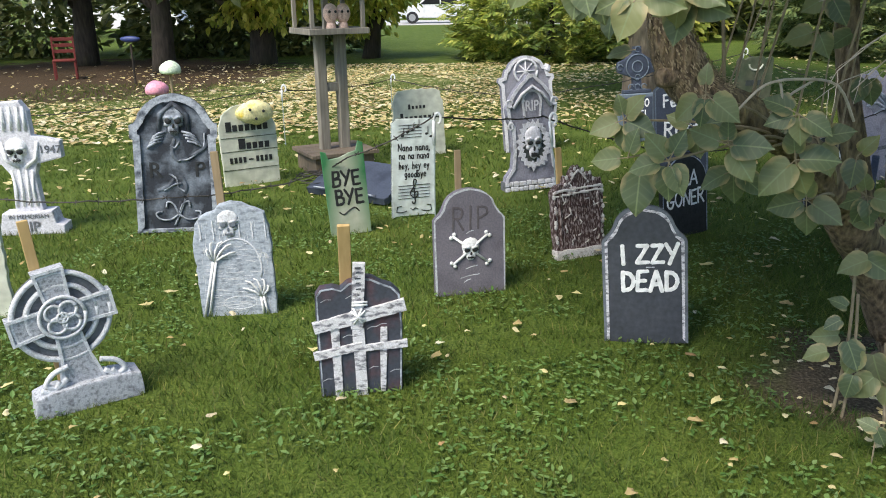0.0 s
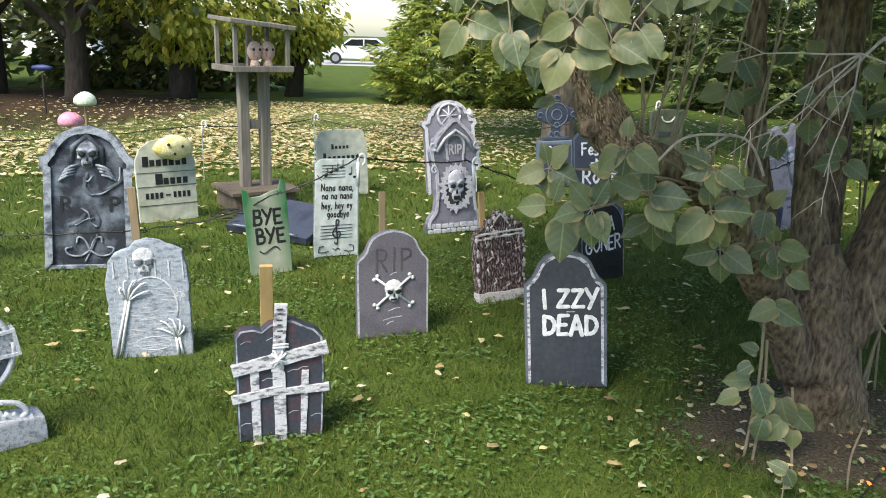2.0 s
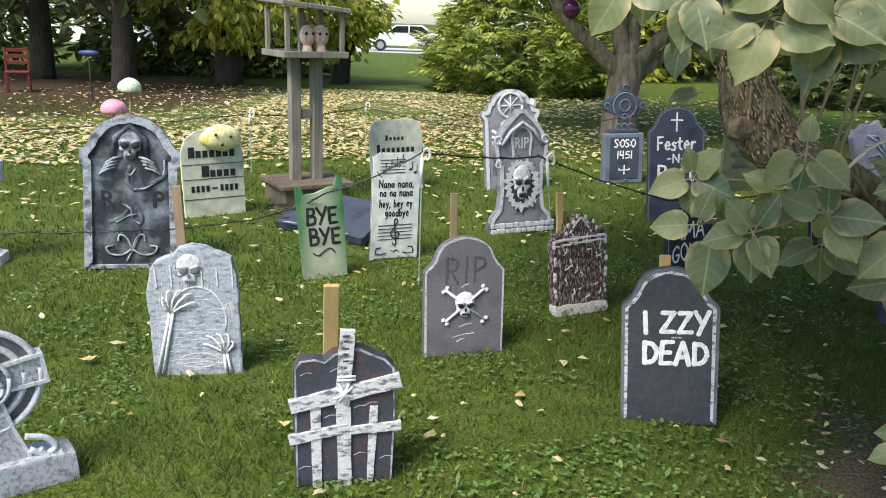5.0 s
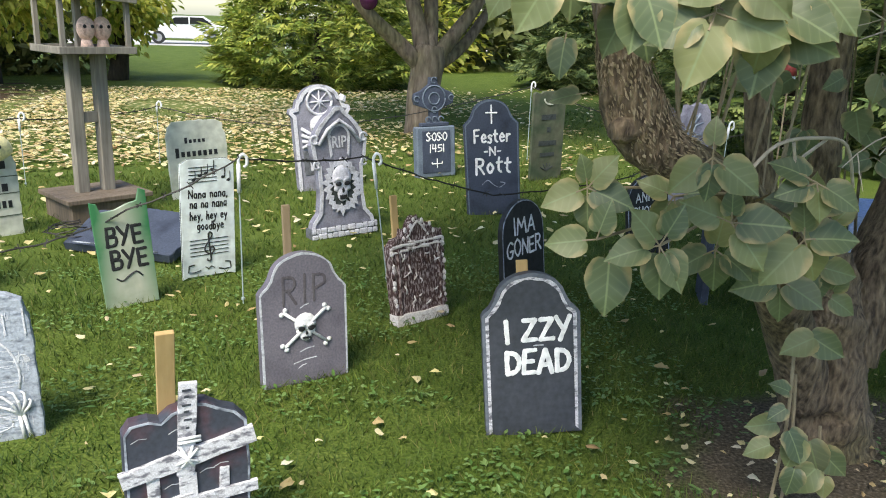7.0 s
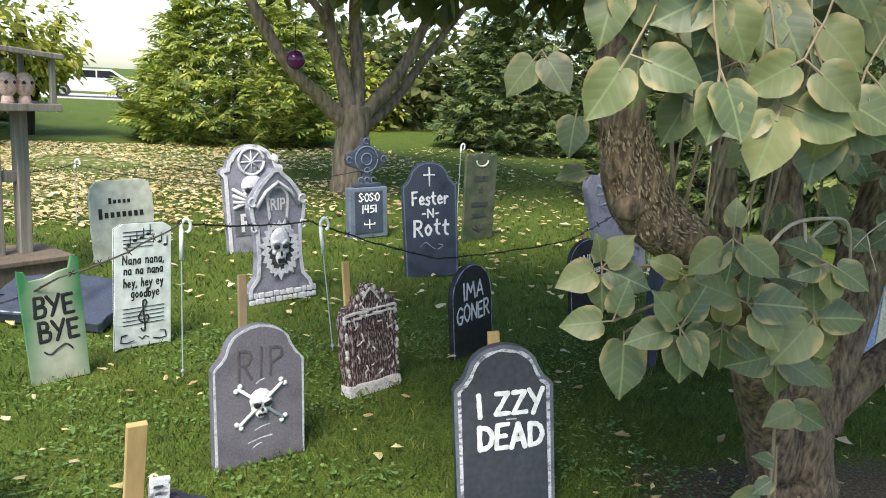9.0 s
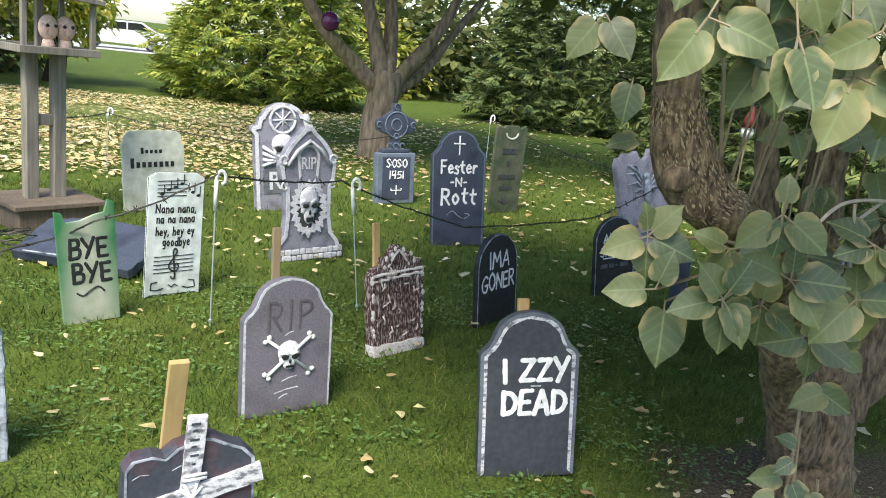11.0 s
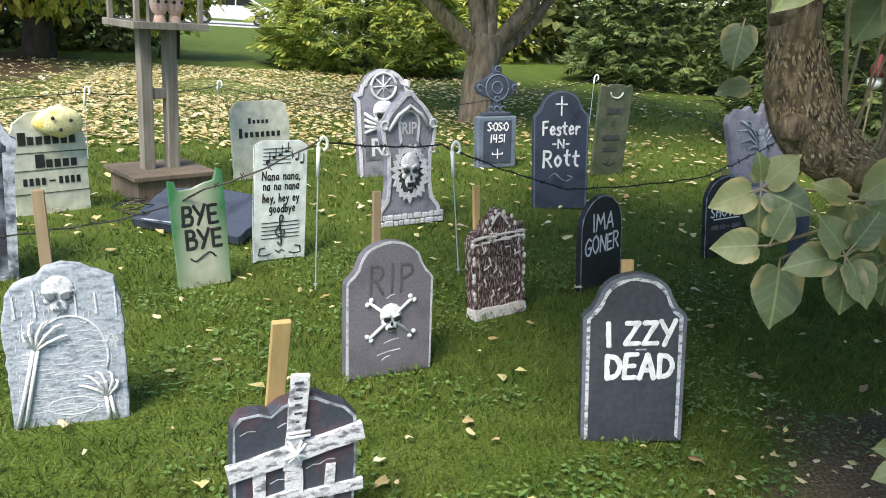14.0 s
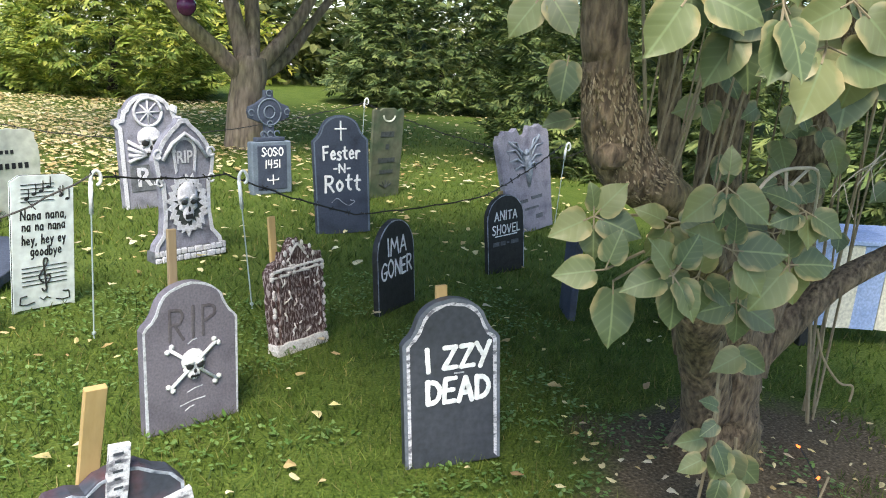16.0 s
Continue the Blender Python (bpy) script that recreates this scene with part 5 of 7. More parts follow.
def shrub(name, label, category, at, material, cloud, trunk=None, group=""):
    g = thing(name, pose(*at), label, category, group)
    vs, fs = cloud
    o = raw("crown", [(x - at[0], y - at[1], z - at[2]) for x, y, z in vs], fs, material, g)
    o["kind"] = "stuff"
    bm = bmesh.new()
    for pts, rad in trunk or [([(0, 0, -0.05), (0.05, 0, 0.6), (0, 0, 1.6)], [0.14, 0.1, 0.04])]:
        tube_into(bm, smooth_line(pts, 4), rad[0] if len(rad) == 1 else [rad[0] + (rad[-1] - rad[0]) * i / (4 * (len(pts) - 1)) for i in range(4 * (len(pts) - 1) + 1)], 9)
    part("trunk", bm, M_SHADEBARK, g, smooth=True)
    return g


# ---- back of the garden ----
shrub("conifer_shrub", "broad green conifer shrub with drooping feathery sprays", "shrub", (1.6, 20.6, 0), M_CONIFER, conifer_cloud(4200, (1.6, 20.6, 0), 2.35, 2.1, 4.2, 0.42, 1, 3.2))
shrub("conifer_shrub", "tall dark green conifer with layered sprays", "shrub", (9.9, 20.6, 0), M_DARKFIR, conifer_cloud(5200, (9.9, 20.6, 0), 2.75, 2.3, 5.5, 0.42, 2, 3.6))
shrub("conifer_shrub", "dense dark conifer beside the lawn edge", "shrub", (7.3, 10.6, 0), M_DARKFIR, conifer_cloud(3800, (7.3, 10.6, 0), 1.7, 1.6, 4.5, 0.3, 3, 2.8))
shrub("conifer_shrub", "dense dark conifer in deep shade", "shrub", (8.6, 8.2, 0), M_DARKFIR, conifer_cloud(2600, (8.6, 8.2, 0), 1.9, 1.8, 4.8, 0.36, 4, 2.8))
shrub("conifer_shrub", "dark conifer in deep shade at the lawn edge", "shrub", (12.2, 14.2, 0), M_DARKFIR, conifer_cloud(2600, (12.2, 14.2, 0), 2.8, 2.4, 5.2, 0.42, 5, 3.4))
shrub("conifer_shrub", "dark conifer behind the draped stall", "shrub", (8.3, 5.2, 0), M_DARKFIR, conifer_cloud(2400, (8.3, 5.2, 0), 1.9, 1.6, 4.5, 0.36, 6, 2.6))
shrub("leafy_shrub", "yellow autumn shrub far behind the lawn", "shrub", (5.2, 27.0, 0), M_MAPLE, leaf_cloud(1500, (5.2, 27.0, 1.0), (2.4, 1.6, 1.7), 0.3, 7, 0.3, 0.3, 0.3, 0.55))
shrub("leafy_shrub", "loose yellow-green shrub with thin dark trunks", "shrub", (-3.0, 21.2, 0), M_MAPLE, leaf_cloud(2200, (-3.0, 21.2, 2.3), (1.3, 1.3, 1.8), 0.2, 8, 0.2, 0.5, 0.35, 0.55, 0.6, 3.8, 26),
      [([(0, 0, -0.05), (0.1, 0, 0.8), (0.05, 0.1, 2.5)], [0.26, 0.12]), ([(0.1, 0, 0.5), (0.5, 0.1, 1.4), (0.9, 0, 2.6)], [0.1, 0.04])])
shrub("leafy_tree", "spreading tree with yellow-green boughs and dark trunk", "tree", (-5.4, 19.6, 0), M_MAPLE, leaf_cloud(3600, (-5.0, 19.0, 2.4), (2.5, 1.9, 1.5), 0.22, 9, 0.25, 0.6, 0.4, 0.55, 0.85, 4.2, 22),
      [([(0, 0, -0.05), (0.0, 0, 0.9), (-0.2, 0, 3.0)], [0.36, 0.22]), ([(0, 0, 0.7), (0.7, -0.2, 1.4), (1.5, -0.5, 1.9)], [0.12, 0.04]), ([(0, 0, 0.6), (-0.7, -0.2, 1.3), (-1.5, -0.3, 2.0)], [0.12, 0.04])])
for k, (x, y, r) in enumerate(((-7.0, 17.4, 0.28), (-9.8, 19.5, 0.32), (-12.5, 17.8, 0.3), (-8.3, 23.5, 0.25))):
    shrub("shade_tree", "tall shade tree with dark trunk and dense crown", "tree", (x, y, 0), M_DULLLEAF, leaf_cloud(1700, (x, y, 4.6), (3.3, 3.0, 2.9), 0.34, 20 + k, 0.25, 0.4, 0.3, 0.55, 0.95, 9),
          [([(0, 0, -0.05), (0.05, 0.03, 1.5), (0.1, 0, 5.0)], [r, 0.14]), ([(0, 0, 1.6), (0.9, -0.3, 2.4), (1.8, -0.4, 3.2)], [0.11, 0.04]), ([(0, 0, 1.3), (-0.8, -0.3, 2.1), (-1.9, -0.6, 2.7)], [0.1, 0.03])], "shade trees")


def far_woods():
    """Low dark undergrowth behind the back lawn, with a gap towards the street."""
    vs, fs = [], []
    rnd = random.Random(77)
    for _ in range(60):
        x = rnd.uniform(-34, 40)
        y = rnd.uniform(27, 38) if x > -3 else rnd.uniform(24, 34)
        if -6.4 < x < 1.8 or abs(x + 0.5 * y) < 1.3:
            continue
        v, f = leaf_cloud(420, (x, y, 1.6), (3.2, 1.8, 2.4), 0.5, rnd.randint(1, 999), 0.2, 0.3, 0.35, 0.6, 0.05, 6)
        k = len(vs)
        vs += v
        fs += [tuple(i + k for i in q) for q in f]
    for x, y, h in ((-15, 21.5, 2.6), (-12.5, 22.5, 2.4), (-8.6, 22.4, 2.2), (-6.6, 22.6, 2.0), (-4.9, 23.2, 1.6), (-17, 17, 2.5), (-14.2, 15.5, 1.6)):
        v, f = leaf_cloud(1000, (x, y, h * 0.4), (1.7, 1.2, h * 0.75), 0.3, int(x * 10) + 700, 0.2, 0.3, 0.35, 0.6, 0.03, 5)
        k = len(vs)
        vs += v
        fs += [tuple(i + k for i in q) for q in f]
    o = raw("far_woods", vs, fs, M_DULLLEAF)
    tagged(o, "dull green woods behind the back lawn", "woods", kind="stuff")


far_woods()


def mid_tree():
    """The bare-limbed tree behind the graves; its crown is above head height."""
    g = thing("fruit_tree", pose(2.45, 12.1, 0), "spreading old fruit tree with smooth brown limbs and high crown", "tree")
    bm = tube(smooth_line([(0, 0, -0.05), (-0.03, 0, 0.5), (0.02, 0, 0.95), (0.05, 0, 1.25)], 4), [0.33, 0.29, 0.265, 0.25, 0.24, 0.235, 0.23, 0.23, 0.24, 0.24, 0.23, 0.22, 0.2], 12)
    part("trunk", bm, M_FARBARK, g, smooth=True)
    limbs = [([(-0.06, 0, 0.95), (-0.45, -0.1, 1.3), (-0.95, -0.2, 1.75), (-1.5, -0.3, 2.6), (-2.0, -0.3, 3.8)], 0.13, 0.05),
             ([(-0.02, 0, 1.1), (-0.15, 0.1, 1.7), (-0.35, 0.2, 2.5), (-0.6, 0.2, 4.2)], 0.14, 0.05),
             ([(0.05, 0, 1.1), (0.1, 0.2, 1.8), (0.05, 0.3, 2.8), (0.2, 0.3, 4.4)], 0.13, 0.05),
             ([(0.1, 0, 1.05), (0.45, 0.05, 1.45), (0.9, 0.1, 2.1), (1.5, 0.1, 3.6)], 0.13, 0.05),
             ([(0.12, 0.05, 0.95), (0.6, 0.25, 1.25), (1.1, 0.35, 1.9), (1.9, 0.5, 2.9)], 0.11, 0.04),
             ([(-0.4, 0.05, 2.4), (-0.8, 0.0, 2.9), (-1.2, 0.0, 3.9)], 0.06, 0.03)]
    for pts, r0, r1 in limbs:
        line = smooth_line(pts, 5)
        part("limb", tube(line, [r0 + (r1 - r0) * i / (len(line) - 1) for i in range(len(line))], 9), M_FARBARK, g, smooth=True)
    vs, fs = leaf_cloud(5200, (0, 0, 4.8), (4.2, 3.8, 2.3), 0.3, 31, 0.1, 0.3, 0.35, 0.55, 2.75)
    o = raw("crown", vs, fs, M_DULLLEAF, g)
    o["kind"] = "stuff"
    bm = ball_into(bmesh.new(), (0, 0, 0), 0.13, 3)
    b = thing("hanging_ball", pose(1.58, 11.85, 1.82), "shiny purple ball ornament hanging from a limb", "ornament")
    part("ball", bm, plain("purple_gloss", (0.09, 0.015, 0.07), 0.2), b, smooth=True)
    part("cord", tube([(0, 0, 0.12), (0.0, 0.0, 0.75)], 0.006, 5), M_BLACK, b)


mid_tree()


# ---- lilac by the path ----
def heart_leaf(seed):
    """A heart-shaped leaf, folded along its rib, tip along +y."""
    rnd = random.Random(seed)
    bm = bmesh.new()
    rows = [(-0.05, 0.2, 0.2), (0.0, 0.0, 0.3), (0.14, 0.0, 0.39), (0.32, 0.0, 0.42), (0.5, 0.0, 0.385), (0.68, 0.0, 0.29), (0.82, 0.0, 0.165), (0.91, 0.0, 0.075)]
    curl = rnd.uniform(0.1, 0.35)
    fold = rnd.uniform(0.1, 0.3)
    lines = []
    for y, x0, x1 in rows:
        line = []
        for s in (-1, -0.55, 0, 0.55, 1):
            x = s * x1
            if y < 0 and s == 0:
                line.append(None)
                continue
            z = fold * abs(s) * x1 - curl * y * y + 0.05 * math.sin(11 * y + 3 * s + seed) * abs(s)
            line.append(bm.verts.new((x, y, z)))
        lines.append(line)
    tip = bm.verts.new((rnd.uniform(-0.04, 0.04), 1.0, -curl * 1.05))
    for a, b in zip(lines, lines[1:]):
        for i in range(4):
            q = [v for v in (a[i], a[i + 1], b[i + 1], b[i]) if v]
            bm.faces.new(q)
    for i in range(4):
        bm.faces.new((lines[-1][i], lines[-1][i + 1], tip))
    me = bpy.data.meshes.new("leaf")
    bm.to_mesh(me)
    bm.free()
    me.materials.append(M_LILAC)
    me.shade_smooth()
    return me


def lilac_material():
    m, n, l, b = blank("lilac_leaf")
    tc = n.new("ShaderNodeTexCoord")
    sep = n.new("ShaderNodeSeparateXYZ")
    l.new(tc.outputs["Object"], sep.inputs["Vector"])
    ax = n.new("ShaderNodeMath")
    ax.operation = "ABSOLUTE"
    l.new(sep.outputs["X"], ax.inputs[0])
    # side veins slant towards the tip
    sl = n.new("ShaderNodeMath")
    sl.operation = "MULTIPLY_ADD"
    l.new(ax.outputs["Value"], sl.inputs[0])
    sl.inputs[1].default_value = -0.75
    l.new(sep.outputs["Y"], sl.inputs[2])
    fr = n.new("ShaderNodeMath")
    fr.operation = "PINGPONG"
    l.new(sl.outputs["Value"], fr.inputs[0])
    fr.inputs[1].default_value = 0.1
    vein = ramp(n, l, fr.outputs["Value"], [(0.0, (1, 1, 1)), (0.014, (0.35, 0.35, 0.35)), (0.05, (0, 0, 0))])
    rib = ramp(n, l, ax.outputs["Value"], [(0.008, (0.8, 0.8, 0.8)), (0.028, (0, 0, 0))])
    edge = n.new("ShaderNodeVectorMath")
    edge.operation = "DISTANCE"
    broad = n.new("ShaderNodeMapping")
    broad.inputs["Scale"].default_value = (1.5, 1.0, 0.0)
    l.new(tc.outputs["Object"], broad.inputs["Vector"])
    l.new(broad.outputs["Vector"], edge.inputs[0])
    edge.inputs[1].default_value = (0, 0.42, 0)
    tex = noise_node(n, l, 3.0, 5)
    info = n.new("ShaderNodeObjectInfo")
    tint = ramp(n, l, info.outputs["Random"], [(0.0, (0.08, 0.115, 0.06)), (0.35, (0.12, 0.155, 0.068)), (0.7, (0.165, 0.195, 0.078)), (0.88, (0.21, 0.225, 0.09)), (1.0, (0.11, 0.14, 0.095))])
    ad = n.new("ShaderNodeMath")
    ad.operation = "MULTIPLY_ADD"
    l.new(tex.outputs["Fac"], ad.inputs[0])
    ad.inputs[1].default_value = 0.45
    l.new(edge.outputs["Value"], ad.inputs[2])
    dry = ramp(n, l, ad.outputs["Value"], [(0.68, (0, 0, 0)), (0.9, (0.85, 0.85, 0.85))])
    c = blend(n, l, dry.outputs["Color"], tint.outputs["Color"], (0.4, 0.32, 0.15))
    c = blend(n, l, blend(n, l, 0.18, (0, 0, 0), vein.outputs["Color"]), c, (0.3, 0.35, 0.17))
    c = blend(n, l, rib.outputs["Color"], c, (0.22, 0.28, 0.13))
    l.new(c, b.inputs["Base Color"])
    b.inputs["Roughness"].default_value = 0.48
    relief(n, l, b, fr.outputs["Value"], 0.3, 0.008)
    tr = n.new("ShaderNodeBsdfTranslucent")
    l.new(c, tr.inputs["Color"])
    mix = n.new("ShaderNodeMixShader")
    mix.inputs["Fac"].default_value = 0.2
    l.new(b.outputs["BSDF"], mix.inputs[1])
    l.new(tr.outputs["BSDF"], mix.inputs[2])
    l.new(mix.outputs["Shader"], n["Material Output"].inputs["Surface"])
    return m


M_LILAC = lilac_material()


def lilac():
    root = Vector((2.1, 3.05, 0))
    g = thing("lilac_tree", pose(*root), "old lilac with rough bark, knotted limb and heart-shaped leaves", "tree")
    rnd = random.Random(12)

    def limb(name, pts, radii, sides=12, bump=0.0, label="", steps=6):
        line = smooth_line([Vector(p) - root for p in pts], steps)
        n = len(line) - 1
        rr = []
        for i in range(n + 1):
            t = i / n * (len(radii) - 1)
            k = min(int(t), len(radii) - 2)
            rr.append(radii[k] + (radii[k + 1] - radii[k]) * (t - k))
        bm = tube(line, rr, sides)
        for v in bm.verts:
            v.co += noise.noise_vector(v.co * 7.0) * bump + noise.noise_vector(v.co * 22.0) * bump * 0.5
        return part(name, bm, M_BARK, g, label, smooth=True)

    limb("trunk", [(2.14, 3.08, -0.06), (2.12, 3.06, 0.08), (2.06, 3.03, 0.3), (2.0, 3.02, 0.55), (2.0, 3.04, 0.8)], [0.24, 0.165, 0.14, 0.145, 0.085], 32, 0.034, steps=14)
    limb("limb", [(1.97, 3.0, 0.25), (1.74, 2.89, 0.62), (1.48, 2.7, 0.94), (1.25, 2.56, 1.14), (1.07, 2.5, 1.23), (0.95, 2.5, 1.29), (0.888, 2.5, 1.38), (0.85, 2.5, 1.48), (0.825, 2.5, 1.58), (0.805, 2.5, 1.7), (0.74, 2.5, 2.7)], [0.1, 0.088, 0.076, 0.066, 0.064, 0.076, 0.076, 0.06, 0.053, 0.052, 0.045], 18, 0.011, "knotted limb with peeling bark", 8)
    limb("branch_stub", [(0.89, 2.47, 1.345), (0.835, 2.45, 1.335), (0.812, 2.445, 1.33)], [0.044, 0.034, 0.02], 12, 0.01, "worn branch stub")
    limb("limb", [(1.98, 3.0, 0.5), (1.93, 3.06, 1.0), (1.92, 3.1, 1.5), (1.98, 3.15, 2.7)], [0.1, 0.07, 0.062, 0.05], 14, 0.012)
    limb("limb", [(2.12, 3.04, 0.4), (2.3, 3.06, 0.95), (2.44, 3.1, 1.5), (2.55, 3.15, 2.7)], [0.13, 0.1, 0.09, 0.07], 16, 0.016)
    limb("limb", [(2.15, 3.0, 0.45), (2.45, 2.92, 0.74), (2.85, 2.85, 0.95), (3.4, 2.8, 1.3)], [0.08, 0.052, 0.044, 0.03], 12, 0.01)
    limb("limb", [(2.1, 3.18, 0.4), (2.15, 3.35, 1.1), (2.2, 3.45, 2.7)], [0.1, 0.07, 0.05], 12, 0.01)
    limb("limb", [(1.85, 3.02, 0.5), (1.72, 3.12, 1.1), (1.66, 3.18, 1.7), (1.62, 3.2, 2.7)], [0.07, 0.045, 0.04, 0.03], 10, 0.008)
    # peeling flakes on the knot
    vs, fs = [], []
    knot = [Vector((1.07, 2.5, 1.235)), Vector((0.95, 2.5, 1.29)), Vector((0.888, 2.5, 1.38)), Vector((0.85, 2.5, 1.48)), Vector((0.832, 2.5, 1.55))]
    girth = [0.062, 0.078, 0.078, 0.062, 0.056]
    for _ in range(1700):
        u = min(3.99, 0.2 + 3.6 * rnd.random())
        k, f = int(u), u % 1
        c = knot[k].lerp(knot[k + 1], f) - root
        axis = (knot[k + 1] - knot[k]).normalized()
        o = rand_dir(rnd)
        o = (o - axis * o.dot(axis)).normalized()
        p = c + o * (girth[k] + (girth[k + 1] - girth[k]) * f + 0.004)
        add_leaf(vs, fs, p, (axis * rnd.choice((-1, 1)) + o * 0.16 + rand_dir(rnd) * 0.3).normalized(), o, rnd.uniform(0.008, 0.024), rnd.uniform(0.003, 0.007), 0.1)
    o = raw("peeling_bark", vs, fs, bark("pale_peeling_bark", (0.2, 0.145, 0.085), (0.62, 0.5, 0.34), 40), g)
    o["kind"] = "stuff"
    # thin upright suckers
    for k in range(22):
        if k < 11:
            u = rnd.random() * 2.6
            spine = [Vector((0.98, 2.54, 1.3)), Vector((1.25, 2.58, 1.17)), Vector((1.48, 2.72, 0.97)), Vector((1.72, 2.9, 0.66))]
            p0 = spine[int(u)].lerp(spine[int(u) + 1], u % 1)
            a, b, r0 = rnd.uniform(-0.1, 0.6), rnd.uniform(-0.1, 0.4), rnd.uniform(0.003, 0.0065)
        else:
            p0 = Vector((rnd.uniform(2.3, 3.1), rnd.uniform(3.1, 3.4), -0.02))
            a, b, r0 = rnd.uniform(-0.5, 0.5), rnd.uniform(-0.1, 0.3), rnd.uniform(0.005, 0.011)
        h = 2.8 - p0.z
        w = [Vector((rnd.uniform(-0.04, 0.04), rnd.uniform(-0.04, 0.04), 0)) for _ in range(2)]
        line = smooth_line([p0 - root, p0 - root + Vector((a * 0.35, b * 0.3, h * 0.33)) + w[0], p0 - root + Vector((a * 0.6, b * 0.6, h * 0.66)) + w[1], p0 - root + Vector((a, b, h))], 4)
        part("sucker_stem", tube(line, [r0 - 0.4 * r0 * i / (len(line) - 1) for i in range(len(line))], 6), M_STEM, g)

    # dead pale twigs
    def twig(p, d, l, r, depth):
        r = max(r, 0.0014)
        pts = [p]
        for i in range(4):
            d = (d + rand_dir(rnd) * 0.22 + Vector((0, 0, -0.09))).normalized()
            pts.append(pts[-1] + d * l / 4)
        part("dead_twig", tube([q - root for q in pts], [r, r * 0.85, r * 0.7, r * 0.6, r * 0.45], 5), M_TWIG, g)
        if depth:
            for q in (pts[1], pts[3]):
                twig(q, (d + rand_dir(rnd) * 0.9).normalized(), l * rnd.uniform(0.4, 0.65), r * 0.65, depth - 1)

    for d in ((-0.9, 0.1, -0.35), (-0.5, 0.1, -0.8), (0.25, 0.1, -0.9), (0.8, 0.1, -0.3), (-0.75, 0.2, 0.1)):
        twig(Vector((1.5, 2.05, 1.6)), Vector(d).normalized(), 0.36, 0.0034, 2)
    twig(Vector((1.75, 2.2, 1.75)), Vector((-0.9, -0.4, -0.35)).normalized(), 0.45, 0.007, 0)
    hook = [(2.0, 2.62, 0.72), (2.03, 2.6, 0.62), (2.12, 2.58, 0.52), (2.19, 2.57, 0.5), (2.19, 2.57, 0.44)]
    part("dead_twig", tube(smooth_line([Vector(p) - root for p in hook], 4), 0.0045, 6), M_STEM, g)
    arch = [(0.99, 2.15, 1.27), (1.06, 2.15, 1.34), (1.16, 2.15, 1.355), (1.28, 2.2, 1.33), (1.36, 2.25, 1.22)]
    part("dead_twig", tube(smooth_line([Vector(p) - root for p in arch], 4), 0.0042, 6), M_TWIG, g)
    for a, b in (((1.13, 2.15, 1.2), (1.1, 2.15, 1.345)), ((1.2, 2.17, 1.35), (1.08, 2.15, 1.26))):
        part("dead_twig", tube([Vector(a) - root, (Vector(a) + Vector(b)) / 2 - root + Vector((0, 0, 0.01)), Vector(b) - root], 0.004, 5), M_TWIG, g)

    forms = [heart_leaf(s) for s in range(8)]
    across, towards = Vector((0.9, -0.43, 0)), Vector((-0.43, -0.9, 0))

    def leaf(p, aim, up, size, owner=None, base=None):
        y = Vector(aim).normalized()
        z = (Vector(up) - y * Vector(up).dot(y)).normalized()
        ob = new("leaf", rnd.choice(forms))
        ob.parent = owner or g
        ob.matrix_basis = Matrix.Translation(Vector(p) - (root if base is None else base)) @ Matrix((y.cross(z), y, z)).transposed().to_4x4() @ Matrix.Scale(size, 4)
        return ob

    def rosette(c, *leaves, stalk=True, lift=0.5):
        """Leaves set round one shoot tip: each a turn in degrees and a length; joined to the limb by a stalk."""
        c = Vector(c)
        for turn, length in leaves:
            a = radians(turn + rnd.uniform(-8, 8))
            aim = across * math.cos(a) + Vector((0, 0, 1)) * math.sin(a) + towards * rnd.uniform(0.05, 0.4)
            up = towards * 0.8 + Vector((0, 0, lift)) + rand_dir(rnd) * 0.25
            petiole = rnd.uniform(0.012, 0.03)
            p = c + aim.normalized() * petiole
            leaf(p, aim, up, length * rnd.uniform(0.7, 0.8))
            part("petiole", tube([c - root, p - root + aim.normalized() * length * 0.06], 0.002, 5), M_STEM, g)
        if stalk:
            q = Vector((1.3, 2.58, 1.1)) if c.x < 1.25 else Vector((1.55, 2.74, 0.86))
            part("leaf_stalk", tube(smooth_line([q - root, (c + q) / 2 - root + Vector((0, -0.04, 0.03)), c - root], 4), [0.006 - 0.00035 * i for i in range(9)], 5), M_STEM, g)

    def spray(centre, radii, count, lo, hi, face=(-0.3, -0.7, 0.75), hang=0.5):
        for _ in range(count):
            o = rand_dir(rnd)
            p = Vector(centre) + Vector((o.x * radii[0], o.y * radii[1], o.z * radii[2])) * rnd.uniform(0.25, 1)
            aim = Vector((o.x * 0.9, o.y * 0.5 - 0.35, -hang)) + rand_dir(rnd) * 0.45
            leaf(p, aim, Vector(face) + rand_dir(rnd) * 0.4, rnd.uniform(lo, hi))

    rosette((0.887, 2.12, 1.318), (90, 0.08), (215, 0.125), (-35, 0.14), (-85, 0.1))
    rosette((0.803, 2.15, 1.12), (128, 0.12), (188, 0.125), (-48, 0.12), (-80, 0.13), (60, 0.11))
    rosette((0.972, 2.15, 1.167), (165, 0.12), (8, 0.14), (-55, 0.13), (100, 0.09))
    rosette((1.167, 2.15, 1.123), (222, 0.16), (15, 0.14), (100, 0.1), (-65, 0.13))
    rosette((1.151, 2.12, 1.26), (190, 0.11), (150, 0.11), (-30, 0.12), (-80, 0.11))
    rosette((0.69, 2.3, 1.219), (100, 0.08), (60, 0.12), (205, 0.13), (-15, 0.13), (-85, 0.11))
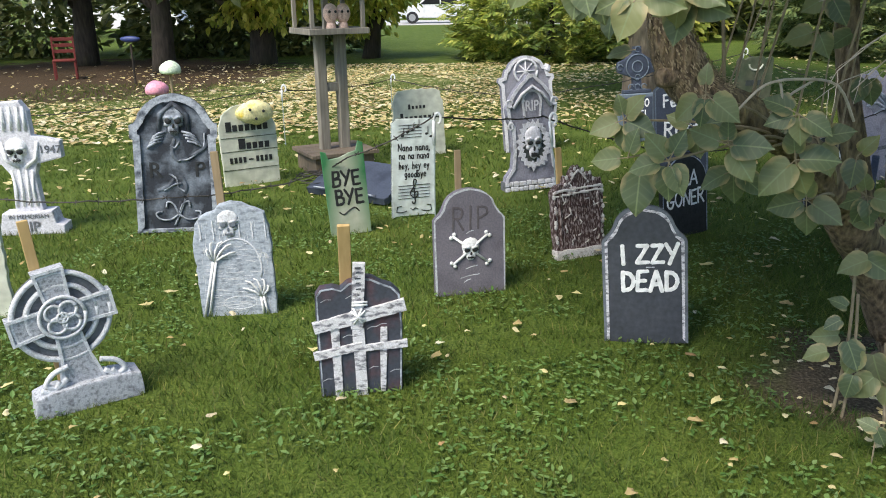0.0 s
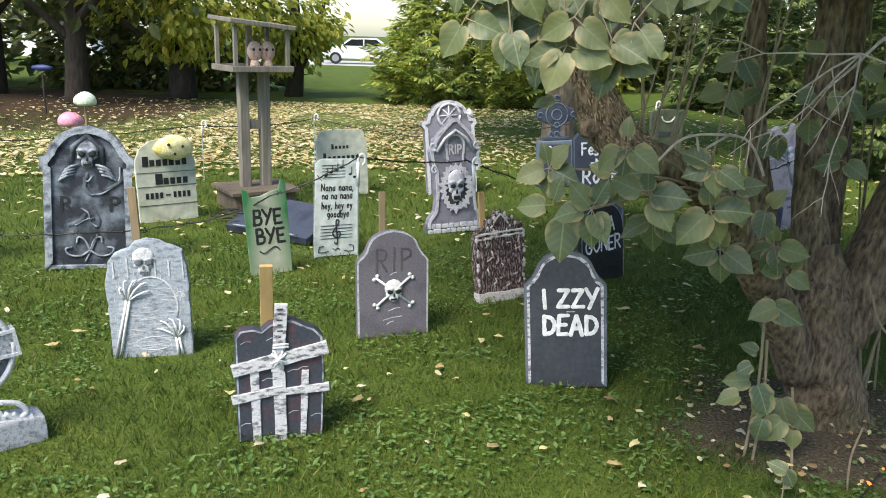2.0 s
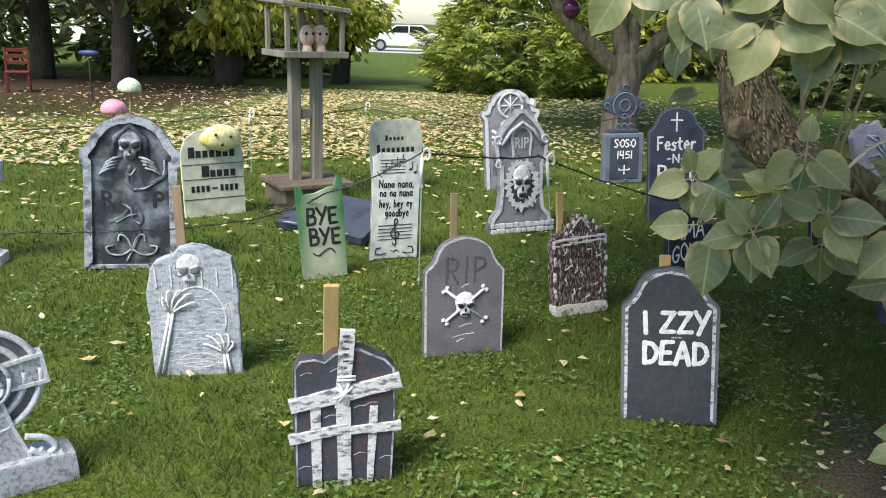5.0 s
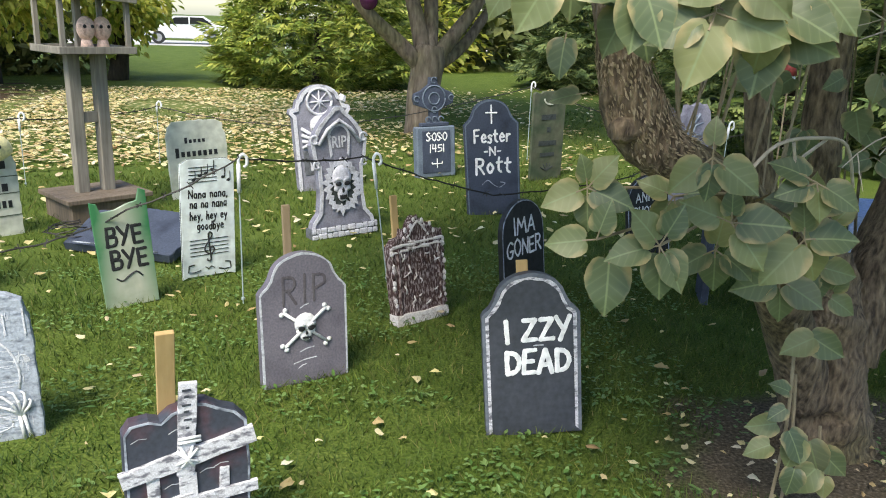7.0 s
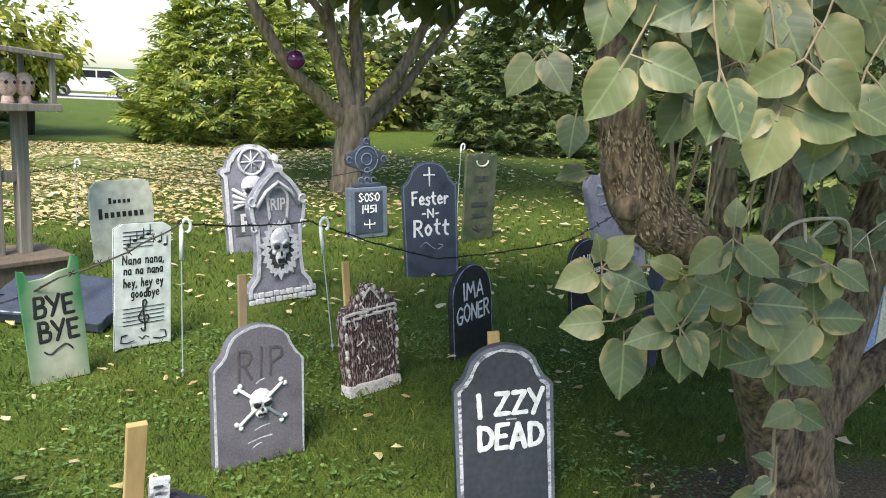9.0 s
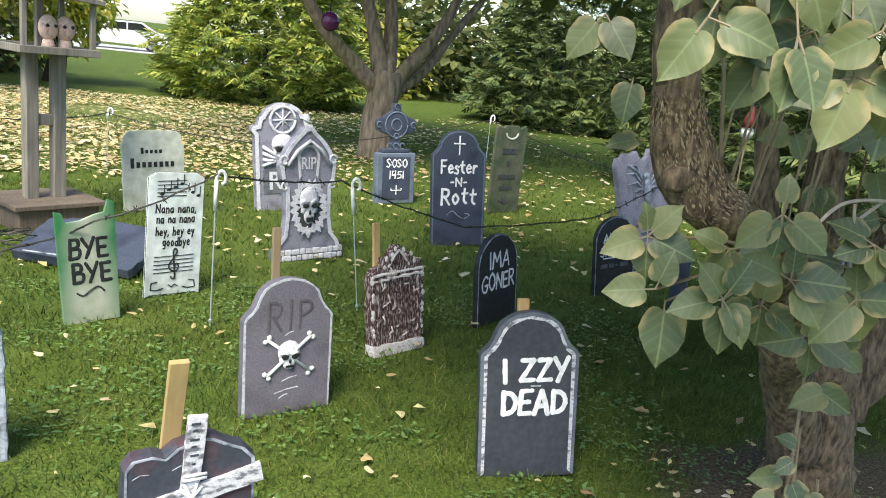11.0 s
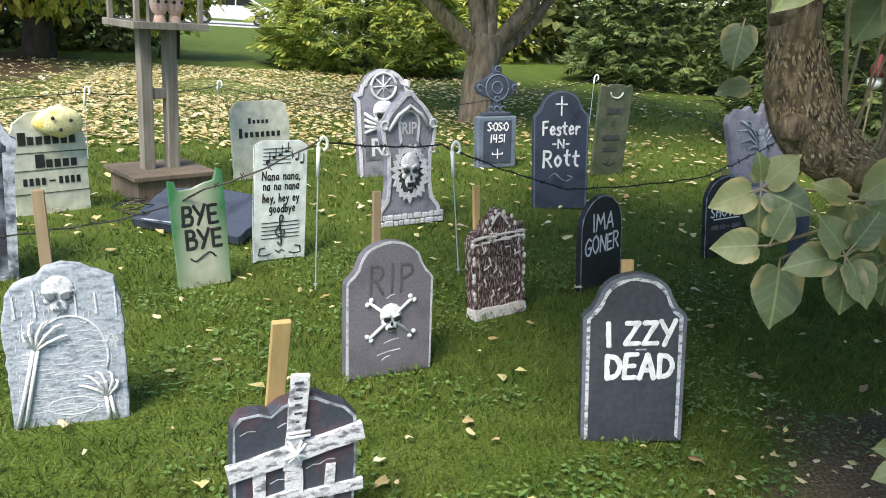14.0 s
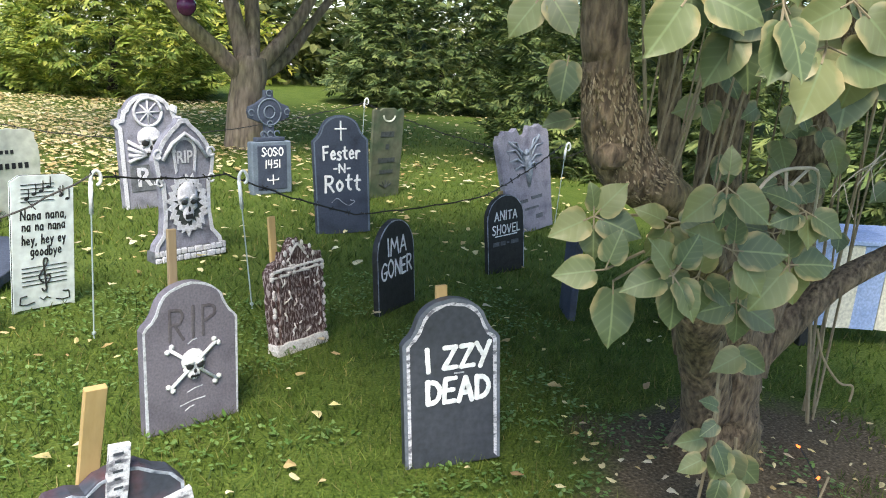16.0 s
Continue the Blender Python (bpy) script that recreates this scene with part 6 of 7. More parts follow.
    rosette((0.7, 2.25, 1.11), (182, 0.12), (72, 0.1))
    rosette((0.745, 2.27, 1.075), (-88, 0.17), lift=0.1)
    rosette((0.9, 2.28, 1.2), (150, 0.1), (20, 0.11), (-70, 0.12), (240, 0.1))
    rosette((1.04, 2.3, 1.06), (200, 0.13), (-30, 0.13), (80, 0.11), (-90, 0.12))
    rosette((1.28, 2.3, 1.16), (160, 0.12), (20, 0.12), (-60, 0.13), (90, 0.1))
    rosette((1.31, 2.4, 0.94), (200, 0.15), (-20, 0.15), (100, 0.12), (-85, 0.13), lift=0.2)
    rosette((1.46, 2.42, 1.08), (-95, 0.12), (60, 0.1), stalk=False)
    rosette((1.6, 2.62, 0.9), (200, 0.12), (-10, 0.13), (-70, 0.12), (110, 0.1), (250, 0.11), lift=0.2)
    rosette((1.66, 2.62, 0.8), (180, 0.11), (-25, 0.12), (70, 0.1), lift=0.2)
    def overhead(c):
        """A thin shoot from a hanging tuft up to the branch overhead."""
        c = Vector(c) - root
        part("leaf_stalk", tube(smooth_line([c, c + Vector((rnd.uniform(-0.06, 0.08), 0.04, 0.14)), c + Vector((rnd.uniform(-0.1, 0.2), 0.12, 0.31))], 4), 0.0019, 5), M_STEM, g)

    # shoots hanging overhead
    for k in range(9):
        c = (0.38 + 0.05 * k, 1.78 + 0.07 * math.sin(k * 2.3), 1.655 + 0.03 * math.sin(k * 1.7) - 0.003 * k)
        rosette(c, (-125 + 30 * math.sin(k), 0.115), (-50 + 25 * math.cos(k), 0.12), stalk=False, lift=0.25)
        overhead(c)
    for c in ((0.62, 1.74, 1.6), (0.74, 1.78, 1.585)):
        rosette(c, (-100, 0.13), (-20, 0.12), (200, 0.11), stalk=False, lift=0.25)
        overhead(c)
    for k in range(16):
        c = (0.36 + 0.045 * k + rnd.uniform(-0.03, 0.03), 1.84 + rnd.uniform(-0.08, 0.1), 1.76 + rnd.uniform(-0.03, 0.12))
        rosette(c, (rnd.uniform(-150, -100), 0.12), (rnd.uniform(-80, -20), 0.12), (rnd.uniform(-110, -70), 0.11), stalk=False, lift=0.25)
        if k % 3 == 0:
            overhead(c)
    branch = [(0.35, 1.9, 1.98), (0.6, 1.92, 1.96), (1.0, 1.98, 2.0), (1.5, 2.3, 2.1), (1.9, 2.9, 2.3)]
    part("leaf_stalk", tube(smooth_line([Vector(p) - root for p in branch], 6), 0.006, 6), M_STEM, g)
    # duller leaves round the limb and among the suckers
    rosette((0.5, 2.3, 1.68), (-125, 0.13), (-60, 0.12), stalk=False, lift=0.2)
    rosette((0.66, 2.42, 1.56), (-105, 0.12), stalk=False, lift=0.1)
    rosette((0.74, 2.46, 1.42), (195, 0.1), stalk=False, lift=1.2)
    for c in ((1.42, 2.7, 1.58), (1.4, 2.72, 1.46), (1.83, 2.75, 1.47), (1.62, 2.8, 1.3), (2.1, 2.85, 1.4), (1.9, 2.8, 1.2), (2.25, 2.8, 1.62)):
        rosette(c, (rnd.uniform(180, 260), 0.12), (rnd.uniform(-80, 0), 0.12), stalk=False, lift=0.3)
    spray((1.9, 2.85, 1.5), (0.5, 0.25, 0.35), 14, 0.07, 0.11, (-0.3, -0.9, 0.3), 0.8)
    spray((2.6, 2.8, 1.2), (0.5, 0.3, 0.4), 14, 0.08, 0.11, (-0.3, -0.9, 0.3), 0.8)
    # crown above head height, out of view, spread to shade the lawn
    vs, fs = leaf_cloud(9500, (1.75, 3.7, 2.8), (2.4, 2.45, 0.9), 0.12, 41, 0.0, 0.5, 0.3, 0.9, 1.95)
    # extra unseen lobe, added to darken the ground in front
    v2, f2 = leaf_cloud(1400, (1.4, 1.4, 2.75), (1.2, 0.95, 0.4), 0.12, 43, 0.0, 0.5, 0.3, 0.9, 2.2)
    fs = list(fs) + [tuple(i + len(vs) for i in f) for f in f2]
    vs = list(vs) + list(v2)
    # another added unseen lobe, for shade on the turf behind the stones
    v3, f3 = leaf_cloud(3000, (1.0, 2.75, 2.75), (1.15, 1.2, 0.45), 0.13, 44, 0.0, 0.5, 0.3, 0.9, 2.2)
    fs += [tuple(i + len(vs) for i in f) for f in f3]
    vs += list(v3)
    o = raw("crown", [tuple(Vector(v) - root) for v in vs], fs, M_DULLLEAF, g)
    o["kind"] = "stuff"

    # sapling in front of the trunk
    at = Vector((1.62, 2.68, 0))
    s = thing("lilac_sapling", pose(*at), "young lilac shoot with broad dull green leaves in bare soil", "sapling")
    for dx, h in ((0.0, 0.68), (0.03, 0.5), (0.16, 0.3)):
        part("stem", tube(smooth_line([(dx, dx * -0.6, -0.02), (dx + 0.02, 0, h * 0.5), (dx + 0.01, 0.02, h)], 4), 0.006, 6), M_STEM, s)
    for x, z, turn, size in ((0.02, 0.66, 205, 0.11), (0.02, 0.66, -25, 0.12), (-0.02, 0.47, 150, 0.07), (-0.05, 0.43, 215, 0.07), (-0.02, 0.34, 190, 0.1), (0.0, 0.33, -60, 0.12), (0.04, 0.3, 250, 0.11), (0.12, 0.26, -70, 0.13), (0.1, 0.2, 230, 0.12), (0.17, 0.22, -40, 0.12), (0.17, 0.14, -85, 0.08), (-0.08, 0.3, 200, 0.09), (0.03, 0.2, -100, 0.1)):
        a = radians(turn)
        leaf(Vector((x, -0.03 + rnd.uniform(-0.05, 0.03), z)) + at, across * math.cos(a) + Vector((0, 0, 1)) * math.sin(a) + towards * 0.3, towards * 0.75 + Vector((0, 0, 0.5)) + rand_dir(rnd) * 0.3, size, s, at)
    part("stem", tube(smooth_line([(0.3, -0.25, -0.02), (0.29, -0.25, 0.14), (0.31, -0.26, 0.27)], 4), 0.004, 6), M_STEM, s)
    for turn in (160, -60):
        a = radians(turn)
        leaf(Vector((0.0, -0.35, 0.14)) + at, across * math.cos(a) + Vector((0, 0, 1)) * math.sin(a), towards * 0.7 + Vector((0, 0, 0.6)), 0.07, s, at)
    part("stem", tube([(0.0, -0.35, -0.02), (0.0, -0.35, 0.15)], 0.003, 5), M_STEM, s)


lilac()


# ---- bird feeder ----
def feeder():
    planks = wooden("brown_platform_wood", (0.055, 0.042, 0.032), (0.24, 0.19, 0.14))
    g = thing("bird_feeder", pose(-1.24, 7.3, 0, 0, 0, 32), "weathered grey wooden bird feeder on two posts and platform", "bird feeder")
    for q in (-1, 1):
        part("post", box_bm(q * 0.1 - 0.045, q * 0.1 + 0.045, -0.045, 0.045, 0.2, 1.27, 0.006), M_OLDWOOD, g)
    part("brace", box_bm(-0.055, 0.055, -0.03, 0.02, 0.74, 0.82, 0.004), M_OLDWOOD, g)
    for k in range(4):
        y = -0.3 + 0.15 * k
        part("platform_board", box_bm(-0.33, 0.33, y + 0.003, y + 0.147, 0.17, 0.205, 0.004), planks, g)
    for y in (-0.26, 0.23):
        part("platform_side", box_bm(-0.29, 0.29, y, y + 0.035, 0.0, 0.17, 0.004), planks, g)
    for x in (-0.29, 0.255):
        part("platform_side", box_bm(x, x + 0.035, -0.225, 0.23, 0.0, 0.17, 0.004), planks, g)
    part("tray", box_bm(-0.26, 0.26, -0.26, 0.26, 1.265, 1.29, 0.004), M_OLDWOOD, g)
    for q in (-1, 1):
        part("tray_edge", box_bm(-0.285, 0.285, q * 0.272 - 0.012, q * 0.272 + 0.012, 1.262, 1.315, 0.004), M_OLDWOOD, g)
        part("tray_edge", box_bm(q * 0.272 - 0.012, q * 0.272 + 0.012, -0.258, 0.258, 1.262, 1.315, 0.004), M_OLDWOOD, g)
        for r in (-1, 1):
            part("corner_post", box_bm(q * 0.24 - 0.018, q * 0.24 + 0.018, r * 0.24 - 0.018, r * 0.24 + 0.018, 1.29, 1.66, 0.003), M_OLDWOOD, g)
    part("pole", box_bm(-0.025, 0.025, 0.05, 0.1, 1.29, 1.66, 0.004), M_OLDWOOD, g)
    bm = box_bm(-0.3, 0.3, -0.31, 0.31, 0, 0.04, 0.006)
    bm.transform(pose(0, 0, 1.665, 3, 5, 0))
    part("roof", bm, M_OLDWOOD, g, "weathered flat roof")
    for k, x in enumerate((-0.02, 0.1)):
        h = thing("mask_ornament", pose(-1.24, 7.3, 1.29, 0, 0, 32) @ pose(x, -0.12, 0, 0, 0, 0), "small flesh-brown head-shaped ornament standing in the feeder", "ornament", "ornaments in the feeder")
        bm = ball_into(bmesh.new(), (0, 0, 0.15), 0.074, 3, (0.92, 0.8, 1.2))
        tube_into(bm, [(0, 0, 0), (0, 0, 0.07)], [0.05, 0.035], 10)
        for s in (-1, 1):
            part("eye_hollow", ball_into(bmesh.new(), (s * 0.028, -0.054, 0.165), 0.014, 1), M_BLACK, h)
        part("head_shape", bm, painted("mottled_flesh_brown", (0.24, 0.12, 0.08), (0.78, 0.56, 0.45), 0.6, 28, 90), h, smooth=True)


feeder()


# ---- stakes with barbed wire ----
M_PLASTIC = plain("white_plastic", (0.8, 0.82, 0.84), 0.35, 0, 30, 0.05)
M_WIRE = plain("dark_twisted_wire", (0.03, 0.028, 0.026), 0.5, 0.4)
M_ROD = plain("pale_thin_rod", (0.42, 0.5, 0.52), 0.35, 0.2)


def hook_stake(x, y, h, lean=0.0, face=0.0, white=0.2):
    g = thing("wire_stake", pose(x, y, 0, 0, lean, face), "thin rod stake with white plastic looped hook on top", "stake", "wire stakes")
    part("rod", tube([(0, 0, -0.02), (0, 0, h - white)], 0.004, 6), M_ROD, g)
    part("sleeve", tube([(0, 0, h - white), (0, 0, h - 0.04)], 0.011, 8), M_PLASTIC, g, smooth=True)
    loop = [(0, 0, h - 0.045), (0.004, 0, h - 0.01), (0.025, 0, h + 0.012), (0.045, 0, h - 0.008), (0.045, 0, h - 0.045), (0.028, 0, h - 0.06)]
    part("hook", tube(smooth_line(loop, 4), 0.009, 7), M_PLASTIC, g, smooth=True)
    part("foot_clip", ball_into(bmesh.new(), (0, 0, 0.03), 0.012, 1), M_ROD, g)


hook_stake(-0.115, 5.05, 0.84, 0, 10)
hook_stake(0.755, 5.32, 0.8, -7, 0)
hook_stake(3.2, 9.7, 0.92, 0, 0, 0.1)
hook_stake(3.95, 6.8, 0.82, 2, 0, 0.14)
hook_stake(-2.04, 8.5, 0.66, 0, 0, 0.16)
hook_stake(-0.98, 9.6, 0.66, 0, 0, 0.1)


def barbed_wire(pts, sag, seed):
    rnd = random.Random(seed)
    g = thing("barbed_wire", pose(*pts[0]), "dark twisted barbed wire strand sagging between stakes", "wire", "barbed wire strands")
    base = Vector(pts[0])
    line = []
    for a, b in zip(pts, pts[1:]):
        a, b = Vector(a), Vector(b)
        n = max(6, int((b - a).length / 0.07))
        for i in range(n):
            t = i / n
            p = a.lerp(b, t) - Vector((0, 0, sag * 4 * t * (1 - t))) + rand_dir(rnd) * 0.006
            line.append(p - base)
    line.append(Vector(pts[-1]) - base)
    part("strand", tube(line, 0.0052, 5), M_WIRE, g)
    bm = bmesh.new()
    for p in line[1::2]:
        for _ in range(2):
            d = rand_dir(rnd) * 0.024
            tube_into(bm, [p - d, p + d], 0.0032, 4)
    o = part("barb_twist", bm, M_WIRE, g)
    o["kind"] = "stuff"


barbed_wire([(-5.0, 4.9, 0.42), (-3.0, 4.72, 0.34), (-1.95, 4.95, 0.3), (-1.2, 5.2, 0.34), (-0.7, 5.06, 0.55), (-0.115, 5.05, 0.83), (0.63, 5.5, 0.76), (1.6, 5.9, 0.42), (2.7, 6.0, 0.52), (3.95, 6.8, 0.81)], 0.02, 5)
barbed_wire([(-5.0, 7.2, 0.5), (-2.04, 8.5, 0.62), (-0.98, 9.6, 0.62), (0.7, 9.3, 0.45), (3.2, 9.7, 0.88), (4.0, 7.4, 0.62), (4.6, 7.3, 0.7)], 0.05, 6)



def wire_coil(x, y):
    """A loose heap of leftover barbed wire on the grass."""
    rnd = random.Random(17)
    g = thing("wire_coil", pose(x, y, 0), "loose tangled heap of dark barbed wire on the grass", "wire")
    for k in range(6):
        c = Vector((rnd.uniform(-0.12, 0.12), rnd.uniform(-0.1, 0.1), 0.06 + 0.02 * k))
        r, tip = rnd.uniform(0.09, 0.17), rnd.uniform(-0.3, 0.3)
        pts = [c + Vector((r * math.cos(a * 0.5), r * 0.8 * math.sin(a * 0.5), 0.08 * tip * math.sin(a * 0.5 + k) + rnd.uniform(-0.012, 0.012))) for a in range(13)]
        part("wire_loop", tube([Vector((p.x, p.y, max(0.01, p.z))) for p in pts], 0.004, 5), M_WIRE, g)


wire_coil(-1.22, 6.42)

# ---- masks and toys further back ----
M_YELLOW = painted("yellow_and_white_latex", (0.82, 0.62, 0.04), (0.88, 0.8, 0.42), 0.5, 7, 60, 0.4, 0.2, 0.05)
g = thing("yellow_mask", pose(-1.83, 6.64, 0.6, 0, 0, 37), "yellow and white rubber mask draped over a gravestone top", "mask")
bm = ball_into(bmesh.new(), (0.03, 0, 0.03), 0.165, 3, (1.05, 0.5, 0.62))
for v in bm.verts:
    v.co += noise.noise_vector(v.co * 9) * 0.02
part("mask_shell", bm, M_YELLOW, g, smooth=True)
for x, z in ((-0.03, 0.07), (0.09, 0.05), (0.02, -0.01)):
    part("spot", ball_into(bmesh.new(), (x, -0.078, z), 0.014, 1), M_BLACK, g)
for nm, x, y, z, col, cap, lab in (("pink_cap", -2.62, 6.6, 0.84, (0.75, 0.32, 0.42), 0.1, "pink mottled mushroom-shaped ornament on a stake"), ("green_cap", -2.85, 7.5, 0.93, (0.68, 0.86, 0.6), 0.105, "pale green dome-shaped ornament on a stake")):
    g = thing(nm, pose(x, y, 0), lab, "ornament")
    bm = ball_into(bmesh.new(), (0, 0, z), cap, 3, (1, 1, 0.8))
    for v in bm.verts:
        v.co += noise.noise_vector(v.co * 12) * 0.012
        if v.co.z < z - 0.03:
            v.co.z = z - 0.03 + (v.co.z - z + 0.03) * 0.25
    part("dome", bm, painted(nm + "_paint", tuple(0.6 * c for c in col), tuple(min(0.9, 1.15 * c) for c in col), 0.6, 16, 60, 0.5), g, smooth=True)
    part("stalk", tube([(0, 0, -0.02), (0, 0, z - 0.02)], 0.014, 7), M_STAKE, g)

# red chair in the back trees' shade; the red is darkened to show it
M_RED = plain("shade_darkened_red_paint", (0.15, 0.02, 0.016), 0.7)
g = thing("red_chair", pose(-8.6, 16.2, 0, 0, 0, 25), "small red garden chair under the trees, darkened for shade", "chair")
part("seat", box_bm(-0.22, 0.22, -0.2, 0.2, 0.36, 0.4, 0.01), M_RED, g)
for x in (-0.2, 0.2):
    part("leg", box_bm(x - 0.02, x + 0.02, -0.19, -0.15, 0, 0.36, 0.004), M_RED, g)
    part("leg", box_bm(x - 0.02, x + 0.02, 0.15, 0.19, 0, 0.85, 0.004), M_RED, g)
for z in (0.52, 0.64, 0.76):
    part("back_slat", box_bm(-0.2, 0.2, 0.16, 0.18, z, z + 0.07, 0.004), M_RED, g)
# toy blue is darkened for the same tree shade
g = thing("blue_toy", pose(-6.7, 15.2, 0.0), "small blue toy hung on a dark post in the shade", "toy")
part("post", tube([(0, 0, -0.02), (0, 0, 0.75)], 0.02, 7), M_SHADEBARK, g)
bm = ball_into(bmesh.new(), (0, 0, 0.84), 0.12, 2, (1.7, 0.5, 0.5))
part("toy_body", bm, plain("blue_plastic", (0.03, 0.05, 0.18), 0.5), g, smooth=True)

# ---- striped stall beyond the lilac ----
M_BLUECLOTH = painted("pale_blue_cloth", (0.2, 0.3, 0.55), (0.36, 0.46, 0.7), 0.6, 5, 60, 0.9)
M_CREAM = painted("cream_cloth", (0.55, 0.5, 0.38), (0.72, 0.68, 0.55), 0.6, 5, 60, 0.9)
g = thing("striped_stall", pose(3.0, 4.1, 0, 0, 0, -18), "stall draped in pale blue and cream striped cloth on dark legs", "stall")
for k in range(9):
    bm = slab_bm([(k * 0.17, 0.2 - 0.012 * k + 0.01 * math.sin(k)), (k * 0.17, 0.64), (k * 0.17 + 0.168, 0.64), (k * 0.17 + 0.168, 0.2 - 0.012 * (k + 1))], -0.004 * (k % 2), 0.012, 0.002)
    part("cloth_stripe", bm, M_CREAM if k % 2 else M_BLUECLOTH, g, "cream stripe" if k % 2 else "pale blue stripe")
part("top_board", box_bm(-0.02, 1.55, -0.02, 0.5, 0.64, 0.67, 0.006), M_BLUECLOTH, g)
for x in (0.05, 0.75, 1.45):
    for y in (0.05, 0.45):
        part("leg", box_bm(x - 0.03, x + 0.03, y - 0.03, y + 0.03, 0, 0.64, 0.004), M_BLACK, g)

# garden light spike in the bare soil
g = thing("garden_spike", pose(2.03, 2.3, 0), "small black plastic garden spike lamp with pointed cap", "garden lamp")
part("stem", tube([(0, 0, -0.02), (0, 0, 0.09)], 0.016, 8), M_BLACK, g)
part("cap", tube([(0, 0, 0.09), (0, 0, 0.1), (0, 0, 0.15)], [0.022, 0.02, 0.002], 10), M_DEEPGREY, g, smooth=True)

# string of small orange lights on the ground
def glow(name, colour, strength):
    m, n, l, b = blank(name)
    b.inputs["Base Color"].default_value = (*colour, 1)
    b.inputs["Emission Color"].default_value = (*colour, 1)
    b.inputs["Emission Strength"].default_value = strength
    return m


M_ORANGE = glow("orange_bulb", (0.9, 0.16, 0.03), 1.2)
g = thing("light_string", pose(1.7, 2.3, 0), "string of tiny orange lights on a dark cable in the grass", "lights")
run = [(1.62, 2.12, 0.035), (1.72, 2.22, 0.03), (1.82, 2.2, 0.035), (1.9, 2.32, 0.03), (2.0, 2.42, 0.035), (2.12, 2.55, 0.03), (2.3, 2.7, 0.035), (2.48, 2.92, 0.03)]
run = [Vector(v) - Vector((1.7, 2.3, 0)) for v in run]
part("cable", tube(smooth_line(run, 5), 0.003, 5), M_BLACK, g)
for k, v in enumerate(run):
    d = Vector((math.cos(k * 2.1), math.sin(k * 2.1), 0.4)).normalized() * 0.02
    part("bulb", tube([v, v + d * 0.6, v + d], [0.005, 0.006, 0.002], 6), M_ORANGE, g, smooth=True)

# white-faced ornament with a red cap behind the lilac
g = thing("hanging_ornament", pose(4.35, 6.6, 0), "small white ornament with dark red cap on a thin stake", "ornament")
part("face", ball_into(bmesh.new(), (0, 0, 1.2), 0.06, 2, (1, 0.8, 1)), M_PLASTIC, g, smooth=True)
part("cap", tube([(0, 0, 1.24), (0, 0, 1.32), (0.02, 0, 1.42)], [0.062, 0.045, 0.01], 10), M_RED, g, smooth=True)
part("stake", tube([(0, 0, -0.02), (0, 0, 1.15)], 0.008, 6), M_STEM, g)

# ---- street beyond ----
M_ASPHALT = plain("pale_worn_concrete", (0.5, 0.49, 0.47), 0.9, 0, 12, 0.3)
bm = box_bm(-80, 80, 43.5, 51, -0.02, 0.02, 0)
tagged(link("road", bm, M_ASPHALT), "pale worn concrete street behind the garden", "road", kind="structure")


def car():
    g = thing("car", pose(-3.0, 46.0, 0.02, 0, 0, 3), "white parked car on the street", "car")
    white = plain("white_car_paint", (0.75, 0.76, 0.78), 0.25, 0, 5, 0)
    dark = plain("dark_car_glass", (0.02, 0.022, 0.025), 0.1, 0, 5, 0)
    o = [(-2.1, 0.3), (-2.15, 0.75), (-1.9, 0.9), (-1.1, 0.98), (-0.55, 1.4), (0.9, 1.42), (1.6, 1.0), (2.1, 0.9), (2.2, 0.4), (2.1, 0.28)]
    part("body", slab_bm(o, -0.85, 0.85, 0.08), white, g)
    part("side_window", slab_bm([(-0.95, 1.0), (-0.5, 1.33), (0.15, 1.35), (0.15, 1.0)], -0.862, -0.84, 0), dark, g)
    part("side_window", slab_bm([(0.22, 1.0), (0.22, 1.35), (0.85, 1.35), (1.35, 1.0)], -0.862, -0.84, 0), dark, g)
    for x in (-1.35, 1.35):
        for y in (-0.8, 0.8):
            t = part("wheel", tube([(x, y - 0.1, 0.32), (x, y + 0.1, 0.32)], 0.32, 20), M_BLACK, g)
            part("rim", tube([(x, y - 0.115, 0.32), (x, y + 0.115, 0.32)], 0.19, 14), plain("grey_alloy", (0.5, 0.5, 0.52), 0.35, 0.7), t)


car()


def house():
    g = thing("house", pose(-21.0, 44.0, 0), "white clapboard house beyond the trees", "house")
    wall = painted("white_clapboard", (0.62, 0.63, 0.64), (0.8, 0.8, 0.8), 0.6, 2, 20)
    part("wall", box_bm(-4, 4, 0, 7, 0, 4.2, 0.02), wall, g)
    roof = slab_bm([(-4.4, 4.2), (0, 6.6), (4.4, 4.2)], -0.3, 7.3, 0)
    part("roof", roof, plain("grey_shingle", (0.12, 0.12, 0.13), 0.9), g)
    for x in (-2.4, 0.2, 2.4):
        w = part("window", box_bm(x - 0.5, x + 0.5, -0.03, 0.05, 1.1, 2.5, 0.01), M_WHITE, g)
        part("pane", box_bm(x - 0.42, x + 0.42, -0.04, -0.032, 1.18, 2.42, 0), M_EDGE, w)


house()


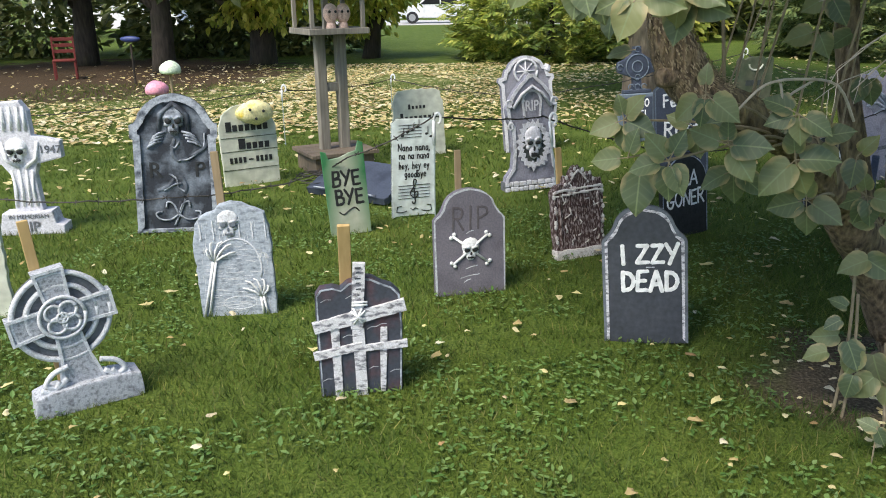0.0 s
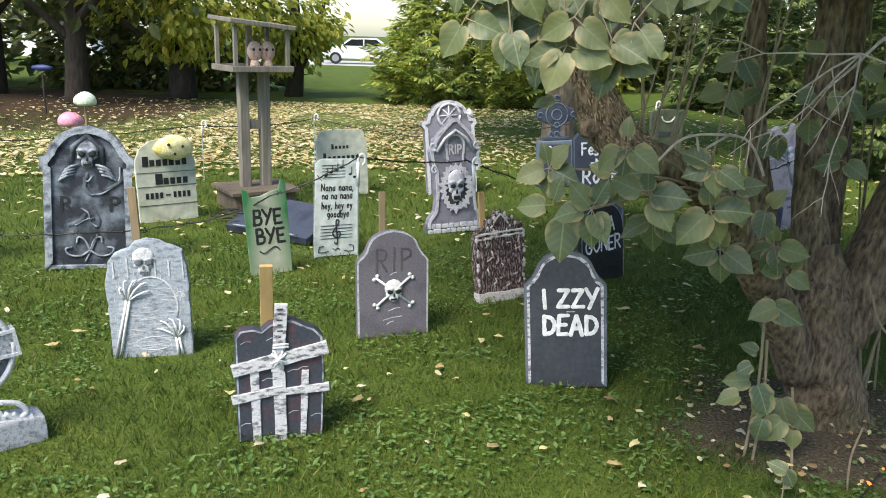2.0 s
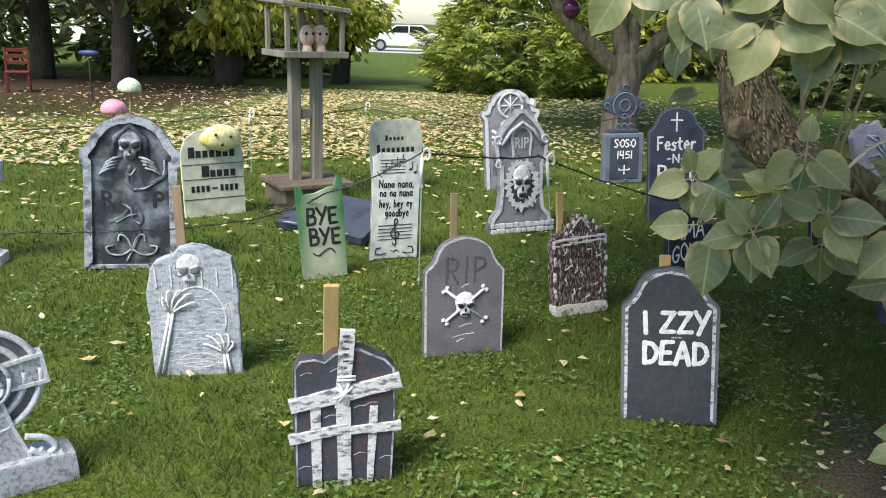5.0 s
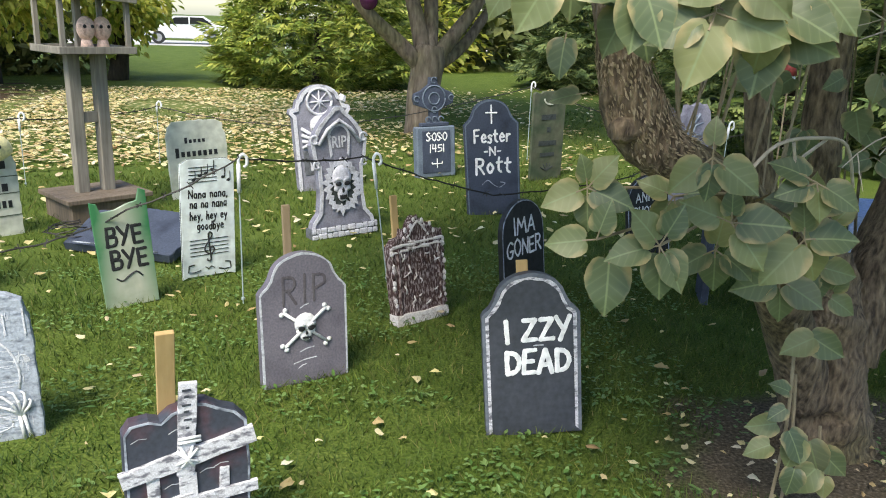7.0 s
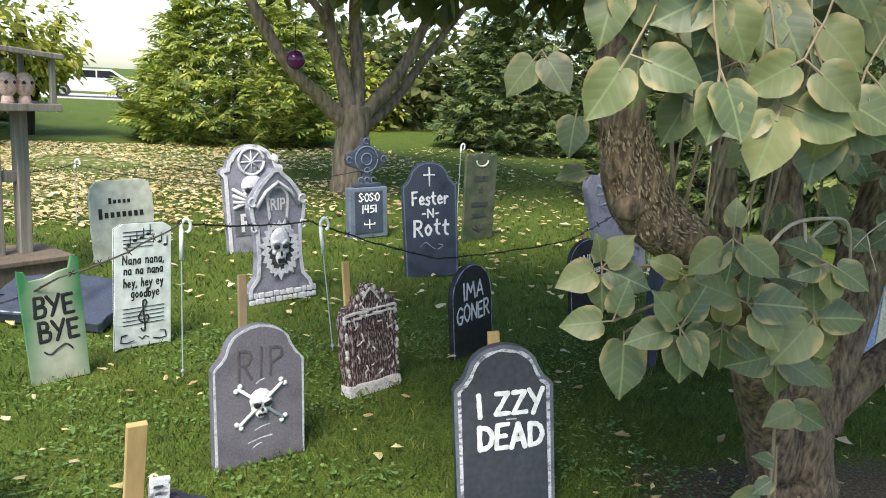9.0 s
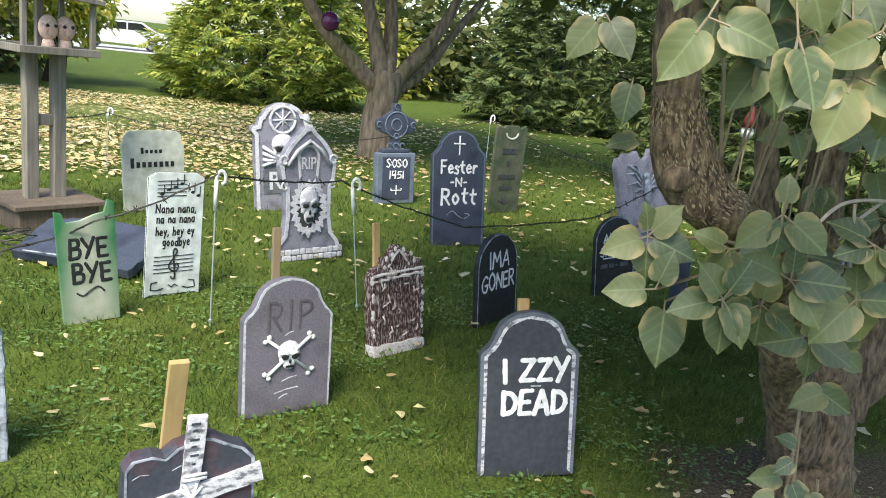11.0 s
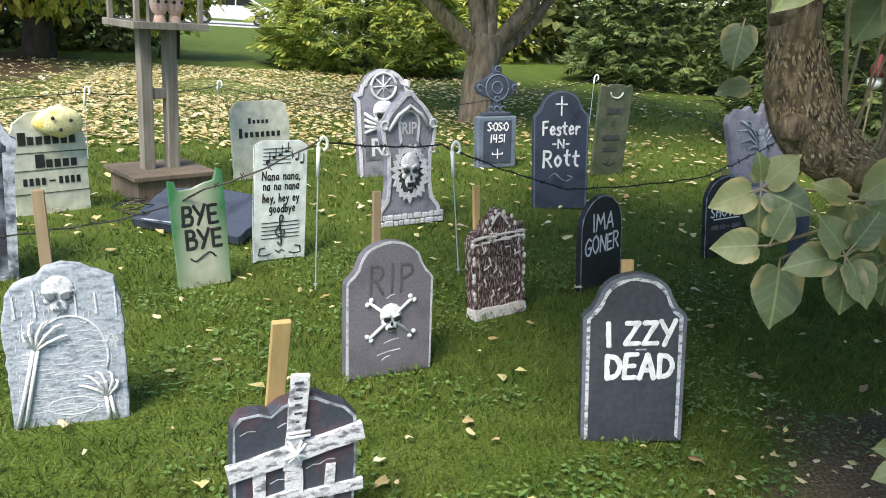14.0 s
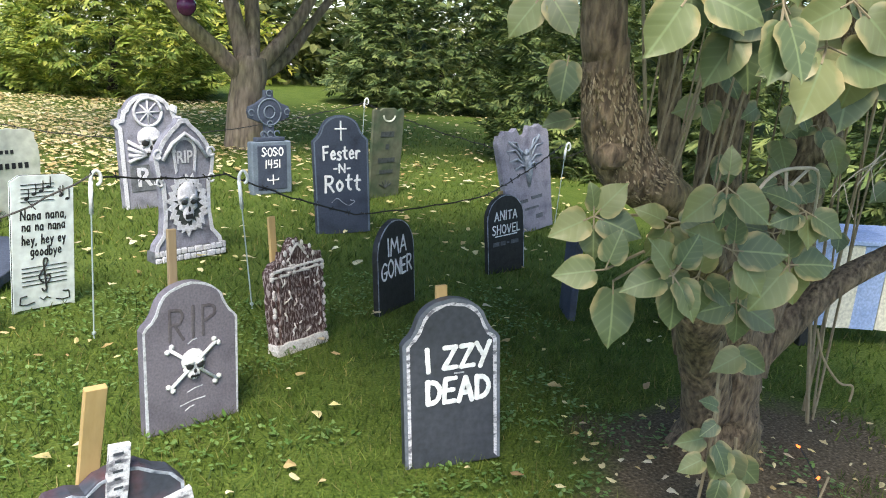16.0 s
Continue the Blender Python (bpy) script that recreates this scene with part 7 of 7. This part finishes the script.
# ---- grass, weeds and fallen leaves ----
def grass():
    rng = np.random.default_rng(5)
    sets = []
    for x0, x1, y0, y1, dens, h, w in ((-2.2, 2.6, 1.1, 3.2, 5200, 0.034, 0.0045), (-3.2, 3.6, 3.2, 5.2, 2600, 0.036, 0.006), (-4.6, 5.0, 5.2, 9.0, 900, 0.04, 0.009), (-8.0, 8.0, 9.0, 15.0, 200, 0.045, 0.016), (-6.0, 6.0, -4.0, 1.1, 900, 0.038, 0.009), (-6.0, -2.2, 1.1, 3.2, 1200, 0.036, 0.008), (2.6, 6.0, 1.1, 3.2, 1200, 0.036, 0.008), (-7.0, -3.2, 3.2, 5.2, 700, 0.04, 0.01), (3.6, 7.0, 3.2, 5.2, 700, 0.04, 0.01)):
        n = int((x1 - x0) * (y1 - y0) * dens)
        x, y = rng.uniform(x0, x1, n), rng.uniform(y0, y1, n)
        bare = ((x - 2.2) / 0.95) ** 2 + ((y - 2.95) / 0.6) ** 2 + 0.5 * np.sin(x * 7) * np.sin(y * 9) < rng.uniform(0.4, 1.1, n)
        x, y = x[~bare], y[~bare]
        n = len(x)
        a = rng.uniform(0, math.tau, n)
        tall = h * rng.uniform(0.5, 1.5, n) * (1 + 0.3 * np.sin(x * 3.1 + y) * np.sin(y * 2.7))
        lean = tall * rng.uniform(0.2, 1.2, n)
        la = rng.uniform(0, math.tau, n)
        wx, wy = np.cos(a) * w / 2, np.sin(a) * w / 2
        tri = np.stack([np.stack([x - wx, y - wy, np.zeros(n)], 1), np.stack([x + wx, y + wy, np.zeros(n)], 1), np.stack([x + lean * np.cos(la), y + lean * np.sin(la), tall], 1)], 1)
        sets.append(tri.reshape(-1, 3))
    v = np.concatenate(sets)
    me = bpy.data.meshes.new("grass")
    f = np.arange(len(v)).reshape(-1, 3)
    me.from_pydata(v, [], f)
    me.materials.append(M_BLADE)
    tagged(new("grass", me), "short green lawn grass blades", "grass", kind="stuff")


grass()


def litter():
    rnd = random.Random(9)
    vs, fs = [], []

    def lay(x, y, s):
        a = rnd.uniform(0, math.tau)
        tilt = rnd.uniform(-0.35, 0.35)
        k = len(vs)
        vs.append((x, y, 0.03 + 0.012))
        n = 9
        slim, curl = rnd.uniform(0.5, 0.95), rnd.uniform(0.1, 0.5)
        for i in range(n):
            t = i * math.tau / n
            r = s * 0.5 * rnd.uniform(0.5, 1.25)
            u, v = r * math.cos(t), r * slim * math.sin(t)
            vs.append((x + u * math.cos(a) - v * math.sin(a), y + u * math.sin(a) + v * math.cos(a), 0.03 + r * tilt * math.cos(t) + curl * abs(v) + rnd.uniform(0, 0.006)))
        for i in range(n):
            fs.append((k, k + 1 + i, k + 1 + (i + 1) % n))

    for _ in range(280):
        lay(rnd.uniform(-3.2, 3.6), rnd.uniform(1.6, 6.5), rnd.choice((0.025, 0.035, 0.05, 0.07)) * rnd.uniform(0.8, 1.2))
    for _ in range(90):
        lay(rnd.gauss(2.0, 0.5), rnd.gauss(2.85, 0.4), rnd.uniform(0.02, 0.05))
    for _ in range(650):
        lay(rnd.uniform(-6, 6), rnd.uniform(6, 10.5), rnd.uniform(0.045, 0.09))
    for _ in range(15000):
        x, y = rnd.gauss(-2.8, 4.0), rnd.uniform(8.5, 19)
        if x < -3.6 and y > 11.2 - 0.25 * (x + 3.6) and rnd.random() < 0.82:
            continue
        if rnd.random() < 0.14 * (x + 1.5) + 0.12 * (9.8 - y):
            continue
        if noise.noise(Vector((x * 0.4, y * 0.4, 3))) > -0.25 and x < 5:
            lay(x, y, rnd.uniform(0.05, 0.12))
    for _ in range(900):
        lay(rnd.uniform(0, 10), rnd.uniform(9, 20), rnd.uniform(0.06, 0.12))
    o = raw("fallen_leaves", vs, fs, M_FALLEN)
    tagged(o, "dry yellow and brown fallen leaves on the lawn", "leaves", kind="stuff")
    # clover and broad weeds in the turf
    vs2, fs2 = [], []
    for _ in range(17000):
        x, y = rnd.uniform(-2.4, 2.4), 1.2 + 4.6 * rnd.random() ** 1.3
        if noise.noise(Vector((x * 1.6, y * 1.6, 9))) < -0.05:
            continue
        d = rand_dir(rnd)
        d.z = abs(d.z) * 0.3
        add_leaf(vs2, fs2, Vector((x, y, rnd.uniform(0.012, 0.035))), d.normalized(), Vector((0, 0, 1)), rnd.choice((1.0, 1.0, 1.0, 1.7)) * rnd.uniform(0.014, 0.03), rnd.uniform(0.012, 0.02), 0.1)
    o = raw("clover", vs2, fs2, leafy("clover_leaves", [(0.07, 0.16, 0.03), (0.14, 0.25, 0.06), (0.19, 0.29, 0.09), (0.1, 0.19, 0.045)], 0.5, 0.25))
    tagged(o, "small clover and broad weeds in the turf", "weeds", kind="stuff")


litter()
